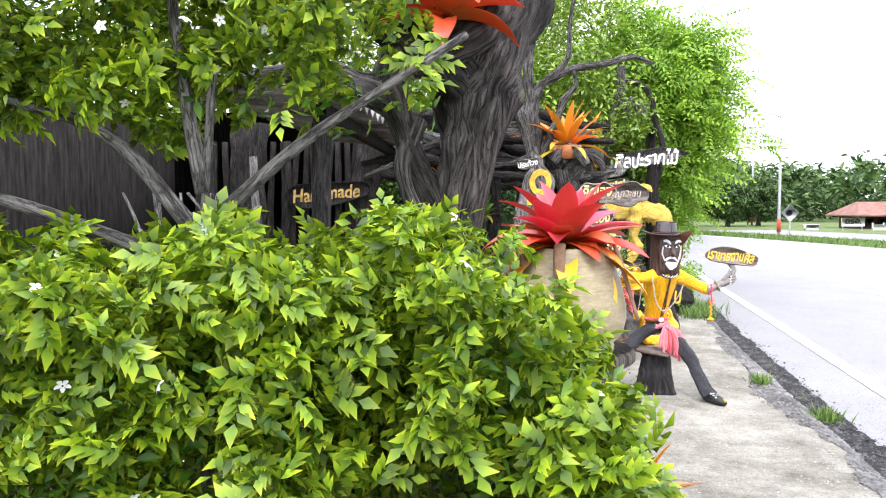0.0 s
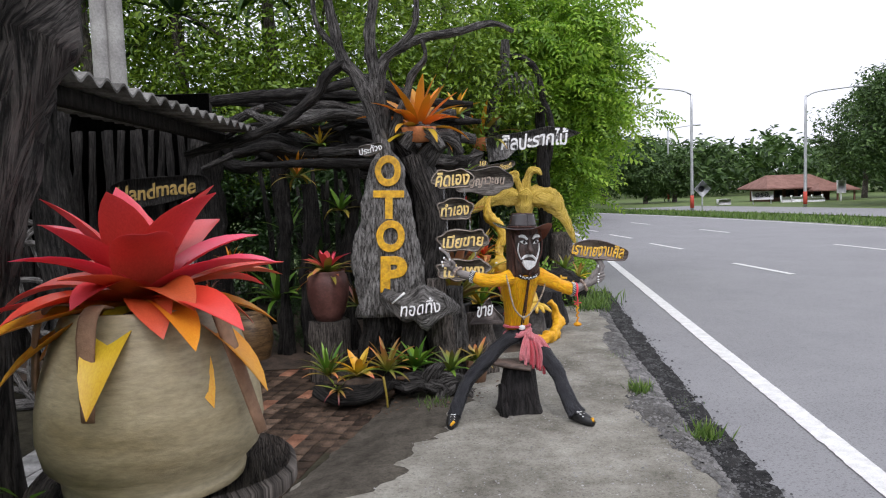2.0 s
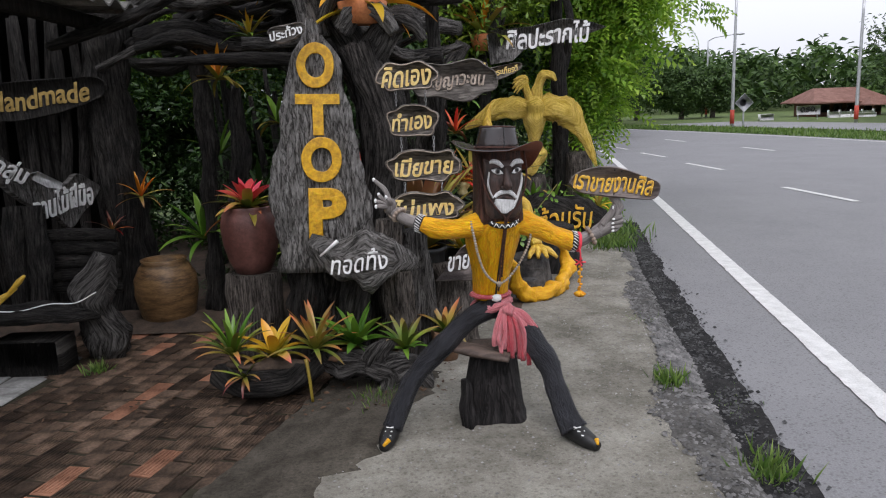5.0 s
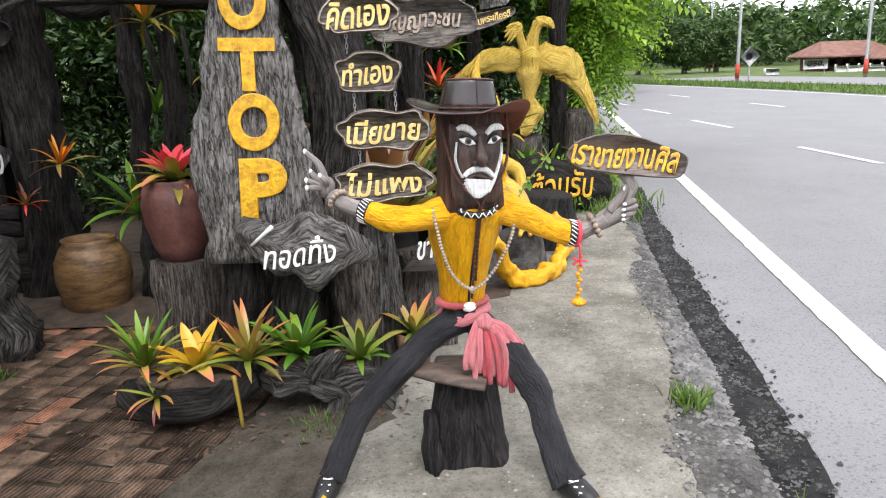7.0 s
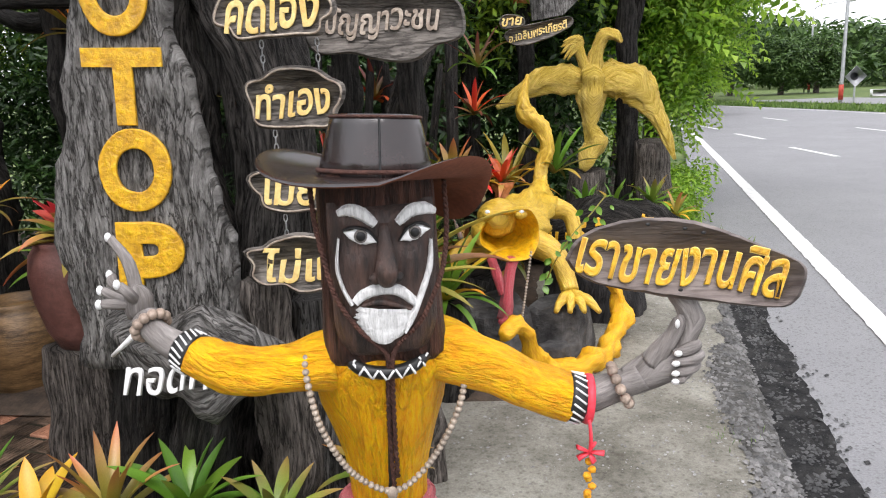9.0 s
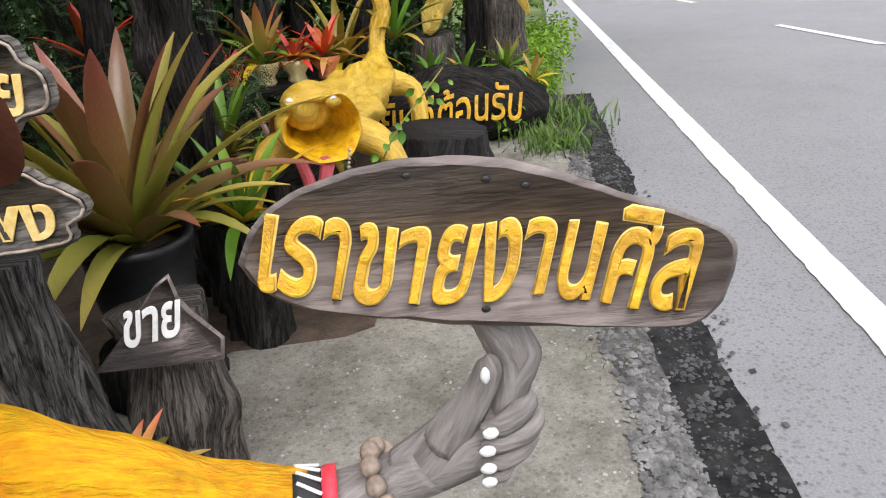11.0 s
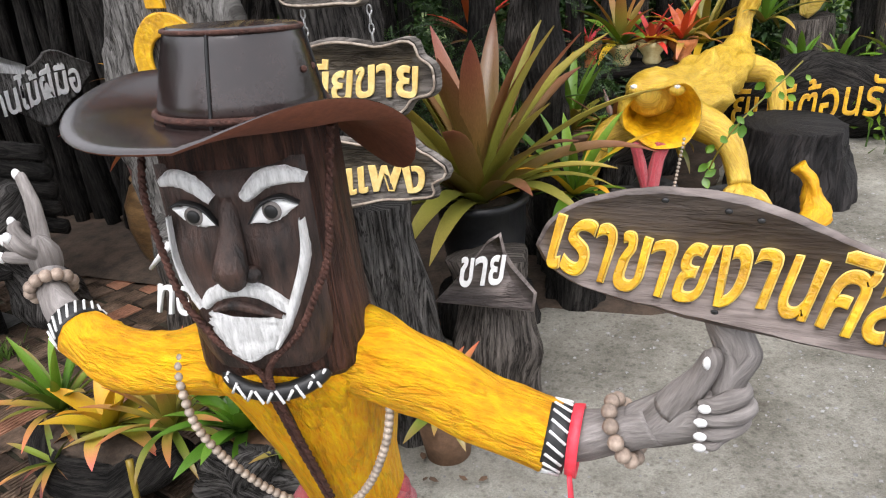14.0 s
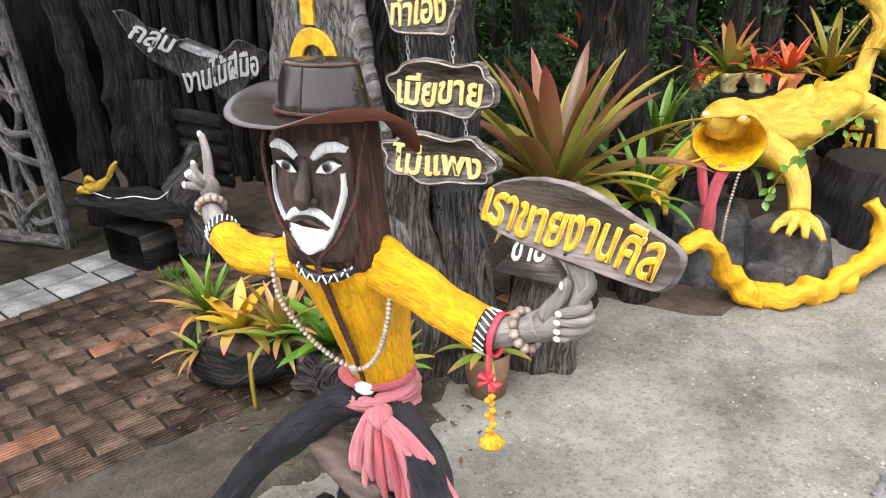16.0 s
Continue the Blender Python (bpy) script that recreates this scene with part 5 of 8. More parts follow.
# ---- the carved slab and the hanging boards ----
slab = thing("carved_slab", (1.0, 7.86, 0.55), "tall weathered grey driftwood slab with carved yellow letters", "sign")
prof = [(0.68, 1.35, 0.63), (0.7, 1.34, 0.75), (0.68, 1.31, 1.0), (0.65, 1.28, 1.2), (0.73, 1.25, 1.4), (0.78, 1.2, 1.65), (0.84, 1.16, 1.9), (0.88, 1.13, 2.02), (0.94, 1.06, 2.1), (0.97, 1.03, 2.19)]
s = Shape()
rows = []
zs = [0.63 + (2.19 - 0.63) * i / 40 for i in range(41)]
for z in zs:
    for (a0, b0, z0), (a1, b1, z1) in zip(prof, prof[1:]):
        if z0 <= z <= z1 + 1e-6:
            t = (z - z0) / (z1 - z0)
            a, b = a0 + (a1 - a0) * t, b0 + (b1 - b0) * t
            break
    a += 0.03 * noise.noise(Vector((0, 1, z * 7))) + 0.012 * noise.noise(Vector((0, 1, z * 25)))
    b += 0.03 * noise.noise(Vector((3, 1, z * 7))) + 0.012 * noise.noise(Vector((3, 1, z * 25)))
    row = []
    for j in range(36):
        an = 2 * math.pi * j / 36
        c, sn = math.cos(an), math.sin(an)
        x = (a + b) / 2 + math.copysign(abs(c) ** 0.6, c) * (b - a) / 2
        y = 7.86 + math.copysign(abs(sn) ** 0.5, sn) * 0.07 + 0.016 * noise.noise(Vector((x * 16, z * 2.2, 4))) - 0.02 * abs(noise.noise(Vector((x * 11, z * 5, 9)))) + 0.1 * (x - 1.0) * 0.16
        row.append(Vector((x, y, z + 0.02 * noise.noise(Vector((x * 12, 0, 0))) * (1 if z in (zs[0], zs[-1]) else 0))))
    rows.append(row)
s.grid(rows, [[(p.x * 0.8, p.z) for p in r] for r in rows], True, 0, True)
part("slab", s, mPale, slab)
for ch, z, w, h, xo in (("O", 1.915, 0.225, 0.27, 1.02), ("T", 1.62, 0.27, 0.25, 1.015), ("O", 1.345, 0.25, 0.28, 1.02), ("P", 1.01, 0.235, 0.32, 1.035)):
    if ch == "T":
        o = [(-0.135, 0.125), (-0.135, 0.065), (-0.032, 0.065), (-0.032, -0.125), (0.034, -0.125), (0.034, 0.065), (0.135, 0.065), (0.135, 0.125)]
        s = Shape().slab(o, 0.014, pose(xo, 7.782, z, 0, 2, 4), 0, 0.003)
        part("letter", s, mGold, slab, "raised yellow letter T", False)
        continue
    part("letter", lettering(ch, w, h, 0.014, pose(xo, 7.785, z, 0, 3, 4), 0.045), mGold, slab, "raised yellow letter " + ch)


def hanging_sign(body, c, w, h, lobes, seed, label, mat=None, ink=None, border=True, lean=0.0, yaw=0.0, tw=0.78, th=0.56, power=2.6, tilt=0.0, depth=0.03, outline=None, amp=0.1, skew=0.0, group="boards on the slab"):
    ob = thing("wooden_sign", (c[0], c[1], c[2] - h / 2), label, "sign", group)
    m = pose(*c, tilt, lean, yaw)
    o = outline or cloud_outline(w, h, lobes, amp, seed, power=power, skew=skew)
    part("board", Shape().slab(o, depth, m, 0, 0.008), mat or mSignDark, ob)
    if border:
        pts = [m @ Vector((x * 0.94, -depth / 2 - 0.001, z * 0.9)) for x, z in o]
        part("border", Shape().tube(pts + pts[:1], [0.0038] * (len(pts) + 1), 5, 0, 0, 0, 1), mBead, ob, "pale carved border line")
    if body:
        part("lettering", lettering(body, w * tw, h * th, 0.007, m @ pose(0, -depth / 2, 0), 0.018), ink or mCream, ob, "painted Thai lettering" if ord(body[0]) > 200 else "painted lettering")
    return ob


hanging_sign("คิดเอง", (1.575, 7.69, 1.825), 0.37, 0.17, 6, 1.0, "small dark cloud-shaped board with cream lettering", th=0.72)
hanging_sign("ปัญญาวะชน", (1.86, 7.93, 1.8), 0.54, 0.24, 5, 2.2, "large dark wavy board with dull cream lettering behind another", border=False, ink=mBead, th=0.45, tw=0.7)
hanging_sign("ทำเอง", (1.595, 7.77, 1.56), 0.315, 0.2, 5, 0.3, "small dark cloud-shaped board hung on chains", th=0.56)
hanging_sign("เมียขาย", (1.655, 7.78, 1.285), 0.46, 0.2, 6, 2.6, "wavy dark board with cream lettering hung on chains", th=0.6, yaw=4)
hanging_sign("ไม่แพง", (1.645, 7.75, 1.03), 0.49, 0.19, 7, 0.9, "lowest wavy dark board hung on chains", th=0.62, yaw=7)


def chain(a, b):
    ob = thing("chain", b, "short rusty steel chain between hanging boards", "chain", "sign chains")
    a, b = Vector(a), Vector(b)
    n = max(2, int((a - b).length / 0.022))
    link = Shape().tube([(0.006 * math.cos(t), 0, 0.013 * math.sin(t)) for t in np.linspace(0, 2 * math.pi, 11)], [0.0024] * 11, 5, 0, 0, 0, 1).mesh("link", [mChain])
    for i in range(n):
        l = new("link", link)
        l.parent, l.location, l.rotation_euler = ob, a.lerp(b, (i + 0.5) / n) - b, (0, 0, radians(90 * (i % 2) + 20))


for x, z0, z1 in ((1.5, 1.745, 1.655), (1.68, 1.745, 1.65), (1.52, 1.465, 1.375), (1.72, 1.465, 1.375), (1.53, 1.19, 1.11), (1.76, 1.19, 1.1)):
    chain((x, 7.77, z0), (x, 7.77, z1))

hanging_sign("ประท้วง", (0.885, 7.66, 2.1), 0.22, 0.1, 3, 0.4, "small dark board with white lettering beside the slab", ink=mWhite, border=False, lean=-12, th=0.62, tw=0.9)
wedge = [(-0.17, -0.115), (0.165, -0.13), (0.175, -0.07), (0.1, 0.02), (0.075, 0.06), (0.06, 0.125), (0.02, 0.1), (-0.06, 0.0)]
hanging_sign("ขาย", (1.85, 8.06, 0.6), 0.33, 0.25, 4, 0, "brown wedge-shaped board with white lettering on a stump", mPlank, mWhite, False, outline=wedge, tw=0.45, th=0.4, tilt=-12, yaw=6)
# rugged root board below the slab
root = thing("root_sign", (1.24, 7.6, 0.56), "gnarled grey root wood with white lettering", "sign")
s = Shape()
s.tube([(0.93, 7.66, 0.84), (1.1, 7.62, 0.77), (1.28, 7.6, 0.735), (1.45, 7.6, 0.73), (1.6, 7.6, 0.7)], [0.05, 0.11, 0.135, 0.12, 0.02], 30, 0.7, 0.3, 0, 8, 3, 0.55, (0, -1, 0.2), 6)
part("root", s, mPale, root)
part("lettering", lettering("ทอดทิ้ง", 0.33, 0.13, 0.012, pose(1.26, 7.455, 0.76, -14, -2, 2), 0.005), mWhite, root, "white Thai lettering")
s = Shape()
s.tube([(1.02, 7.5, 0.79), (1.13, 7.49, 0.88)], [0.006, 0.012], 6, 0, 0, 0, 3)
part("stroke", s, mWhite, root, "white paint stroke")

# driftwood that carries the slab: trunk behind, roots, forked dead tree on top
dt = thing("dead_tree", (1.15, 8.2, 0), "bare forked driftwood tree behind the carved slab", "tree trunk")
s = ropey([(1.25, 8.15, -0.05), (1.3, 8.2, 0.6), (1.4, 8.15, 1.2), (1.34, 8.15, 1.8), (1.12, 8.1, 2.2)], [0.22, 0.16, 0.14, 0.15, 0.13], 7, 2, 1.6)
s.tube([(1.0, 8.05, -0.05), (0.95, 8.08, 0.5), (1.05, 8.05, 1.2), (1.0, 8.05, 2.0)], [0.2, 0.12, 0.14, 0.09], 22, 0.6, 0.3, 0, 9, 5, freq=4, knurl=0.3)
s.tube([(1.66, 9.55, -0.05), (1.66, 9.5, 0.7), (1.62, 9.45, 1.3), (1.76, 9.45, 1.75), (1.98, 9.5, 2.15)], [0.11, 0.085, 0.08, 0.065, 0.05], 22, 0.5, 0.3, 0, 9, 7, freq=5, knurl=0.3)
part("trunk", s, mTwist, dt, "dark hollowed trunk")


def limb(pts, r0, r1, mat=None, seed=0, parent=None, name="branch"):
    k = len(pts)
    part(name, Shape().tube(pts, [r0 + (r1 - r0) * i / (k - 1) for i in range(k)], 12, 0.35, 0.12, 0, 7, seed, freq=9), mat or mDrift, parent or dt)


limb([(1.0, 8.0, 2.1), (0.9, 8.0, 2.45), (0.78, 8.0, 2.75), (0.66, 7.98, 2.9), (0.6, 7.95, 3.15), (0.55, 7.9, 3.5), (0.6, 7.9, 3.9)], 0.075, 0.03, mDrift, 1)
limb([(1.02, 8.02, 2.1), (0.96, 8.0, 2.5), (0.93, 8.0, 2.8), (0.9, 8.0, 3.1), (0.95, 8.02, 3.5), (0.9, 8.0, 4.0)], 0.07, 0.03, mDrift, 2)
limb([(0.95, 8.0, 2.55), (1.0, 8.0, 2.85), (1.12, 8.0, 2.98), (1.4, 8.02, 3.1), (1.7, 8.05, 3.14), (2.0, 8.1, 3.22), (2.2, 8.15, 3.16)], 0.055, 0.02, mDrift, 3)
limb([(1.12, 8.0, 2.98), (1.3, 7.98, 3.2), (1.33, 7.95, 3.6), (1.4, 7.95, 4.0)], 0.035, 0.015, mDrift, 4)
limb([(1.05, 8.0, 2.2), (1.18, 7.95, 2.5), (1.26, 7.95, 2.75), (1.38, 7.92, 2.9), (1.36, 7.9, 3.05)], 0.05, 0.018, mDrift, 5)
limb([(0.66, 7.98, 2.9), (0.5, 7.98, 2.78), (0.4, 8.0, 2.62), (0.1, 8.05, 2.4), (-0.35, 8.2, 2.25), (-0.9, 8.4, 2.15)], 0.055, 0.035, mCharred, 6)
limb([(0.62, 7.96, 3.0), (0.45, 7.95, 3.2), (0.42, 7.95, 3.5), (0.5, 7.95, 3.9)], 0.03, 0.012, mDrift, 7)
limb([(1.32, 8.1, 2.0), (1.5, 8.0, 2.2), (1.62, 7.95, 2.16), (1.68, 7.95, 2.05)], 0.1, 0.03, mDrift, 8)
limb([(1.15, 7.98, 2.15), (1.3, 7.95, 2.28), (1.42, 7.92, 2.22), (1.5, 7.9, 2.1)], 0.07, 0.04, mPale, 9, name="root")

# stumps and roots under the boards
for i, (pts, r0, r1, m_, lab) in enumerate((
        ([(1.42, 7.86, -0.03), (1.45, 7.86, 0.3), (1.42, 7.84, 0.62), (1.4, 7.85, 0.95)], 0.13, 0.07, mStump, "weathered grey stump under the boards"),
        ([(1.6, 7.98, -0.03), (1.58, 7.98, 0.3), (1.55, 7.97, 0.85)], 0.13, 0.09, mDrift, "grey weathered post behind the boards"),
        ([(1.81, 8.2, -0.03), (1.81, 8.23, 0.25), (1.8, 8.27, 0.56)], 0.145, 0.13, mStump, "short grey stump carrying the wedge board"),
        ([(1.12, 7.72, -0.03), (1.16, 7.74, 0.3), (1.2, 7.76, 0.6)], 0.12, 0.08, mCharred, "dark stump under the slab"),
        ([(0.85, 7.95, -0.03), (0.84, 7.95, 0.35), (0.86, 7.92, 0.66)], 0.14, 0.1, mCharred, "dark stump behind the planter"),
        ([(1.9, 9.05, -0.03), (1.9, 9.05, 0.25), (1.88, 9.05, 0.5)], 0.14, 0.1, mCharred, "dark stump behind the wedge board"))):
    s = Shape().tube(pts, [r0 + (r1 - r0) * k / (len(pts) - 1) for k in range(len(pts))], 20, 0.25, 0.14, 0, 6, i, freq=6)
    solid("stump", s, m_, lab, "stump", "stumps round the slab")

# ---- planters at the slab's foot ----
hollow = thing("log_planter", (0.72, 7.42, -0.05), "hollowed dark log planter with bromeliads", "planter")
s = Shape()
s.tube([(0.35, 7.42, 0.1), (0.55, 7.38, 0.07), (0.8, 7.4, 0.08), (1.0, 7.45, 0.13)], [0.07, 0.13, 0.13, 0.06], 18, 0.2, 0.1, 0, 6, 1, 0.8, (0, 0, 1), 6)
part("log", s, mCharred, hollow)
s = Shape().ball((0.68, 7.41, 0.165), (0.26, 0.1, 0.03), 18, 8, 0, 0.4, 2)
part("soil", s, mSoil, hollow)
rootp = thing("root_planter", (1.3, 7.45, -0.03), "twisted grey root holding bark and plants", "planter")
s = Shape()
s.tube([(1.02, 7.55, 0.1), (1.15, 7.45, 0.12), (1.3, 7.4, 0.14), (1.42, 7.36, 0.06), (1.36, 7.3, -0.02)], [0.05, 0.08, 0.09, 0.06, 0.03], 16, 0.5, 0.2, 0, 7, 2, freq=8)
s.tube([(1.28, 7.42, 0.12), (1.36, 7.38, 0.24), (1.44, 7.37, 0.28)], [0.07, 0.06, 0.02], 12, 0.4, 0.2, 0, 5, 4, freq=9)
s.tube([(1.4, 7.42, 0.1), (1.55, 7.42, 0.12), (1.62, 7.38, 0.05), (1.64, 7.35, -0.02)], [0.08, 0.07, 0.05, 0.03], 14, 0.4, 0.2, 0, 6, 6, freq=8)
part("root", s, mDrift, rootp)
s = Shape().ball((1.28, 7.5, 0.15), (0.24, 0.1, 0.05), 16, 8, 0, 0.5, 3)
part("bark_mulch", s, mPotIn, rootp, "red-brown bark mulch")
bromeliad("bromeliad", (0.46, 7.45, 0.2), 28, 0.3, 0.1, [lGreen, lMixed, lPink], "green bromeliad with bronze outer leaves in the log planter", "bromeliads in front", seed=1)
bromeliad("bromeliad", (0.56, 7.3, 0.12), 16, 0.2, 0.1, [lMixed, lPink, lBronze], "small drooping bronze bromeliad at the log's edge", "bromeliads in front", (-20, 50), 2)
bromeliad("bromeliad", (0.72, 7.42, 0.2), 15, 0.25, 0.22, [lYellow, lYellow, lPinkTip], "bright yellow bromeliad with red-pink tips", "bromeliads in front", (5, 75), 3)
bromeliad("bromeliad", (0.96, 7.46, 0.22), 28, 0.31, 0.1, [lPink, lPink, lMixed], "orange-pink and green bromeliad on a root", "bromeliads in front", (10, 78), 4)
bromeliad("bromeliad", (1.2, 7.52, 0.22), 20, 0.3, 0.15, [lGreen, lGreen], "glossy green broad-leaved bromeliad", "bromeliads in front", (10, 75), 5)
bromeliad("bromeliad", (1.5, 7.52, 0.18), 18, 0.24, 0.15, [lMixed, lGreen], "green bromeliad with reddish tips", "bromeliads in front", (10, 75), 6)
pot_thing("clay_pot", (1.75, 7.86, 0.0), [(0.075, 0.0), (0.09, 0.1), (0.1, 0.2), (0.09, 0.2), (0.085, 0.17)], mPotIn, "small rough clay pot in front of the stumps", soil_z=0.17, soil_r=0.085)
bromeliad("bromeliad", (1.75, 7.86, 0.18), 20, 0.23, 0.15, [lPink, lMixed, lMixed], "bromeliad with orange-pink heart in a clay pot", "bromeliads in front", (5, 70), 7)
s = Shape().tube([(0.93, 7.3, 0.22), (0.95, 7.27, 0.1), (0.96, 7.26, -0.03)], [0.012, 0.01, 0.009], 6, 0, 0, 0, 4)
solid("cut_stem", s, lOlive, "pale cut bromeliad stem hanging to the ground", "stem")

# ---- pots behind, to the shed ----
s = Shape().tube([(0.38, 8.35, -0.07), (0.38, 8.35, 0.25), (0.38, 8.35, 0.53)], [0.2, 0.185, 0.185], 22, 0.15, 0.12, 0, 6, 9, freq=5)
solid("stump", s, mStump, "pale weathered stump with split sides under a maroon pot", "stump", "stumps round the slab")
pot_thing("maroon_pot", (0.38, 8.35, 0.53), [(0.12, 0.0), (0.16, 0.08), (0.195, 0.22), (0.205, 0.33), (0.19, 0.42), (0.165, 0.455), (0.175, 0.475), (0.15, 0.475), (0.145, 0.44)], mRedPot, "maroon glazed clay pot on a stump", soil_z=0.44, soil_r=0.145)
bromeliad("bromeliad", (0.38, 8.35, 0.99), 20, 0.27, 0.22, [lRose, lPink], "bromeliad with rose-red heart in the maroon pot", "potted bromeliads", (20, 70), 8)
bromeliad("bromeliad", (0.38, 8.35, 0.98), 18, 0.36, 0.15, [lMixed, lOlive, lPink], "olive outer leaves hanging over the maroon pot", "potted bromeliads", (-25, 35), 9)
pot_thing("glazed_jar", (-0.58, 9.15, -0.08), [(0.17, 0.0), (0.22, 0.12), (0.255, 0.28), (0.25, 0.42), (0.2, 0.52), (0.17, 0.545), (0.185, 0.575), (0.16, 0.575), (0.15, 0.53)], mJar, "brown glazed water jar with ribbed rim", "jar", soil_z=0.5, soil_r=0.15)
for i, (x, y, z, n, l, w, ms, lab) in enumerate((
        (-0.3, 9.4, 0.6, 16, 0.42, 0.15, [lGreen, lGreen], "large green bromeliad above the jar"),
        (-0.75, 9.25, 1.0, 14, 0.25, 0.1, [lFlame, lPink], "orange bromeliad on the dark post"),
        (-0.95, 9.1, 0.75, 12, 0.2, 0.1, [lBronze, lRed], "small bronze-red bromeliad on driftwood"),
        (0.25, 9.3, 2.25, 14, 0.3, 0.1, [lYellow, lOlive, lGreen], "yellow-green bromeliad in the arbour"),
        (0.0, 9.2, 1.92, 15, 0.34, 0.1, [lFlame, lPink, lOlive], "orange bromeliad hanging from a post"),
        (0.45, 9.25, 1.55, 12, 0.3, 0.15, [lGreen, lOlive], "pale green bromeliad on a branch"),
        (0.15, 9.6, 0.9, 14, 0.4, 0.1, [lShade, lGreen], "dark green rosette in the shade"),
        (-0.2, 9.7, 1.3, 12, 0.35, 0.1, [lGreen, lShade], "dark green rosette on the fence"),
        (0.6, 9.0, 0.55, 14, 0.4, 0.1, [lBronze, lMixed], "bronze bromeliad behind the maroon pot"))):
    bromeliad("bromeliad", (x, y, z), n, l, w, ms, lab, "bromeliads in the arbour", (-5, 75), 20 + i)

# the big bronze plant in a black tub beside the wedge board
pot_thing("black_tub", (1.57, 8.78, 0.16), [(0.15, 0.0), (0.18, 0.25), (0.19, 0.4), (0.205, 0.4), (0.205, 0.43), (0.18, 0.43), (0.175, 0.38)], mPlastic, "black plastic plant tub", soil_z=0.38, soil_r=0.175, wob=0.0)
solid("stump", Shape().tube([(1.57, 8.78, -0.03), (1.57, 8.78, 0.17)], [0.22, 0.2], 18, 0.2, 0.15, 0, 4, 3), mCharred, "low dark stump under the black tub", "stump", "stumps round the slab")
bromeliad("giant_bromeliad", (1.57, 8.78, 0.54), 46, 0.8, 0.1, [lCopper, lStraw, lCopper, lStraw], "large bromeliad with bronze and olive strap leaves", "", (24, 80), 31)

rt = thing("root_planter", (1.85, 9.75, -0.03), "broad gnarled root table holding bark mulch and bromeliads", "planter")
s = Shape()
s.tube([(1.3, 9.75, 0.42), (1.6, 9.7, 0.46), (1.9, 9.75, 0.47), (2.15, 9.9, 0.5)], [0.08, 0.16, 0.17, 0.07], 26, 0.4, 0.25, 0, 9, 3, 0.6, (0, 0, 1), 6, 0.3)
for k, (x, y) in enumerate(((1.45, 9.6), (1.72, 9.56), (1.98, 9.66), (1.6, 9.9))):
    s.tube([(x, y, 0.46), (x + 0.05 * math.sin(k * 2), y - 0.05, 0.25), (x + 0.09 * math.cos(k * 3), y - 0.08, -0.03)], [0.09, 0.06, 0.075], 18, 0.5, 0.3, 0, 7, k, freq=7, knurl=0.3)
part("root", s, mTwist, rt)
part("bark_mulch", Shape().ball((1.78, 9.74, 0.55), (0.3, 0.13, 0.05), 18, 9, 0, 0.5, 3), mPotIn, rt, "red-brown bark mulch")
bromeliad("bromeliad", (1.95, 9.72, 0.58), 18, 0.3, 0.1, [lBronze, lPink, lGreen], "bronze and green bromeliad in bark mulch", "bromeliads in the arbour", (0, 75), 71)
bromeliad("bromeliad", (1.7, 9.78, 0.58), 22, 0.42, 0.1, [lGreen, lOlive, lGreen], "narrow-leaved green bromeliad in bark mulch", "bromeliads in the arbour", (5, 78), 72)

# orange plants on top of the arbour
pot_thing("terracotta_bowl", (1.3, 8.02, 2.17), [(0.1, 0.0), (0.14, 0.06), (0.16, 0.13), (0.145, 0.13), (0.14, 0.11)], mTerracotta, "shallow terracotta bowl on the driftwood", soil_z=0.11, soil_r=0.13)
bromeliad("orange_bromeliad", (1.3, 8.02, 2.26), 28, 0.55, 0.15, [lFlame, lFlame, lYellow], "large flame-orange bromeliad on top of the driftwood", "", (-5, 78), 33)
bromeliad("bromeliad", (1.72, 9.3, 2.5), 12, 0.35, 0.15, [lYellow, lGreen], "yellow-green bromeliad on the arbour top", "arbour top plants", (10, 75), 34)
bromeliad("bromeliad", (2.3, 12.75, 2.5), 22, 0.66, 0.1, [lFlame, lPink, lMixed], "orange bromeliad on the back post", "arbour top plants", (5, 75), 35)
pot_thing("terracotta_bowl", (2.3, 12.75, 2.32), [(0.1, 0.0), (0.14, 0.08), (0.16, 0.2), (0.145, 0.2), (0.14, 0.18)], mTerracotta, "terracotta bowl on the back post", soil_z=0.17, soil_r=0.13)

# ---- lizard of golden wood, its rock and the orange root beside it ----
def hewn(c, size, turn, seed, taper=0.85):
    """A rough block of stone with broken corners."""
    s = Shape()
    m, rows = pose(*c, 0, 0, turn), []
    for z, k in ((0, 1.0), (0.25, 1.02), (0.7, 0.5 + 0.5 * taper), (0.93, taper), (1.0, taper * 0.86)):
        row = []
        for j in range(14):
            a = 2 * math.pi * (j + 0.5) / 14
            cc, sn = math.cos(a), math.sin(a)
            q = (abs(cc) ** 5 + abs(sn) ** 5) ** -0.2 * k
            q *= 1 + 0.14 * noise.noise(Vector((cc * 1.5 + seed, sn * 1.5, z * 1.2)))
            row.append(m @ Vector((cc * q * size[0] / 2, sn * q * size[1] / 2, size[2] * (z + 0.1 * z * noise.noise(Vector((cc + seed, sn, 7)))))))
        rows.append(row)
    s.grid(rows, [[(j * 0.1, i * 0.1) for j in range(14)] for i in range(5)], True, 0, True)
    return s


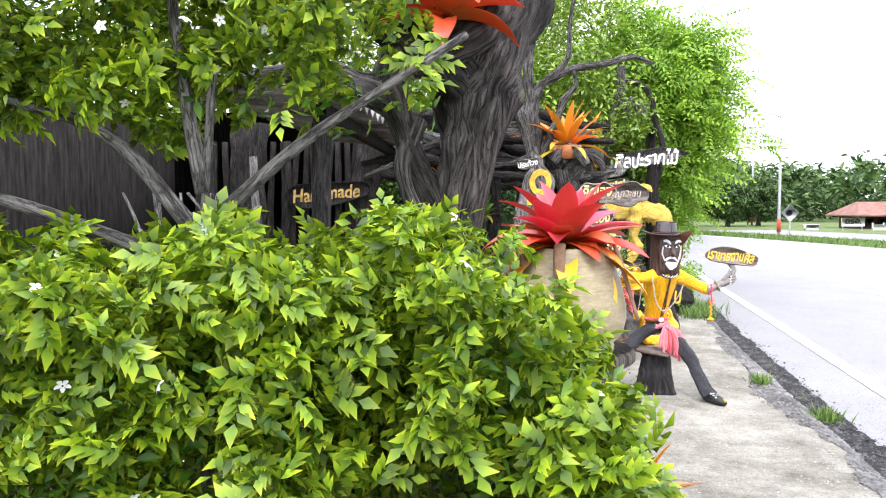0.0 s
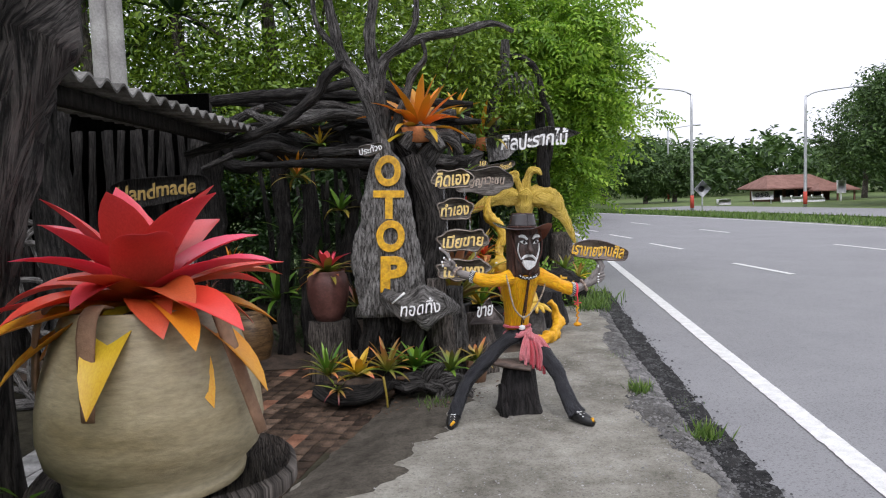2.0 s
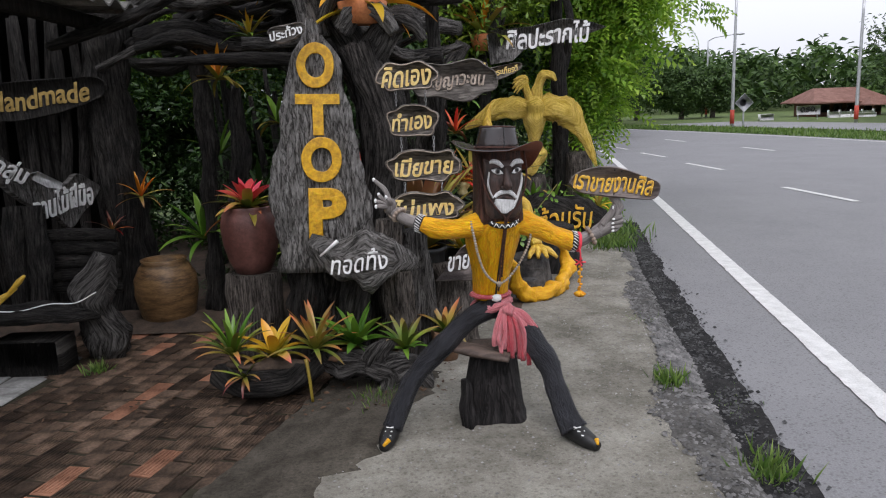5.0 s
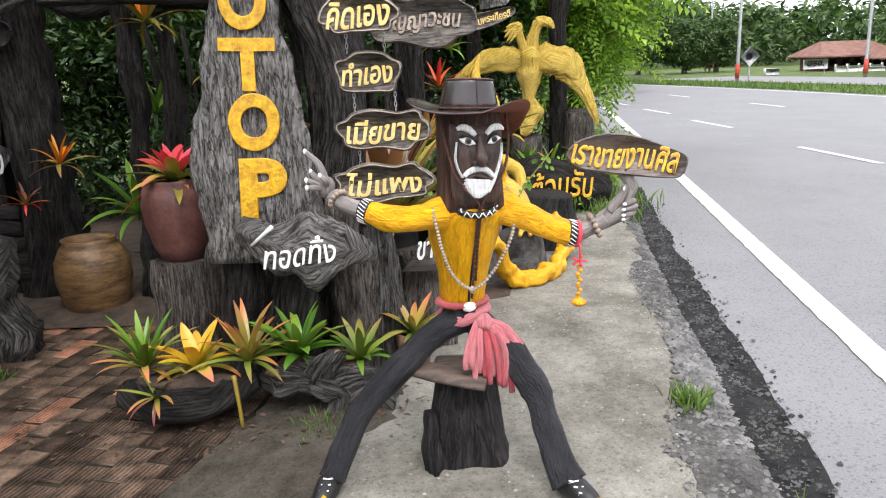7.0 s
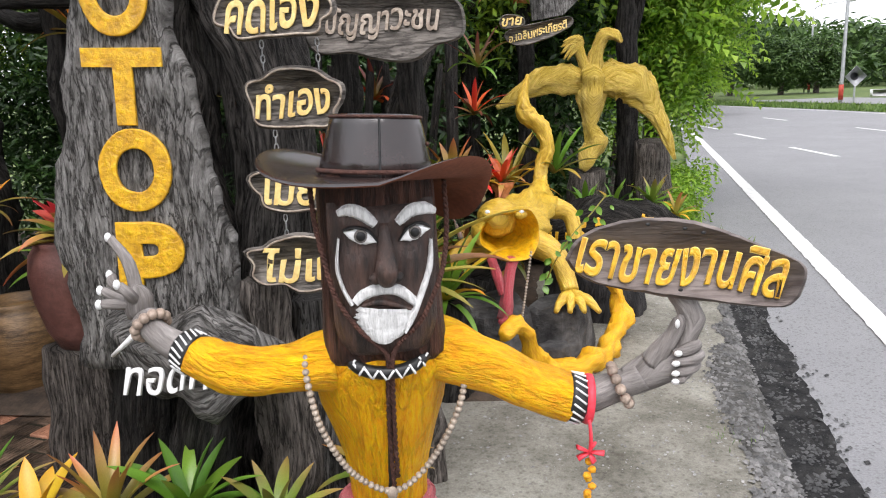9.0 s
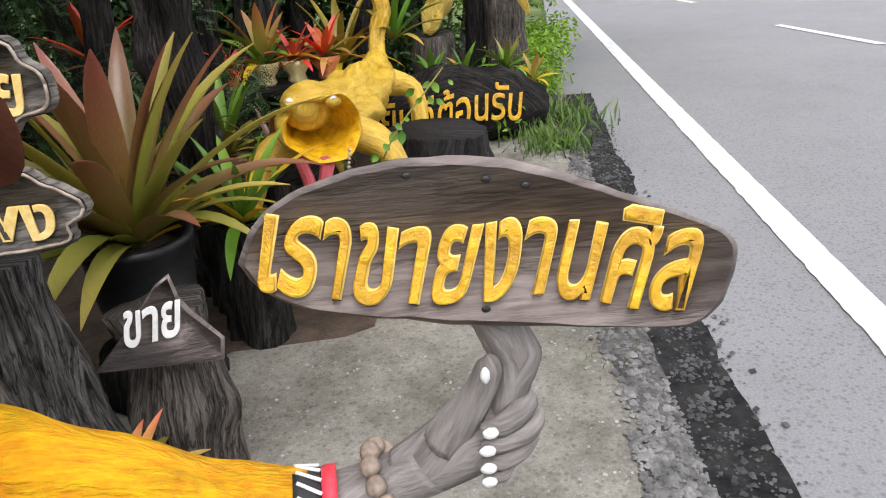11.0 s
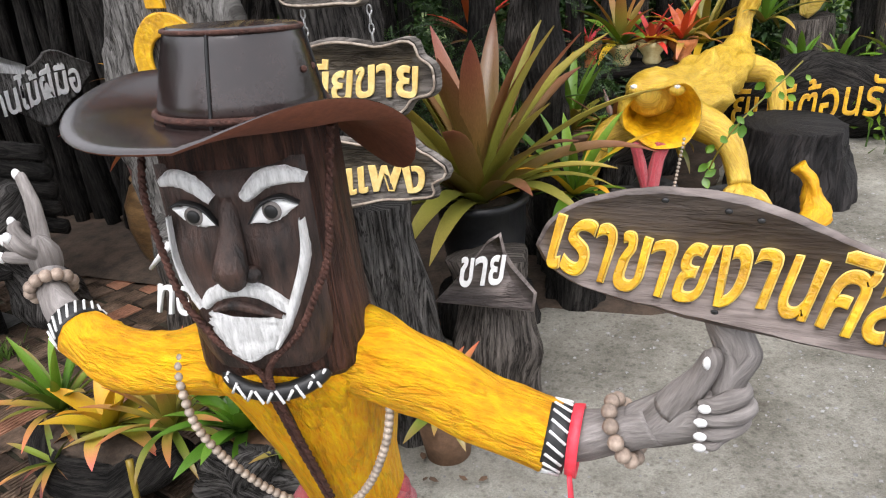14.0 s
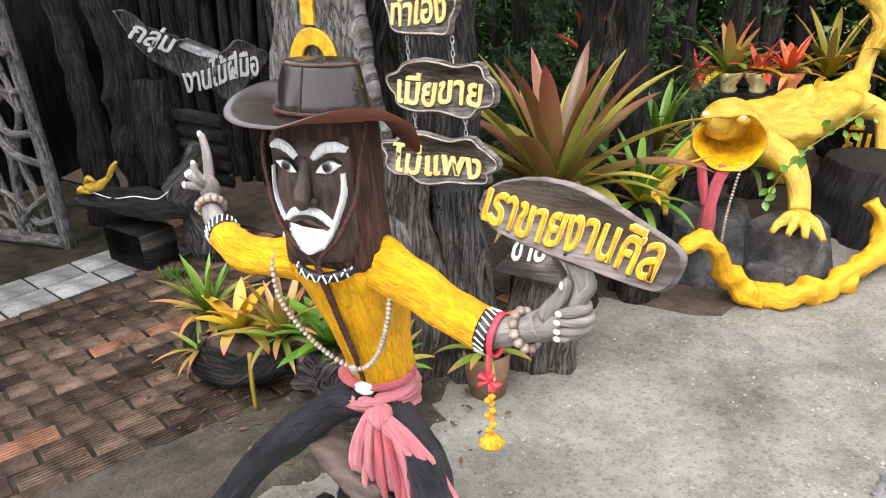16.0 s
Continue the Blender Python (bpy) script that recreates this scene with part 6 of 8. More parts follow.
for c, size, turn, seed, lab in (((2.13, 9.5, -0.03), (0.42, 0.5, 0.4), 10, 1, "dark squared stone under the lizard"), ((2.5, 9.62, -0.03), (0.36, 0.42, 0.36), -20, 4, "dark split stone beside the larger one"), ((2.46, 9.36, -0.03), (0.2, 0.16, 0.19), 25, 7, "small dark broken stone in front"), ((1.9, 9.62, -0.03), (0.22, 0.3, 0.36), 5, 9, "dark narrow stone behind the others")):
    solid("rock", hewn(c, size, turn, seed), mRock, lab, "rock", "stones under the lizard", smooth=False)
s = Shape()
s.tube([(2.78, 10.55, -0.05), (2.78, 10.55, 0.15), (2.77, 10.55, 0.3), (2.78, 10.55, 0.44)], [0.36, 0.33, 0.31, 0.29], 36, 0.2, 0.06, 0, 8, 11, freq=4, knurl=0.12)
solid("stump", s, mBlackStump, "broad dark grey cut stump behind the lizard", "stump", "stumps at the back")
liz = Shape()
liz.tube([(2.17, 9.6, 0.78), (2.21, 9.85, 0.73), (2.28, 10.4, 0.67), (2.35, 11.0, 0.63), (2.4, 11.5, 0.64), (2.43, 11.8, 0.7), (2.44, 11.93, 0.85), (2.5, 11.95, 1.03), (2.44, 11.95, 1.2), (2.32, 11.95, 1.32), (2.29, 11.95, 1.44), (2.33, 11.95, 1.66)], [0.1, 0.13, 0.16, 0.145, 0.11, 0.075, 0.06, 0.065, 0.07, 0.075, 0.055, 0.01], 20, 0.35, 0.12, 0, 8, 1, freq=4)
# jaws, wide open: a shell-like upper jaw with bulging eyes, and a lower lip that juts out
face = look((2.17, 9.5, 0.77), (2.34, 9.06, 0.79))
rows = []
for d, k in ((0.12, 0.75), (0.02, 0.95), (-0.1, 1.08), (-0.17, 1.1), (-0.19, 1.03), (-0.17, 0.93), (-0.06, 0.8), (0.05, 0.6), (0.12, 0.01)):
    row = []
    for q in range(40):
        a = 2 * math.pi * q / 40
        c, sn = math.cos(a), math.sin(a)
        rx = 0.165 * (1 + 0.1 * max(0, -c) * max(0, sn) - 0.12 * math.exp(-((a - 0.75) / 0.3) ** 2))      # a notch under the near eye
        ry = 0.13 * (1 + 0.22 * math.exp(-((a - 2.2) / 0.55) ** 2)) if sn > 0 else 0.115 * (1 - 0.12 * abs(c))
        lip = (0.1 * max(0.0, -sn) ** 1.5 + 0.05 * math.exp(-((a - 2.1) / 0.5) ** 2) - 0.05 * math.exp(-((a - 0.75) / 0.35) ** 2)) * (k > 0.78)
        row.append(face @ Vector((c * rx * k, sn * ry * k + 0.006 * math.sin(7 * a), d - lip + 0.04 * c * c * (k > 0.8))))
    rows.append(row)
liz.grid(rows[:5], [[(q * 0.03, 0.1 * i) for q in range(40)] for i in range(5)], True, 0)
liz.grid(rows[4:], [[(q * 0.03, 0.1 * i) for q in range(40)] for i in range(5)], True, 1)
liz.tube([(2.17, 9.75, 0.78), (2.16, 9.58, 0.84), (2.16, 9.42, 0.875), (2.17, 9.34, 0.86)], [0.11, 0.12, 0.1, 0.05], 18, 0.15, 0.05, 0, 6, 3, freq=7)
for sx in (-1, 1):
    liz.ball((2.2 + sx * 0.085, 9.36, 0.9), (0.04, 0.05, 0.032), 12, 8, 0, 0.1, 2)
    liz.ball((2.2 + sx * 0.09, 9.325, 0.915), (0.016, 0.012, 0.012), 8, 6, 3)
    liz.tube([(2.2 + sx * 0.1, 9.7, 0.7), (2.2 + sx * 0.28, 9.62, 0.6), (2.2 + sx * 0.34, 9.55, 0.48), (2.2 + sx * 0.36, 9.5, 0.42)], [0.09, 0.07, 0.055, 0.05], 12, 0.2, 0.05, 0, 5, 4, freq=8)
    for k in range(4):
        d = (k - 1.5) * 0.05
        liz.tube([(2.2 + sx * 0.36, 9.5, 0.41), (2.2 + sx * (0.38 + d * sx), 9.42, 0.39), (2.2 + sx * (0.39 + d * 1.6 * sx), 9.35, 0.345)], [0.036, 0.027, 0.013], 10, 0.35, 0.15, 0, 5, k, freq=24)
    liz.tube([(2.4 + sx * 0.06, 11.4, 0.6), (2.4 + sx * 0.26, 11.4, 0.52), (2.4 + sx * 0.3, 11.3, 0.25), (2.4 + sx * 0.31, 11.2, 0.02)], [0.1, 0.07, 0.05, 0.04], 12, 0.2, 0.05, 0, 5, 6, freq=8)
solid("lizard_sculpture", liz, [mLizard, mGold, mBlack, mWhite], "golden painted wooden lizard with wide open jaws", "sculpture")
cloth = thing("red_cloth", (2.2, 9.2, 0.4), "twisted red cloth hanging from the lizard's jaws", "cloth")
part("strip", Shape().tube([(2.24, 9.26, 0.68), (2.22, 9.2, 0.58), (2.21, 9.17, 0.46), (2.2, 9.18, 0.36)], [0.03, 0.026, 0.03, 0.038], 12, 0.3, 0.35, 0, 5, 7, 0.6, (0, -1, 0), 12), mSashRed, cloth)
part("strip", Shape().tube([(2.13, 9.26, 0.68), (2.16, 9.2, 0.6), (2.19, 9.17, 0.5)], [0.024, 0.022, 0.02], 10, 0.3, 0.35, 0, 5, 8, 0.6, (0, -1, 0), 12), mSashRed, cloth)
part("knot", Shape().ball((2.2, 9.175, 0.345), (0.04, 0.032, 0.035), 12, 8, 0, 0.4, 3), mSashRed, cloth)
s = Shape()
s.tube([(2.2, 8.84, 0.38), (2.26, 8.93, 0.41), (2.31, 9.02, 0.34), (2.34, 9.12, 0.18), (2.42, 9.2, 0.07), (2.5, 9.24, 0.06), (2.6, 9.24, 0.05), (2.68, 9.34, 0.07), (2.74, 9.45, 0.06), (2.82, 9.68, 0.08), (2.9, 9.94, 0.12), (2.88, 10.0, 0.26), (2.81, 10.0, 0.36)], [0.02, 0.045, 0.045, 0.042, 0.055, 0.06, 0.05, 0.058, 0.05, 0.058, 0.055, 0.048, 0.035], 18, 0.8, 0.22, 0, 8, 3, freq=9)
solid("painted_root", s, mOrange, "crooked orange-yellow painted root lying by the rock", "root")
sprig = thing("leafy_sprig", (2.5, 9.5, 0.5), "thin trailing vine with small green leaves over the lizard", "vine")
vine = [Vector(q) for q in ((2.42, 9.42, 0.5), (2.47, 9.4, 0.62), (2.56, 9.45, 0.75), (2.68, 9.6, 0.85), (2.78, 9.8, 0.92))]
part("stem", Shape().tube(vine, [0.004] * 5, 5, 0, 0, 0, 4), lOlive, sprig)
rnd_v = random.Random(12)
for k in range(18):
    p = vine[k % 4].lerp(vine[k % 4 + 1], rnd_v.random()) + Vector((rnd_v.uniform(-0.05, 0.05), rnd_v.uniform(-0.05, 0.03), rnd_v.uniform(-0.05, 0.05)))
    d = Vector((rnd_v.uniform(-1, 1), rnd_v.uniform(-0.6, 0.2), rnd_v.uniform(-1, 0.3))).normalized()
    w = d.cross(Vector((0.2, -1, 0.4))).normalized()
    l = rnd_v.uniform(0.035, 0.065)
    sl = Shape()
    rows = [[p + d * l * t - w * l * g, p + d * l * t + Vector((0, 0.004, 0.0)), p + d * l * t + w * l * g] for t, g in ((0, 0.02), (0.3, 0.28), (0.6, 0.3), (0.85, 0.16), (1, 0.01))]
    sl.grid(rows, [[(j * 0.5, i * 0.25) for j in range(3)] for i in range(5)])
    part("leaf", sl, lGreen, sprig)
gb = thing("bead_strand", (2.3, 9.15, 0.3), "string of pale beads hanging from the lizard's jaw", "necklace")
for k in range(26):
    t = k / 25
    ob = new("bead", bead)
    ob.parent, ob.location = gb, Vector((2.34 - 0.06 * t, 9.2 - 0.05 * math.sin(3 * t), 0.72 - 0.4 * t)) - gb.location

# ---- bird of pale golden wood ----
bird = Shape()
bird.tube([(3.0, 12.5, 1.82), (3.0, 12.5, 1.7), (3.0, 12.5, 1.55), (2.98, 12.5, 1.38), (2.98, 12.5, 1.25), (3.03, 12.5, 1.1), (2.98, 12.48, 0.98), (2.9, 12.45, 0.84)], [0.07, 0.13, 0.13, 0.08, 0.055, 0.1, 0.085, 0.03], 24, 0.5, 0.25, 0, 8, 1, 0.75, (0, -1, 0), 6, 0.22)
for pts, rad in (([(2.96, 12.5, 1.66), (2.76, 12.5, 1.7), (2.56, 12.48, 1.68), (2.4, 12.46, 1.61), (2.24, 12.42, 1.53), (2.1, 12.4, 1.45)], [0.13, 0.14, 0.12, 0.1, 0.06, 0.02]), ([(3.04, 12.5, 1.66), (3.22, 12.5, 1.68), (3.38, 12.48, 1.62), (3.5, 12.46, 1.5), (3.58, 12.43, 1.34), (3.66, 12.4, 1.14), (3.74, 12.38, 0.93)], [0.14, 0.16, 0.16, 0.11, 0.055, 0.05, 0.018])):
    bird.tube(pts, rad, 26, 0.45, 0.22, 0, 9, len(pts), 0.32, (0, -1, 0), 5, 0.3)
for k in range(9):                                  # the shaggy head
    a = 0.7 * k
    bird.tube([(2.86, 12.48, 1.98), (2.84 + 0.05 * math.cos(a), 12.46, 2.02 + 0.04 * math.sin(a)), (2.75 + 0.05 * math.cos(a), 12.44, 1.95 + 0.09 * math.sin(a))], [0.035, 0.03, 0.008], 8, 0.2, 0.1, 0, 4, k)
bird.tube([(2.95, 12.5, 1.72), (2.9, 12.49, 1.86), (2.86, 12.48, 1.98)], [0.06, 0.05, 0.05], 14, 0.2, 0.1, 0, 5, 4)
bird.tube([(3.0, 12.5, 1.74), (3.02, 12.49, 1.88), (3.05, 12.48, 2.0), (3.1, 12.46, 2.07), (3.19, 12.44, 2.06), (3.25, 12.43, 2.0)], [0.07, 0.062, 0.058, 0.06, 0.045, 0.014], 16, 0.25, 0.15, 0, 6, 5, freq=8)
bird.v = [Vector(p) + Vector((-0.065, 0.05, -0.085)) for p in bird.v]
solid("bird_sculpture", bird, mBird, "pale golden root carved like a two-headed bird with drooping wings", "sculpture")
solid("stump", Shape().tube([(2.88, 12.65, -0.05), (2.88, 12.63, 0.4), (2.86, 12.6, 0.74)], [0.25, 0.2, 0.17], 20, 0.2, 0.15, 0, 6, 12), mStump, "grey stump carrying the bird sculpture", "stump", "stumps at the back")
solid("stump", Shape().tube([(3.55, 12.75, -0.05), (3.52, 12.75, 0.5), (3.5, 12.7, 1.0)], [0.2, 0.17, 0.16], 20, 0.2, 0.15, 0, 6, 13), mStump, "split grey stump behind the welcome log", "stump", "stumps at the back")
for pts, r0, r1, lab in (([(3.32, 12.9, -0.05), (3.3, 12.9, 1.0), (3.28, 12.9, 2.0), (3.26, 12.95, 3.0)], 0.12, 0.07, "dark slender trunk at the road's edge"), ([(2.3, 12.85, -0.05), (2.32, 12.85, 1.2), (2.28, 12.8, 2.35)], 0.1, 0.07, "dark post carrying an orange plant"), ([(1.8, 13.0, -0.05), (1.75, 13.0, 1.5), (1.8, 13.0, 2.9)], 0.1, 0.07, "dark post of the arbour")):
    solid("post", Shape().tube(pts, [r0 + (r1 - r0) * k / (len(pts) - 1) for k in range(len(pts))], 14, 0.3, 0.15, 0, 6, r0 * 50), mCharred, lab, "post", "arbour posts")
# twisted vine hung high
vine = thing("hanging_root", (2.75, 11.9, 2.6), "twisted hanging root with frayed grey bark", "root")
limb([(2.45, 11.9, 2.4), (2.5, 11.9, 2.9), (2.62, 11.9, 3.3), (2.7, 11.9, 3.6), (2.72, 11.9, 4.0)], 0.1, 0.06, mDrift, 3, vine, "root")
limb([(2.72, 11.9, 3.75), (3.0, 11.9, 3.72), (3.2, 11.9, 3.5), (3.28, 11.9, 3.1), (3.38, 11.9, 2.8), (3.4, 11.95, 2.5), (3.35, 12.2, 1.9)], 0.045, 0.05, mCharred, 4, vine, "root")
s = Shape()
for k in range(6):
    x = 2.72 + 0.07 * k
    s.tube([(x, 11.88, 3.5 - 0.05 * abs(k - 2)), (x + 0.03, 11.86, 3.3), (x + 0.06, 11.85, 3.12 - 0.06 * (k % 3))], [0.05, 0.05, 0.008], 8, 0.3, 0.3, 0, 4, k, 0.5)
part("frayed_bark", s, mPale, vine)
vine.location.y += 0.85

sil = [(-0.73, -0.28), (-0.45, -0.26), (-0.3, -0.14), (0.1, -0.1), (0.42, -0.06), (0.72, 0.02), (0.45, 0.13), (0.2, 0.17), (-0.2, 0.12), (-0.5, 0.12), (-0.74, 0.08)]
hanging_sign("ศิลปะรากไม้", (3.08, 12.45, 2.46), 1.4, 0.42, 4, 0, "long grey driftwood board with white lettering", mPale, mWhite, False, outline=sil, tw=0.72, th=0.62, lean=-4, group="boards at the back", depth=0.05)
hanging_sign("อ.เฉลิมพระเกียรติ", (2.42, 12.1, 2.02), 0.6, 0.16, 3, 0.5, "small dark board with fine yellow lettering", ink=mCream, border=False, lean=-12, tw=0.85, th=0.5, group="boards at the back")
hanging_sign("ขาย", (2.2, 12.0, 2.1), 0.22, 0.12, 3, 1.5, "tiny orange-edged board with lettering", ink=mCream, border=False, group="boards at the back")
hanging_sign("กาแฟ", (1.3, 11.2, 1.55), 0.18, 0.18, 3, 1.5, "tiny dark tag with yellow lettering", ink=mCream, border=False, th=0.4, group="boards at the back")

# welcome log
log = thing("welcome_log", (3.25, 11.9, 0), "dark gnarled log with yellow Thai welcome lettering", "sign")
s = Shape()
s.tube([(2.2, 11.98, 0.24), (2.55, 11.95, 0.24), (3.0, 11.95, 0.27), (3.4, 11.95, 0.25), (3.68, 11.98, 0.2)], [0.18, 0.26, 0.3, 0.24, 0.15], 22, 0.25, 0.1, 0, 7, 4, 0.95, (0, -1, 0), 4)
part("log", s, mCharred, log)
part("lettering", lettering("ยินดีต้อนรับ", 1.06, 0.3, 0.02, pose(2.94, 11.67, 0.31, -8, -4, 0), 0.006), mGold, log, "yellow Thai lettering")
for i, (x, y, z, n, l, ms, lab) in enumerate(((2.83, 12.05, 0.45, 13, 0.3, [lGreen, lGreen], "green bromeliad on the welcome log"), (3.08, 12.05, 0.45, 13, 0.28, [lGreen, lOlive], "yellow-green bromeliad on the welcome log"), (3.42, 12.1, 0.49, 12, 0.3, [lMixed, lGreen], "pale bromeliad beside the split stump"), (3.62, 12.05, 0.38, 12, 0.25, [lPink, lYellow], "orange bromeliad at the log's end"), (2.14, 12.25, 0.62, 16, 0.62, [lOlive, lYellow], "tall olive strap-leaved plant behind the lizard"), (2.56, 12.1, 0.78, 12, 0.5, [lGreen, lOlive], "green strap-leaved plant by the bird"))):
    bromeliad("bromeliad", (x, y, z), n, l, 0.15 if i < 4 else 0.1, ms, lab, "bromeliads at the back", (10, 78), 50 + i)

# driftwood bench with small pots
bench = thing("driftwood_bench", (1.6, 10.7, -0.03), "dark driftwood log bench carrying small pots", "bench")
part("top", Shape().tube([(1.0, 10.8, 0.64), (1.5, 10.82, 0.67), (2.0, 10.9, 0.67), (2.3, 10.98, 0.62)], [0.1, 0.14, 0.13, 0.08], 18, 0.35, 0.2, 0, 7, 3, 0.55, (0, 0, 1), 6), mCharred, bench)
for x, y in ((1.15, 10.8), (1.55, 10.83), (1.95, 10.89)):
    part("leg", Shape().tube([(x, y, -0.05), (x + 0.03, y, 0.3), (x, y, 0.62)], [0.13, 0.09, 0.11], 14, 0.4, 0.2, 0, 5, x, freq=6), mCharred, bench)
for i, (x, y, ms, n, l, mt) in enumerate(((1.56, 10.8, [lRose, lRed], 12, 0.22, mTerracotta), (1.77, 10.84, [lPink, lGreen, lYellow], 18, 0.4, mCreamPot), (1.95, 10.88, [lRose, lRed], 13, 0.26, mCreamPot), (2.13, 10.93, [lRed, lPink], 16, 0.3, mTerracotta))):
    pot_thing("small_pot", (x, y, 0.73), [(0.05, 0.0), (0.06, 0.02), (0.05, 0.05), (0.085, 0.1), (0.095, 0.14), (0.085, 0.14), (0.08, 0.12)], mt, "small cream footed pot on the driftwood bench" if mt is mCreamPot else "small terracotta pot on the driftwood bench", soil_z=0.12, soil_r=0.08, group="small pots on the bench")
    bromeliad("bromeliad", (x, y, 0.85), n, l, 0.15, ms, "red-hearted small bromeliad in a bench pot", "bench bromeliads", (5, 78), 60 + i)
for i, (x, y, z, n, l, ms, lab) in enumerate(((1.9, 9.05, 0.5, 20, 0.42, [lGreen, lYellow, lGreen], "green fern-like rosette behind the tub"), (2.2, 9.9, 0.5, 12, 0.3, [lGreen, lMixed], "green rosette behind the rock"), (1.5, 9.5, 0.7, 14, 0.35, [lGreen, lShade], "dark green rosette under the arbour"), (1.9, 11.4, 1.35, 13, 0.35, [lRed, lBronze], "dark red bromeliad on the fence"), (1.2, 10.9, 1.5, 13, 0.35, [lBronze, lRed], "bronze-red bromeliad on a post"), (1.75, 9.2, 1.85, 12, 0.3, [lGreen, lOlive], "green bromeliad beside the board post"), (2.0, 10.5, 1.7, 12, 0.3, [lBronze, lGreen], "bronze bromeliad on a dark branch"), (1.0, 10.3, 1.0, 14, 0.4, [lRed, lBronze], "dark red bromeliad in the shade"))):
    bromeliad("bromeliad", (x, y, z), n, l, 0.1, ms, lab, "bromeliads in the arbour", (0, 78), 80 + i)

# dry leaves and bark bits round the planters
g_d = np.random.default_rng(9)
n_d = 300
dx, dy = g_d.uniform(-0.6, 1.95, n_d), 7.0 + np.abs(g_d.normal(0, 0.45, n_d))
dz = np.array([pav_z(float(x), float(y)) + 0.02 if x > brick_edge(float(y)) else -0.036 for x, y in zip(dx, dy)])
flake = ([(-.5, -.2, 0), (.1, -.28, .08), (.55, 0, .02), (.1, .26, .1), (-.45, .2, .03)], [(0, 1, 4), (1, 3, 4), (1, 2, 3)], [(0, 0)] * 5)
tagged(new("dry_leaves", scatter("dry_leaves", np.stack([dx, dy, dz], 1), np.tile([0, 0, 1.0], (n_d, 1)) + g_d.normal(0, 0.3, (n_d, 3)), g_d.uniform(0.012, 0.04, n_d), mDryLeaf, flake, g_d)), "brown dry leaves and bark bits strewn round the planters", "leaf litter", kind="stuff")


# ---- shed and its front ----
shed = thing("shed", (-2.0, 7.2, -0.1), "low dark driftwood shop shed with corrugated roof", "shed", kind="structure")
s = Shape()
rows = []
for i in range(5):
    t = i / 4
    row = []
    for j in range(0, 201):
        y = 4.6 + 3.9 * j / 200
        x = -0.36 + 0.05 * (y - 6) - 1.0 * t
        row.append(Vector((x, y, 2.37 + 0.06 * t + 0.026 * math.sin(y * 2 * math.pi / 0.2))))
    rows.append(row)
under_rows = [[p - Vector((0, 0, 0.016)) for p in r] for r in rows]
s.grid(rows, [[(p.x, p.y) for p in r] for r in rows])
s.grid(under_rows[::-1], [[(p.x, p.y) for p in r] for r in rows])
s.grid([rows[0], under_rows[0]], [[(p.x, p.y) for p in r] for r in rows[:2]])
part("roof", s, mRoof, shed, "grey corrugated fibre-cement sheet")
# beam and walls are painted near-black to stand for the shade indoors
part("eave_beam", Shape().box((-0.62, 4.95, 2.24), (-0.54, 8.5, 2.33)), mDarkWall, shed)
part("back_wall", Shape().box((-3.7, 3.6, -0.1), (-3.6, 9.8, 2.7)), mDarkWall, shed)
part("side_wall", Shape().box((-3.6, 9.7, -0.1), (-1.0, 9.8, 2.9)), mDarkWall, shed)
for x, y, r in ((-1.02, 9.52, 0.17), (-2.05, 8.35, 0.09), (-0.62, 5.2, 0.06), (-2.35, 8.9, 0.16)):
    part("post", Shape().tube([(x, y, -0.1), (x + 0.04, y, 0.9), (x - 0.03, y, 1.7), (x + 0.02, y, 2.6)], [r * 1.3, r, r * 0.9, r], 14, 0.35, 0.2, 0, 6, x * 3, freq=5), mCharred, shed)
# upright dark branches on the end wall
for k in range(22):
    x = -3.2 + 0.105 * k
    y = 9.5 + 0.08 * math.sin(k * 2.1)
    part("upright_branch", Shape().tube([(x, y, -0.08), (x + 0.05 * math.sin(k), y - 0.04, 0.8), (x - 0.05 * math.sin(k * 1.7), y, 1.6), (x + 0.03, y, 2.5)], [0.05, 0.042, 0.045, 0.035], 9, 0.3, 0.15, 0, 5, k, freq=7), mCharred, shed)
hanging_sign("Handmade", (-1.5, 9.3, 1.84), 1.05, 0.3, 3, 0.8, "dark plank sign with carved yellow writing in the shed", mCharred, mOchre, False, tw=0.8, th=0.55, lean=-6, group="boards in the shed")
KM = (-1.345, 8.9, 1.19)
ks = thing("wooden_sign", (KM[0], KM[1], KM[2] - 0.25), "curved grey driftwood board with white Thai lettering", "sign", "boards in the shed")
km = pose(*KM, 0, 0, 66.5)
klum = [(-0.5, 0.3), (-0.41, 0.29), (-0.3, 0.18), (-0.13, 0.1), (0.02, -0.01), (0.18, -0.04), (0.3, 0.03), (0.42, -0.04), (0.5, -0.1), (0.42, -0.21), (0.31, -0.29), (0.17, -0.4), (0.04, -0.29), (-0.1, -0.21), (-0.24, -0.12), (-0.4, 0.06)]
ring, _ = curve_through([Vector((x, z, 0)) for x, z in klum + klum[:1]], [0] * 17, 4)
part("board", Shape().slab([(p.x + 0.006 * noise.noise(p * 30), p.y + 0.008 * noise.noise(p * 26)) for p in ring[:-1]][::-1], 0.06, km, 0, 0.012), mPale, ks)
part("lettering", lettering("กลุ่ม", 0.27, 0.2, 0.012, km @ pose(-0.29, -0.03, 0.1, 0, 34, 0), 0.02), mWhite, ks, "white Thai lettering")
part("lettering", lettering("งานไม้ฝีมือ", 0.56, 0.2, 0.012, km @ pose(0.13, -0.03, -0.16, 0, -6, 0), 0.02), mWhite, ks, "white Thai lettering")
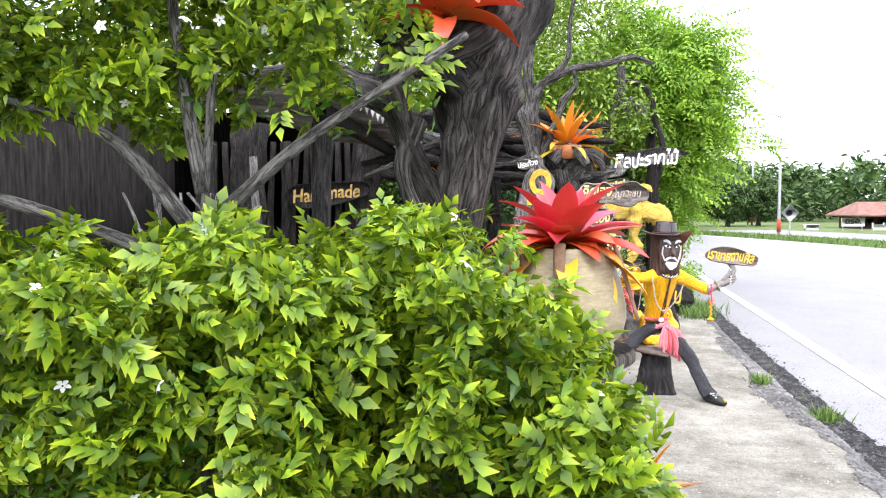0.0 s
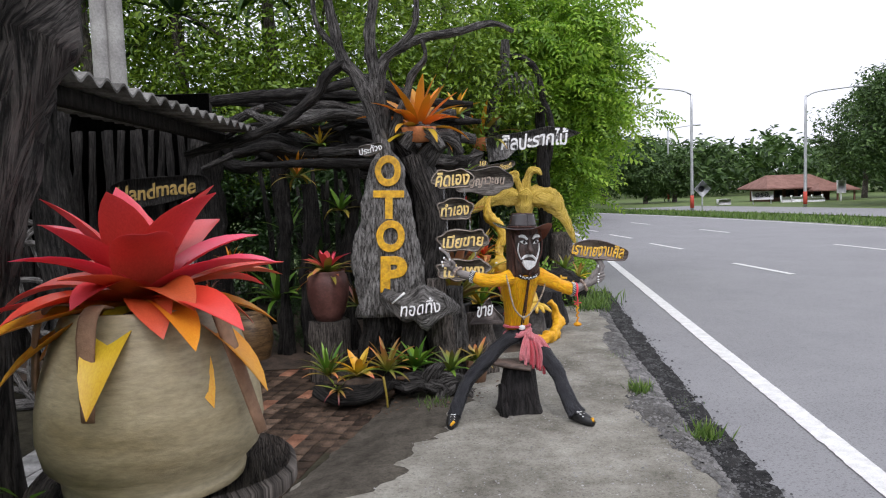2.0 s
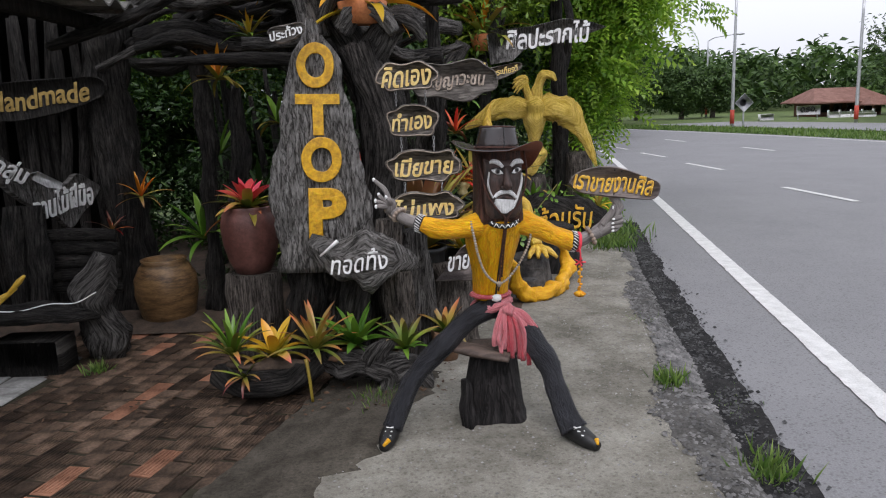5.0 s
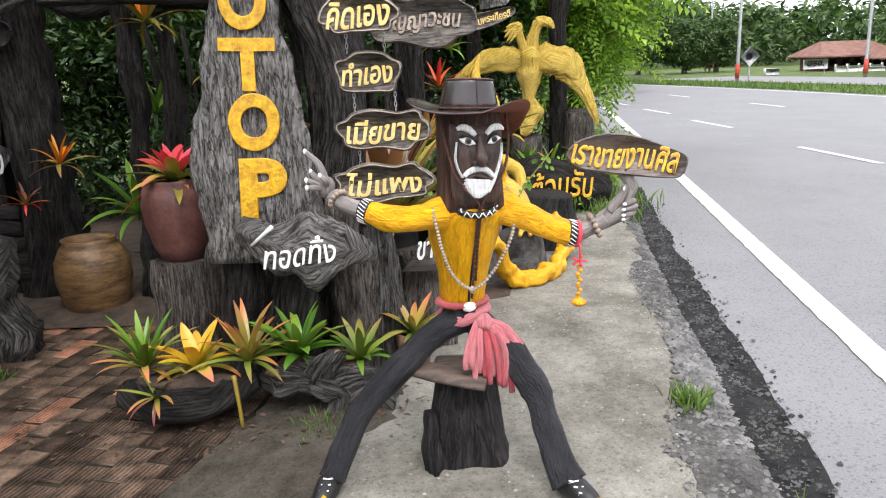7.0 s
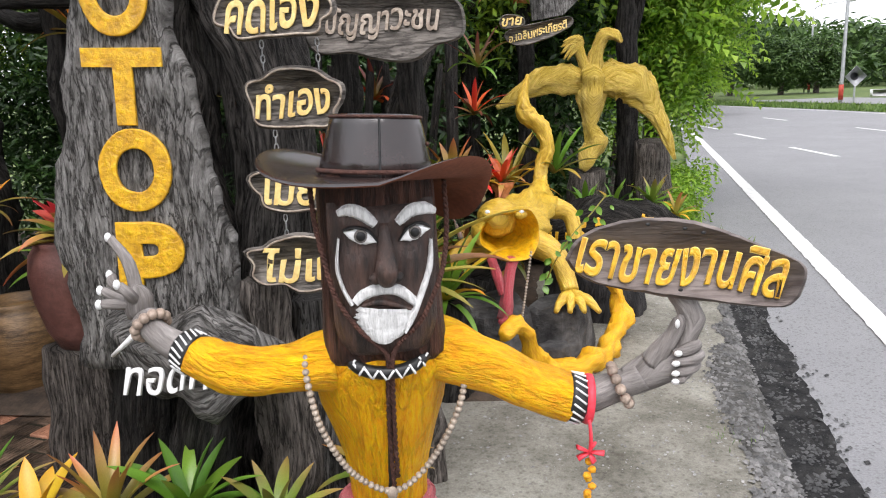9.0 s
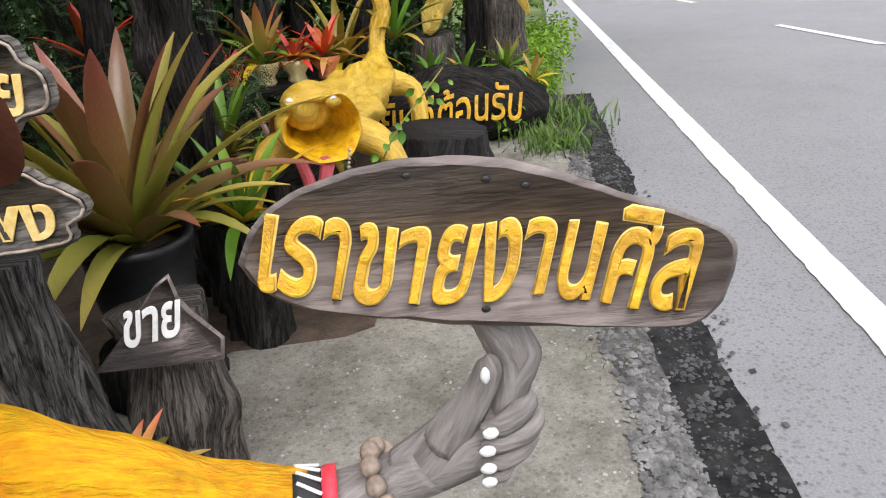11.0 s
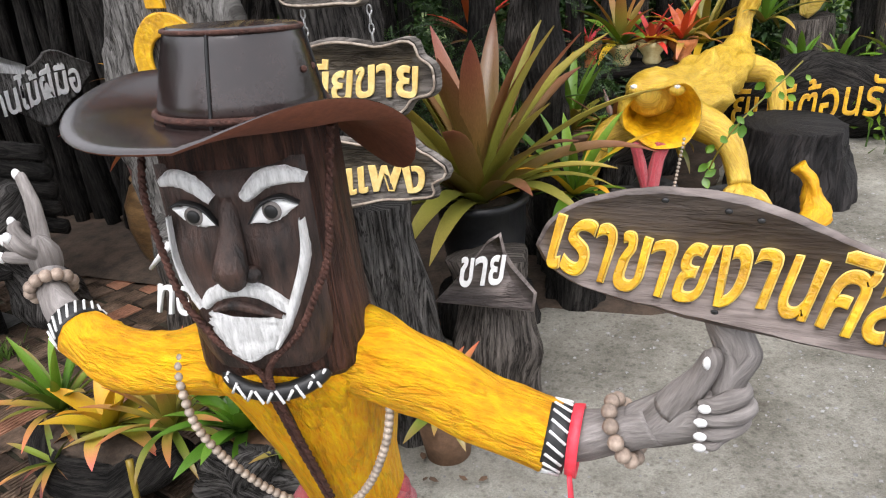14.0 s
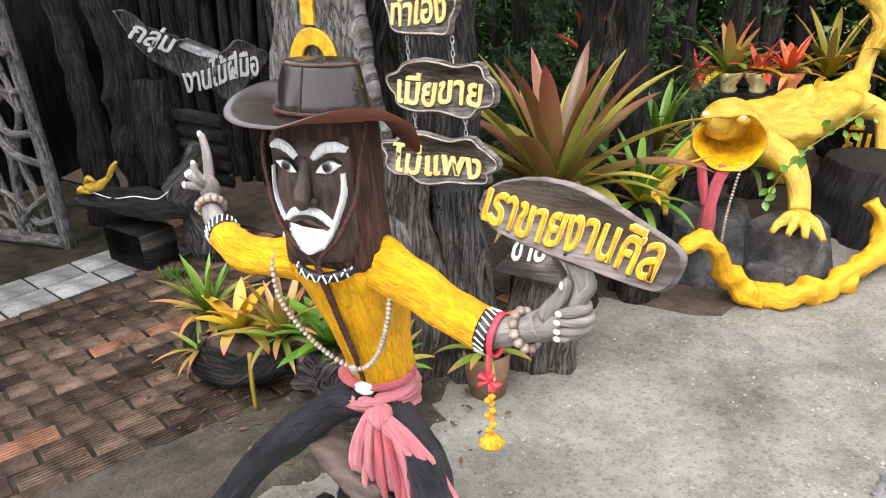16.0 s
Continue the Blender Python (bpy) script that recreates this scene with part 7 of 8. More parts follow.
part("paint_patch", Shape().slab([(-0.14, 0.07), (-0.06, 0.08), (0.14, -0.03), (0.12, -0.08), (0.0, -0.05), (-0.12, 0.02)], 0.006, km @ pose(0.0, -0.031, 0.0), 0, 0.002), mBrush, ks, "rough white paint patch")
# driftwood seat against the shed
ds = thing("driftwood_bench", (-1.1, 8.15, -0.08), "black driftwood bench with plank back by the shed", "bench")
part("seat", Shape().tube([(-1.55, 7.95, 0.34), (-1.2, 8.0, 0.36), (-0.85, 8.1, 0.34), (-0.7, 8.2, 0.3)], [0.1, 0.17, 0.16, 0.08], 18, 0.35, 0.2, 0, 6, 2, 0.35, (0, 0, 1), 6), mCharred, ds)
part("leg", Shape().box((-1.3, 7.9, -0.09), (-0.85, 8.15, 0.2), 0, None, 0.02), mCharred, ds)
part("leg", Shape().tube([(-0.72, 8.35, -0.08), (-0.7, 8.3, 0.15), (-0.75, 8.25, 0.4), (-0.65, 8.3, 0.7)], [0.16, 0.12, 0.14, 0.06], 16, 0.5, 0.25, 0, 6, 4, freq=5), mDrift, ds)
for k in range(5):
    part("back_plank", Shape().tube([(-1.25, 8.5, 0.42 + 0.1 * k), (-0.95, 8.47, 0.43 + 0.1 * k), (-0.65, 8.5, 0.41 + 0.1 * k)], [0.045, 0.05, 0.042], 10, 0.25, 0.1, 0, 5, k, 0.7, (0, -1, 0)), mCharred, ds)
for x in (-1.35, -1.2):
    part("back_post", Shape().tube([(x, 8.4, 0.3), (x + 0.02, 8.42, 0.7), (x, 8.45, 1.05)], [0.07, 0.08, 0.06], 12, 0.3, 0.15, 0, 5, x * 9), mCharred, ds)
gf = Shape()
gf.tube([(-1.4, 7.9, 0.42), (-1.33, 7.9, 0.45), (-1.24, 7.92, 0.47), (-1.1, 7.95, 0.56)], [0.02, 0.045, 0.03, 0.01], 10, 0.35, 0.1, 0, 5, 2, 0.6, (0, -1, 0), 14)
gf.tube([(-1.45, 7.88, 0.4), (-1.4, 7.88, 0.43), (-1.32, 7.9, 0.42)], [0.015, 0.03, 0.02], 8, 0.3, 0, 0, 4)
gf.tube([(-1.36, 7.89, 0.47), (-1.3, 7.89, 0.52), (-1.24, 7.9, 0.5)], [0.012, 0.02, 0.008], 8, 0.3, 0, 0, 4)
gf.tube([(-1.16, 7.94, 0.52), (-1.08, 7.95, 0.6), (-1.04, 7.96, 0.64)], [0.012, 0.022, 0.01], 8, 0.3, 0, 0, 4)
solid("fish_carving", gf, mLizard, "small golden carved fish on the bench", "carving")
solid("wire", Shape().tube([(-1.3, 7.9, 0.42), (-1.1, 7.92, 0.405), (-0.9, 7.95, 0.44), (-0.75, 8.0, 0.43), (-0.6, 8.0, 0.5)], [0.004] * 5, 6, 0, 0, 0, 6), mWhite, "thin white cord along the bench", "cord")
# lattice gate of crooked branches
gate = thing("branch_gate", (-2.05, 7.85, -0.08), "gate of grey crooked branches in a straight frame", "gate")
part("gate_post", Shape().tube([(-1.78, 7.88, -0.07), (-1.86, 7.9, 0.8), (-1.95, 7.9, 1.7), (-1.97, 7.9, 2.2)], [0.05, 0.045, 0.045, 0.04], 10, 0.1, 0.05, 0, 6, 1), mPale, gate)
part("rail", Shape().tube([(-1.78, 7.86, 0.0), (-2.3, 7.72, 0.0), (-2.9, 7.55, 0.0)], [0.05, 0.05, 0.05], 10, 0.15, 0.05, 0, 5, 2), mPale, gate)
gr = random.Random(8)
for k in range(9):                                  # rising stems
    x0 = -1.88 - 0.12 * k
    pts = [(x0 - 0.05 * j + gr.uniform(-0.13, 0.13), 7.85 - 0.03 * k + gr.uniform(-0.02, 0.02), 0.02 + 0.3 * j) for j in range(7)]
    part("branch", Shape().tube(pts, [0.03, 0.028, 0.026, 0.024, 0.022, 0.02, 0.014], 10, 0.2, 0.1, 0, 6, k), mPale, gate)
for k in range(9):                                  # cross stems that wander between them
    z0, up = 0.12 + 0.2 * k, gr.choice((-1, 1))
    pts = [(-1.84 - 0.03 * z0 - 0.17 * j, 7.86 - 0.045 * j + gr.uniform(-0.02, 0.02), z0 + up * 0.07 * j + gr.uniform(-0.09, 0.09)) for j in range(6)]
    part("branch", Shape().tube(pts, [0.026, 0.026, 0.024, 0.022, 0.02, 0.014], 10, 0.2, 0.1, 0, 6, 20 + k), mPale, gate)

# ---- arbour of dark branches ----
arb = thing("arbour", (0.6, 9.6, -0.05), "arbour of tangled dark driftwood branches", "arbour")
ar = random.Random(21)
for k in range(44):
    z = ar.uniform(2.0, 2.75)
    y = ar.uniform(8.7, 10.8)
    x0 = ar.uniform(-1.2, 0.4)
    L = min(ar.uniform(1.2, 2.6), 1.95 - x0)
    pts = [(x0 + L * j / 4, y + ar.uniform(-0.12, 0.12), z + ar.uniform(-0.12, 0.12) + 0.05 * math.sin(j)) for j in range(5)]
    part("cross_branch", Shape().tube(pts, [ar.uniform(0.02, 0.065) for _ in pts], 9, 0.35, 0.15, 0, 5, k, freq=6), mCharred if k % 3 else mDrift, arb)
for k in range(26):
    x, y = -0.7 + 0.1 * k + ar.uniform(-0.05, 0.05), ar.uniform(10.6, 11.6)
    h = ar.uniform(1.4, 2.7)
    part("upright_branch", Shape().tube([(x, y, -0.05), (x + ar.uniform(-0.1, 0.1), y, h * 0.5), (x + ar.uniform(-0.12, 0.12), y, h)], [0.05, 0.04, 0.025], 8, 0.3, 0.15, 0, 6, k, freq=6), mCharred, arb)
for x, y, h in ((-0.2, 9.3, 2.2), (0.1, 9.25, 1.85), (0.5, 9.4, 2.4), (1.72, 9.35, 2.5), (1.2, 9.9, 2.4)):
    part("post", Shape().tube([(x, y, -0.05), (x + ar.uniform(-0.08, 0.08), y, h * 0.35), (x + ar.uniform(-0.1, 0.1), y, h * 0.7), (x, y, h)], [0.09, 0.055, 0.065, 0.045], 13, 0.6, 0.3, 0, 6, x * 4, freq=5), mCharred, arb)

# ---- near corner: driftwood trunk, big pot, hedge ----
nt = thing("driftwood_tree", (0.35, 2.8, 0), "huge upturned driftwood trunk with hollows and limbs", "tree trunk")
s = ropey([(0.3, 2.85, -0.05), (0.33, 2.82, 0.7), (0.36, 2.8, 1.3), (0.39, 2.8, 1.58), (0.42, 2.85, 1.85), (0.45, 2.92, 2.08), (0.53, 3.0, 2.35), (0.64, 3.05, 2.75)], [0.12, 0.09, 0.07, 0.07, 0.095, 0.12, 0.11, 0.08], 8, 3, 2.6)
s.tube([(0.37, 2.78, 1.5), (0.27, 2.74, 1.72), (0.19, 2.72, 1.95), (0.16, 2.73, 2.1), (0.24, 2.78, 2.24)], [0.03, 0.035, 0.045, 0.055, 0.05], 16, 0.4, 0.25, 0, 7, 5, freq=7)
s.tube([(0.14, 2.73, 2.12), (0.26, 2.74, 2.14), (0.42, 2.8, 2.22), (0.56, 2.9, 2.4)], [0.03, 0.05, 0.06, 0.05], 16, 0.4, 0.25, 0, 7, 6, freq=7)
part("trunk", s, mTwist, nt)
limb([(0.2, 2.74, 2.0), (0.05, 2.75, 2.06), (-0.15, 2.8, 2.12), (-0.4, 2.85, 2.1)], 0.06, 0.025, mDrift, 2, nt)
limb([(0.42, 2.88, 2.05), (0.3, 2.78, 2.15), (0.12, 2.72, 2.3), (0.05, 2.7, 2.6)], 0.09, 0.04, mCharred, 3, nt)
limb([(0.25, 2.74, 1.95), (0.2, 2.7, 1.8), (0.24, 2.68, 1.65), (0.3, 2.7, 1.5)], 0.03, 0.02, mDrift, 4, nt)
limb([(0.52, 2.95, 2.2), (0.66, 3.0, 2.35), (0.72, 3.02, 2.6)], 0.06, 0.02, mCharred, 5, nt)
bromeliad("red_bromeliad", (0.33, 2.72, 2.27), 16, 0.3, 0.33, [lFlame, lRed, lRed], "large orange-red bromeliad on the driftwood trunk", "", (-10, 75), 90)
ptab = thing("log_stand", (0.68, 2.85, 0), "wooden slab on a dark log under the beige pot", "stand")
part("log", Shape().tube([(0.66, 2.85, -0.05), (0.67, 2.85, 0.6), (0.68, 2.85, 1.13)], [0.17, 0.15, 0.16], 20, 0.2, 0.12, 0, 6, 4, freq=5), mCharred, ptab)
part("slab", Shape().slab(cloud_outline(0.52, 0.42, 3, 0.06, 2), 0.05, pose(0.72, 2.85, 1.155, 90, 0, 15), 0, 0.012), mStump, ptab, "thick brown wooden slab")
POT = (0.73, 2.78, 1.18)
pot_thing("beige_pot", POT, [(0.145, 0.0), (0.165, 0.01), (0.168, 0.028), (0.16, 0.034), (0.195, 0.07), (0.206, 0.12), (0.203, 0.17), (0.19, 0.23), (0.17, 0.29), (0.15, 0.335), (0.146, 0.35), (0.138, 0.35), (0.132, 0.32)], mPot, "large beige glazed clay pot on a log stand", soil_z=0.33, soil_r=0.135, wob=0.01)
bromeliad("red_bromeliad", (0.73, 2.78, 1.53), 24, 0.27, 0.33, [lRose, lRose, lRed], "big red and rose bromeliad crowning the beige pot", "", (8, 72), 91)
bromeliad("red_bromeliad", (0.73, 2.78, 1.53), 22, 0.29, 0.22, [lRed, lFlame, lYellow], "orange and yellow outer leaves of the pot's bromeliad", "", (-25, 22), 92)
dl = thing("dry_leaves", (0.73, 2.64, 1.4), "dry brown leaves drooping over the pot's rim", "leaf")
for k, (a, l) in enumerate(((-1.75, 0.14), (-2.5, 0.1), (-0.5, 0.2), (-2.9, 0.16))):
    c, sn = math.cos(a), math.sin(a)
    part("leaf", Shape().tube([(0.73 + c * 0.12, 2.78 + sn * 0.12, 1.54), (0.73 + c * 0.165, 2.78 + sn * 0.165, 1.545), (0.73 + c * 0.19, 2.78 + sn * 0.19, 1.5), (0.73 + c * (0.2 + 0.3 * (k == 2) * l), 2.78 + sn * 0.2, 1.5 - l)], [0.012, 0.018, 0.018, 0.012], 8, 0.2, 0, 0, 5, k, 0.25, (c, sn, 0.2)), mPotIn, dl)
bromeliad("bromeliad", (0.85, 2.3, 0.78), 13, 0.3, 0.15, [lFlame, lPink, lMixed], "orange and green bromeliad at the hedge's foot", "", (15, 75), 93)
pot_thing("clay_pot", (0.85, 2.3, 0.0), [(0.13, 0.0), (0.15, 0.3), (0.16, 0.55), (0.17, 0.78), (0.155, 0.78), (0.15, 0.72)], mPotIn, "tall narrow clay pot beside the hedge", soil_z=0.72, soil_r=0.15)


def foliage(name, clumps, per, size, mat, label, category, template=LEAF, spread=0.6, seed=0, kind="", parent=None):
    g = np.random.default_rng(seed)
    p, nr = crown_points(g, clumps, per, spread)
    me_ = scatter(name, p if parent is None else p - np.array(under(parent)), nr, g.uniform(size * 0.65, size * 1.25, len(p)), mat, template, g)
    ob = new(name, me_)
    if parent:
        ob.parent = parent
    return tagged(ob, label, category, kind=kind)


g = np.random.default_rng(5)
hedge = thing("hedge_bush", (-0.2, 1.95, 0), "dense clipped bush with small yellow-green leaves and white flowers", "bush")


def spray(pairs=3, length=0.44, width=0.11):
    """A hanging spray of pointed leaves in pairs, with one at its end."""
    p, f, u = [], [], []
    for i in range(pairs + 1):
        y = 0.1 + 0.5 * i / pairs
        for sx in ((-1, 1) if i < pairs else (0,)):
            dx, dy = (sx * 0.8, 0.6) if sx else (0.0, 1.0)
            b, z, w = len(p), -0.3 * y * y, width * (0.85 + 0.3 * i / pairs)
            for t, e, drop in ((0, 0, 0), (0.45, 1, 0.02), (1, 0, -0.13), (0.45, -1, 0.02)):
                p.append((dx * length * t - dy * w * e, y + dy * length * t + dx * w * e, z + drop))
            f.append((b, b + 1, b + 2, b + 3))
            u += [(0.5, 0.1), (0, 0.5), (0.5, 1), (1, 0.5)]
    return p, f, u


SPRIG = spray()
cl = []
for i in range(760):
    x = g.uniform(-1.6, 0.8)
    y = g.uniform(1.6, 2.45)
    top = 1.66 - 0.34 * max(0.0, (x - 0.35) / 0.45) ** 1.4 - 0.12 * abs(y - 2.0) - 0.16 * g.random() + 0.07 * noise.noise(Vector((x * 4, y * 4, 0)))
    z = top * (0.25 + 0.75 * g.random() ** 0.35)
    cl.append((x, y, z, 0.085))
foliage("crown", cl[::2], 44, 0.04, lHedge, "yellow-green leaves", "", seed=1, parent=hedge, spread=0.7)
foliage("leaf_sprays", cl, 13, 0.085, lHedge, "hanging sprays of yellow-green leaves", "", SPRIG, seed=21, parent=hedge, spread=0.8)
# inner leaves take the darker copy, so the crown's depth shade is painted in
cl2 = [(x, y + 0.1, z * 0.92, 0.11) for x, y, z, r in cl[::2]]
foliage("inner_leaves", cl2, 34, 0.05, lHedgeShaded, "inner leaves in a shaded green", "", seed=2, parent=hedge)
cl3 = clumps_in(g, 230, (-0.62, 2.2, 2.2), (1.05, 0.4, 0.42), 0.12)
foliage("upper_crown", cl3[::2], 34, 0.044, lHedge, "upper leaves", "", seed=3, parent=hedge, spread=0.7)
foliage("upper_sprays", cl3, 12, 0.085, lHedge, "upper sprays of leaves", "", SPRIG, seed=23, parent=hedge, spread=0.8)
foliage("upper_inner_leaves", [(x, y + 0.15, z, r) for x, y, z, r in cl3[1::2]], 12, 0.05, lHedgeShaded, "leaves inside the upper crown in a shaded green", "", seed=24, parent=hedge)
for k, pts in enumerate(([(-0.3, 2.15, 0.0), (-0.28, 2.15, 0.9), (-0.25, 2.15, 1.6), (-0.22, 2.15, 2.0)], [(-0.26, 2.15, 1.6), (0.0, 2.15, 1.82), (0.2, 2.15, 1.95), (0.42, 2.2, 2.1)], [(-0.27, 2.15, 1.6), (-0.5, 2.15, 1.85), (-0.8, 2.15, 1.95)], [(-0.25, 2.15, 1.7), (-0.3, 2.15, 2.0), (-0.35, 2.2, 2.3)], [(-0.35, 2.1, 1.55), (-0.7, 2.05, 1.68), (-1.1, 2.05, 1.75)])):
    k_ = len(pts)
    part("stem", Shape().tube(pts, [0.05 if k == 0 else 0.022, 0.042 if k == 0 else 0.016] + [0.011] * (k_ - 2), 9, 0.2, 0.1, 0, 6, k), mPale, hedge)
petals = Shape()
for k in range(5):
    a = k * 2 * math.pi / 5
    c, sn = math.cos(a), math.sin(a)
    petals.grid([[Vector((0.002 * c - 0.002 * sn, 0.002 * sn + 0.002 * c, 0)), Vector((0.002 * c + 0.002 * sn, 0.002 * sn - 0.002 * c, 0))], [Vector((0.009 * c - 0.005 * sn, 0.009 * sn + 0.005 * c, 0.002)), Vector((0.009 * c + 0.005 * sn, 0.009 * sn - 0.005 * c, 0.002))], [Vector((0.015 * c - 0.002 * sn, 0.015 * sn + 0.002 * c, -0.001)), Vector((0.015 * c + 0.002 * sn, 0.015 * sn - 0.002 * c, -0.001))]], [[(0, 0), (1, 0)]] * 3)
petals = petals.mesh("flower", [mWhite])
for x, y, z, r in cl[::18] + [(x, y - 0.1, z, r) for x, y, z, r in cl3[::5]]:
    ob = new("flower", petals)
    ob.parent = hedge
    ob.location = Vector((x, y - 0.07, z + 0.05)) - hedge.location
    ob.rotation_euler = (g.uniform(0.3, 1.3), g.uniform(-0.5, 0.5), g.uniform(0, 6))

# ---- trees ----
FROND = frond()


def tree(name, base, height, r0, crown_c, crown_r, clumps, per, size, mat, label, template=LEAF, seed=0, cr=0.5, spread=0.6, bare=False):
    g_ = np.random.default_rng(seed)
    b = Vector(base)
    ob = thing(name, base, label, "tree")
    top = Vector(crown_c)
    part("trunk", Shape().tube([b - Vector((0, 0, 0.1)), b.lerp(top, 0.35) + Vector((0.1, 0, 0)), b.lerp(top, 0.7), top], [r0 * 1.25, r0, r0 * 0.75, r0 * 0.35], 12, 0.2, 0.1, 0, 6, seed, freq=3), mStump, ob)
    for k in range(7):
        a = k * 2.4 + seed
        st = b.lerp(top, 0.5 + 0.06 * k)
        en = top + Vector((math.cos(a) * crown_r[0] * 0.75, math.sin(a) * crown_r[1] * 0.75, crown_r[2] * g_.uniform(-0.3, 0.6)))
        part("limb", Shape().tube([st, st.lerp(en, 0.5) + Vector((0, 0, 0.2)), en], [r0 * 0.4, r0 * 0.22, r0 * 0.08], 8, 0.2, 0, 0, 5, k), mStump, ob)
    foliage("crown", clumps_in(g_, clumps, crown_c, crown_r, cr), per, size, mat, "", "", template, spread, seed, parent=ob)
    return ob


tree("pinnate_tree", (3.9, 15.2, -0.1), 6, 0.16, (3.75, 15.2, 3.55), (1.75, 1.7, 2.05), 150, 26, 0.58, lBright, "feathery-leaved bright green tree beside the road", FROND, 1, 0.45, 0.4)
tree("pinnate_tree", (3.2, 14.2, -0.1), 4, 0.12, (3.6, 14.6, 2.3), (1.2, 0.8, 1.7), 70, 26, 0.42, lBright, "lower feathery green tree by the driftwood", FROND, 2, 0.35, 0.4)
tree("broadleaf_tree", (0.2, 14.4, -0.1), 7, 0.2, (-0.4, 14.2, 4.3), (4.0, 1.8, 2.3), 420, 60, 0.13, lTree, "broad dense green tree behind the arbour", seed=3, cr=0.6)
tree("broadleaf_tree", (-5.0, 14.0, -0.1), 7, 0.25, (-4.8, 13.6, 4.4), (3.0, 2.0, 2.6), 300, 60, 0.14, lTree, "tall green tree behind the shed", seed=4, cr=0.6)
tree("broadleaf_tree", (3.0, 18.5, -0.1), 9, 0.3, (1.2, 18.5, 6.0), (3.4, 2.6, 3.2), 200, 60, 0.17, lTree, "high green tree further along the road", seed=5, cr=0.7)
tree("broadleaf_tree", (-7.5, 6.0, -0.1), 8, 0.3, (-7.5, 6.0, 5.0), (2.6, 4.5, 3.0), 120, 50, 0.18, lTree, "green tree over the shed's back", seed=6, cr=0.7)
tree("shrub_tree", (-1.5, 12.9, -0.1), 4, 0.1, (-1.3, 12.9, 2.9), (2.4, 0.7, 1.3), 200, 60, 0.11, lTree, "leafy shrub tree hanging over the arbour", seed=7, cr=0.4)
tree("shrub_tree", (1.4, 12.9, -0.1), 4, 0.1, (1.5, 12.9, 3.2), (1.8, 0.7, 1.4), 180, 60, 0.11, lTree, "leafy shrub tree behind the carved slab", seed=8, cr=0.4)
# palm-like crowns over the arbour
for i, (x, y, z) in enumerate(((-2.4, 13.2, 4.6), (-1.0, 13.4, 5.0), (-3.6, 12.6, 4.8))):
    sp = bromeliad("screw_pine", (x, y, z), 22, 1.3, 0.07, [lShade, lShade], "dark spiky screw-pine crown above the trees", "screw pines", (-35, 75), 120 + i, "tree")
    part("trunk", Shape().tube([(x, y, -0.1), (x + 0.1, y, z * 0.5), (x, y, z)], [0.12, 0.09, 0.09], 10, 0.1, 0, 0, 5, i), mStump, sp)
# shade plants behind the arbour; their dark green has the shade painted in
g = np.random.default_rng(11)
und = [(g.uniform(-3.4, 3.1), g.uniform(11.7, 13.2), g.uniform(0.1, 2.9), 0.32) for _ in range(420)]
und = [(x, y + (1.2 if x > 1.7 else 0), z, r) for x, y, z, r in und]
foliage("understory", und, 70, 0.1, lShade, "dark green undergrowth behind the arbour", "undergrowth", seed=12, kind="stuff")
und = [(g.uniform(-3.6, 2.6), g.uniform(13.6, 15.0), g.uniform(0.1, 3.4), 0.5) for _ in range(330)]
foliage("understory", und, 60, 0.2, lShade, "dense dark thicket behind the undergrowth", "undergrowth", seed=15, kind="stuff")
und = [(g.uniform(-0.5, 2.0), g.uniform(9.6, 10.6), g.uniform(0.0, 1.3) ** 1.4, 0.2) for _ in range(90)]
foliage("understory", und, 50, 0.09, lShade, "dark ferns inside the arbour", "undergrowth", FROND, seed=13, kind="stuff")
und = [(kx := g.uniform(3.3, 4.4), 11.9 + (kx - 3.3) * 2.4 + g.uniform(-0.3, 0.6), g.uniform(0.0, 0.55), 0.2) for _ in range(70)]
foliage("roadside_shrub", und, 60, 0.075, lBright, "low bright green weeds at the pavement's end", "weeds", seed=14, kind="stuff")

solid("soil_bed", sheet(lambda y: [-3.9, -2, -0.6, 0.8, min(2.25, kerb_x(y) - 0.6), min(2.75, kerb_x(y) - 0.5)], [8.75, 9.0, 10, 11, 12, 13, 14, 15], lambda x, y: 0.015 + 0.02 * noise.noise(Vector((x * 2, y * 2, 0))) if y > 8.8 and x < 2.3 else -0.03), mSoil, "dark leaf-littered soil under the arbour", "soil", kind="structure")

# concrete power posts
for x, y in ((-2.68, 11.0), (-2.5, 11.05)):
    solid("power_post", Shape().tube([(x, y, -0.14), (x, y, 4.0), (x, y, 7.5)], [0.12, 0.105, 0.08], 10, 0.03, 0, 0, 4), mConcPost, "grey concrete power post behind the shed", "post", "power posts")

# grass tufts at the kerb
blade = ([(-.03, 0, 0), (.03, 0, 0), (.02, .12, .55), (0, .4, 1)], [(0, 1, 2), (0, 2, 3)], [(0, 0), (1, 0), (1, .5), (.5, 1)])


def tuft(x, y, n, h, r, label, seed):
    g_ = np.random.default_rng(seed)
    c = np.stack([x + g_.normal(0, r, n), y + g_.normal(0, r * 1.3, n), np.full(n, pav_z(x, y) - 0.01)], 1)
    ob = new("grass_tuft", scatter("grass_tuft", c, np.tile([0, 0, 1.0], (n, 1)) + g_.normal(0, 0.25, (n, 3)), g_.uniform(h * 0.5, h * 1.2, n), lGrass, blade, g_))
    tagged(ob, label, "grass", "grass tufts", "stuff")


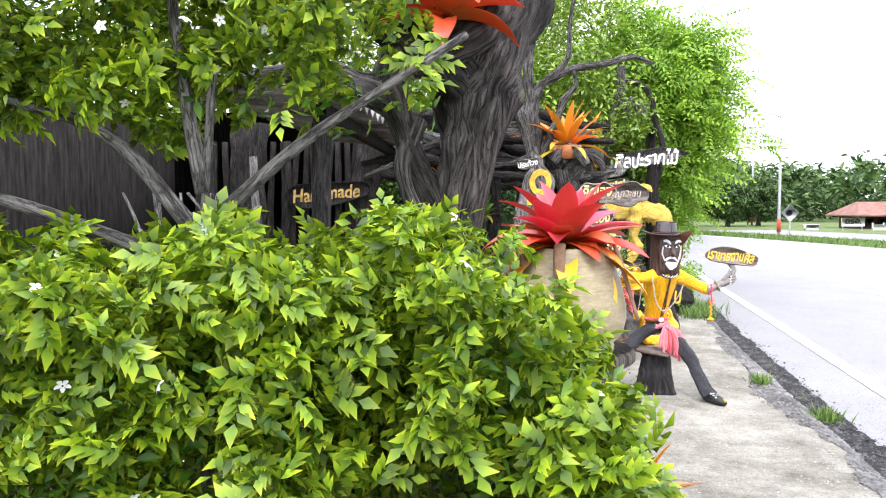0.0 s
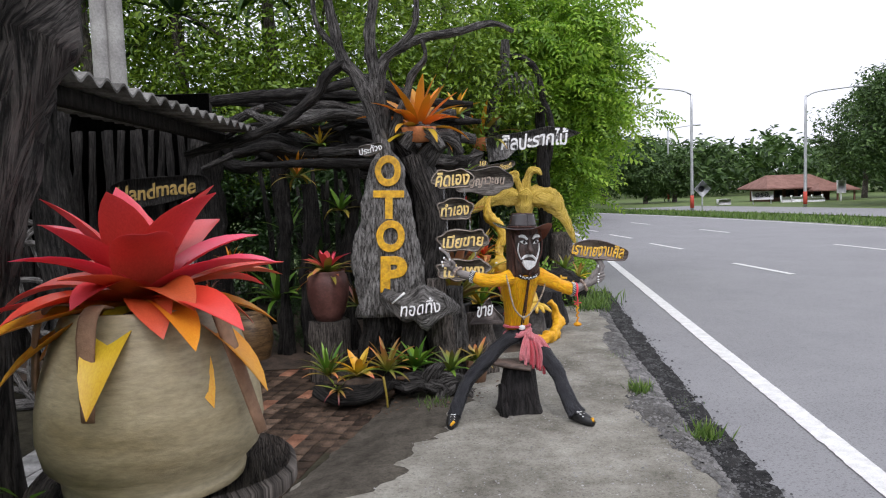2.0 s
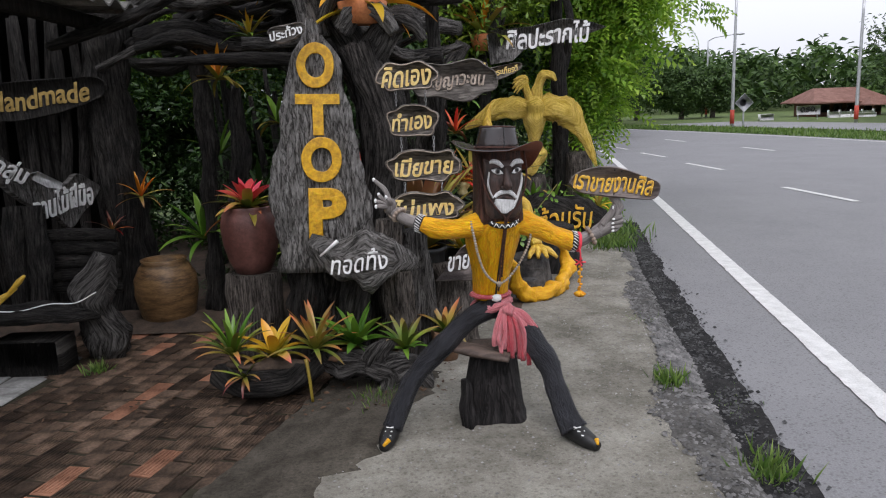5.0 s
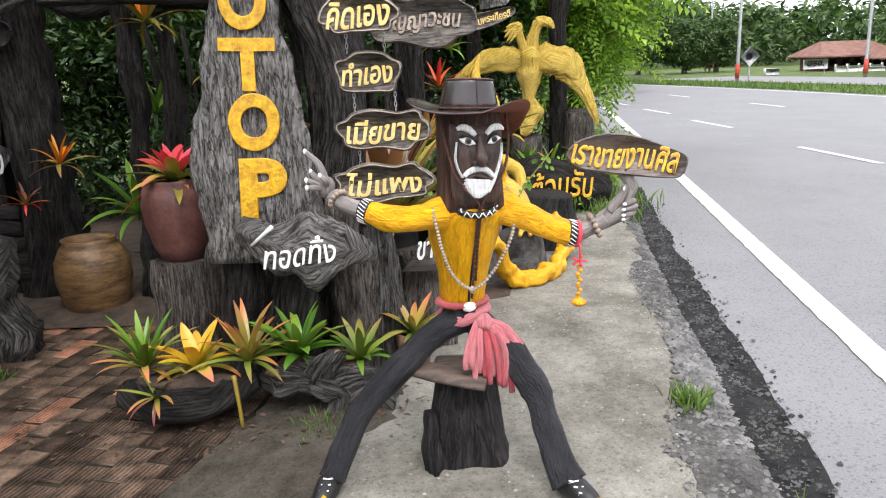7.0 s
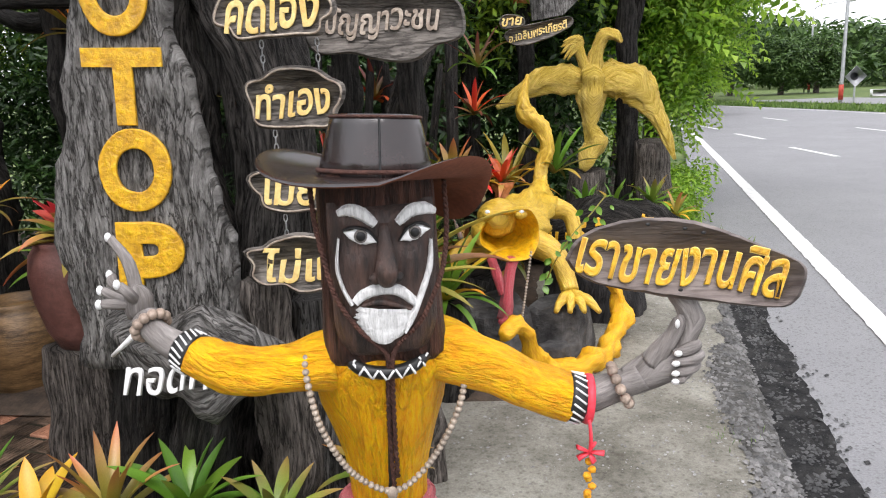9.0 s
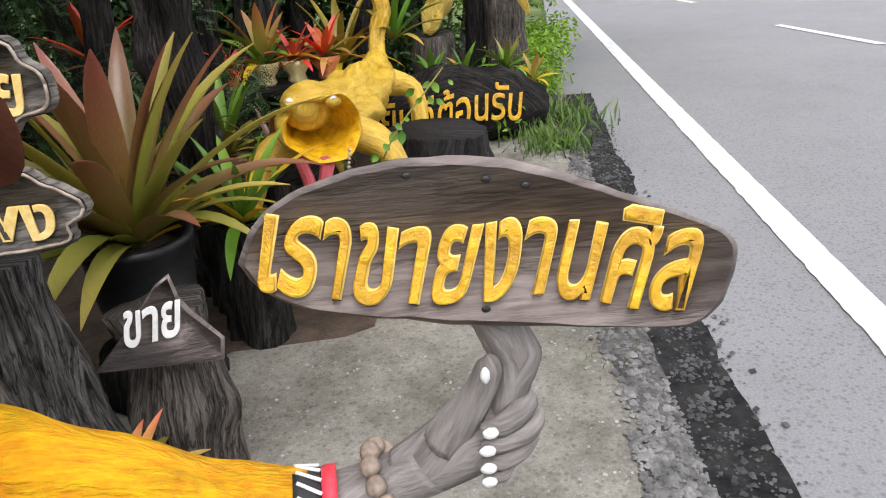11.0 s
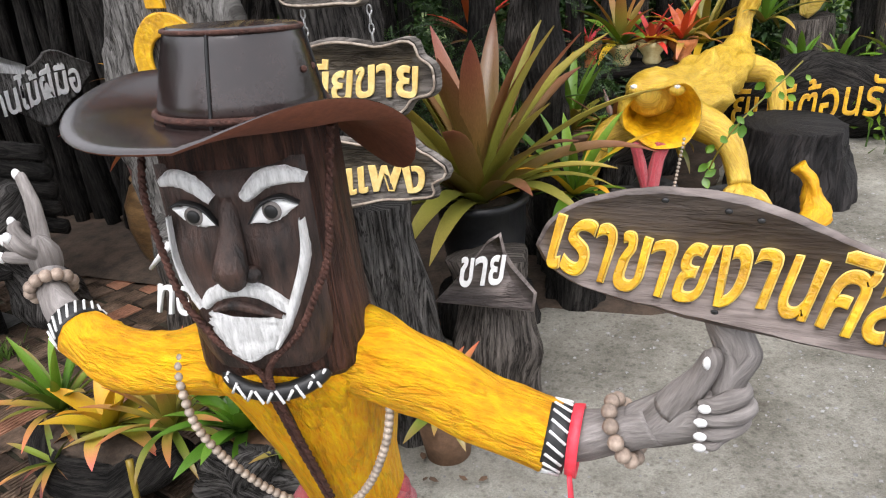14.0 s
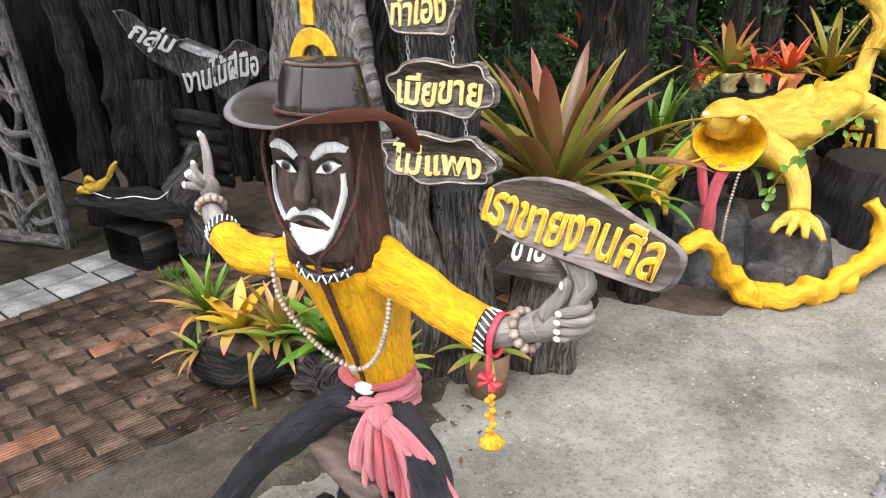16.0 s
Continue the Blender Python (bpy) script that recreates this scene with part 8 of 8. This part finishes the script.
for i, (x, y, n, h, r) in enumerate(((3.06, 7.3, 110, 0.12, 0.04), (3.25, 7.1, 260, 0.035, 0.1), (3.2, 6.3, 150, 0.15, 0.05), (3.2, 8.6, 40, 0.04, 0.06), (1.35, 7.2, 130, 0.07, 0.07), (3.64, 11.5, 300, 0.17, 0.12), (3.8, 12.2, 300, 0.2, 0.17), (2.1, 7.35, 50, 0.022, 0.08), (2.35, 7.2, 50, 0.022, 0.08), (-0.62, 7.95, 60, 0.12, 0.03), (3.05, 4.6, 90, 0.08, 0.06))):
    tuft(x, y, n, h, r, "small tuft of green grass in the footpath" if n < 200 else "clump of long grass at the path's end", 200 + i)

# ---- across the road ----
g = np.random.default_rng(31)
ny = 9000
yy = 12 + 50 * g.random(ny) ** 0.8
xx = np.array([far_edge(float(y)) for y in yy]) + 0.7 + 4.2 * g.random(ny)
tagged(new("verge_grass", scatter("verge_grass", np.stack([xx, yy, np.full(ny, -0.12)], 1), np.tile([0, 0, 1.0], (ny, 1)) + g.normal(0, 0.25, (ny, 3)), g.uniform(0.06, 0.26, ny), lGrass, ([(-.12, 0, 0), (.12, 0, 0), (.08, .12, .55), (0, .4, 1)], blade[1], blade[2]), g)), "rough green grass on the strip between the roads", "grass", kind="stuff")


def lamp(x, y, h, arm, label):
    ob = thing("street_lamp", (x, y, -0.14), label, "street lamp", "street lamps")
    part("pole", Shape().tube([(x, y, -0.14), (x, y, h * 0.5), (x, y, h)], [0.11, 0.09, 0.07], 10, 0, 0, 0, 4), mSteel, ob)
    part("arm", Shape().tube([(x, y, h - 0.05), (x + arm * 0.25, y, h + 0.25), (x + arm, y, h + 0.5)], [0.06, 0.05, 0.04], 8, 0, 0, 0, 5), mSteel, ob)
    part("lamp_head", Shape().ball((x + arm * 1.15, y, h + 0.5), (0.45, 0.16, 0.1), 12, 8), mSteel, ob)
    part("painted_band", Shape().tube([(x, y, 0.1), (x, y, 0.9)], [0.125, 0.12], 12, 0, 0, 0, 2), mRedBand, ob, "red painted foot")


lamp(18.9, 47.5, 7.3, -3.2, "tall grey street lamp on the grass strip")
lamp(26.0, 47.0, 6.9, 3.2, "tall grey street lamp near the house")
lamp(27.0, 75.0, 7.0, 2.6, "distant street lamp among the trees")
lamp(11.5, 62.0, 3.5, 0.3, "short distant post by the bend")
ts = thing("warning_sign", (19.2, 46.6, -0.14), "pale diamond road sign on a post seen from behind", "road sign")
part("pole", Shape().tube([(19.2, 46.6, -0.14), (19.2, 46.6, 1.4)], [0.05, 0.05], 8, 0, 0, 0, 3), mSteel, ts)
part("plate", Shape().slab([(0, -0.55), (0.55, 0), (0, 0.55), (-0.55, 0)], 0.04, pose(19.2, 46.55, 1.3), 0, 0.01), mSteel, ts)
house = thing("bungalow", (33.4, 64, -0.14), "low brown wooden house with hipped tile roof", "house")
part("wall", Shape().box((31.2, 62.2, -0.14), (36.4, 66, 1.0)), mHouseWall, house)


def hip(x0, x1, y0, y1, z0, z1, inset):
    s = Shape()
    ym = (y0 + y1) / 2
    s.grid([[Vector((x0, y0, z0 - 0.1)), Vector((x1, y0, z0 - 0.1)), Vector((x1, y1, z0 - 0.1)), Vector((x0, y1, z0 - 0.1))], [Vector((x0, y0, z0)), Vector((x1, y0, z0)), Vector((x1, y1, z0)), Vector((x0, y1, z0))], [Vector((x0 + inset, ym - 0.1, z1)), Vector((x1 - inset, ym - 0.1, z1)), Vector((x1 - inset, ym + 0.1, z1)), Vector((x0 + inset, ym + 0.1, z1))]], [[(0, 0)] * 4] * 3, True, 0, True)
    return s


part("roof", hip(30.5, 36.9, 61.2, 67.0, 1.0, 2.1, 1.3), mHouseRoof, house, smooth=False)
part("porch_roof", hip(34.0, 37.4, 59.6, 62.4, 0.75, 1.3, 0.7), mHouseRoof, house, smooth=False)
for x in (31.6, 32.6, 33.6):
    w_ = part("window", Shape().box((x, 62.1, 0.2), (x + 0.6, 62.22, 0.8)), mDoor, house)
    part("frame", Shape().box((x - 0.06, 62.12, 0.81), (x + 0.66, 62.2, 0.87)), mHouseRoof, w_)
part("door", Shape().box((35.0, 62.1, -0.1), (35.7, 62.22, 0.8)), mDoor, house)
for x in (34.3, 35.6, 37.0):
    part("porch_post", Shape().box((x, 59.8, -0.14), (x + 0.12, 59.9, 0.75)), mHouseWall, house)
fence = thing("garden_wall", (33.0, 59.0, -0.14), "low white garden wall before the house", "wall")
part("panel", Shape().box((30.6, 58.95, -0.14), (33.9, 59.05, 0.3)), mWhite, fence)
for k in range(5):
    part("post", Shape().box((30.5 + 0.84 * k, 58.9, -0.14), (30.6 + 0.84 * k, 59.1, 0.42)), mWhite, fence)
bb = thing("notice_board", (28.0, 57.0, -0.14), "white roadside board with dark lettering before the house", "sign")
part("board", Shape().box((27.2, 56.95, 0.2), (28.9, 57.0, 0.85)), mWhite, bb)
part("lettering", lettering("ดรอ.", 1.2, 0.34, 0.02, pose(28.05, 56.94, 0.58), 0.02), mBlack, bb)
for x in (27.3, 28.7):
    part("leg", Shape().box((x, 57.0, -0.14), (x + 0.08, 57.06, 0.2)), mSteel, bb)
solid("white_box", Shape().box((24.6, 57, -0.1), (25.6, 57.4, 0.35)), mWhite, "small white roadside box in the grass", "box")
solid("white_box", Shape().box((31.5, 57, -0.1), (33.0, 57.3, 0.2)), mWhite, "low white wall panel by the house", "wall")
solid("notice_plate", Shape().box((33.9, 56.9, 0.5), (34.6, 57.0, 1.5)).tube([(34.25, 57.0, -0.14), (34.25, 57.0, 0.6)], [0.05, 0.05], 8), mWhite, "upright white notice plate on a post", "sign")
# far trees
g = np.random.default_rng(77)
for i, (x, y, h, r) in enumerate(((9.5, 48, 6.5, 3.0), (12, 54, 7.0, 3.2), (15.5, 62, 7.5, 3.4), (9, 38, 5.5, 2.2), (19.5, 72, 6.5, 3.4), (23, 70, 4.0, 2.2), (40.5, 64, 9.5, 4.0), (46, 60, 11, 5.5), (31.5, 46, 8.5, 3.0), (35, 49, 10.5, 4.2), (39, 47, 11, 4.5), (26.5, 72, 4.5, 2.4), (5.5, 30, 7.5, 2.6), (7.2, 40, 8.0, 3.0))):
    tree("roadside_tree", (x, y, -0.14), h, 0.2, (x, y, h * 0.56), (r, r, h * 0.46), 150, 60, 0.36 if y > 40 else 0.28, lFar, "dark green roadside tree across the bend" if y > 40 else "dense green tree along the road", seed=300 + i, cr=r * 0.26)
hill = []
for k in range(900):
    a = g.uniform(-0.15, 1.05)
    d = g.uniform(95, 150)
    x, y = math.sin(a) * d, math.cos(a) * d
    top = 6.8 + 1.6 * math.sin(a * 7 + 1) + 1.6 * noise.noise(Vector((a * 25, 0, 0))) + 0.05 * (d - 95)
    hill.append((x, y, g.uniform(0.1, 1.0) * top, g.uniform(1.4, 3.6)))
foliage("far_woods", hill, 46, 1.3, lFar, "wooded hills closing the view", "woods", seed=41, kind="stuff")
back = []
for k in range(260):
    a = g.uniform(1.0, 6.1)
    d = g.uniform(45, 80)
    back.append((math.sin(a) * d, math.cos(a) * d, g.uniform(0.5, 8.0), 2.6))
foliage("far_woods", back, 40, 1.3, lFar, "woods all round the place", "woods", seed=42, kind="stuff")
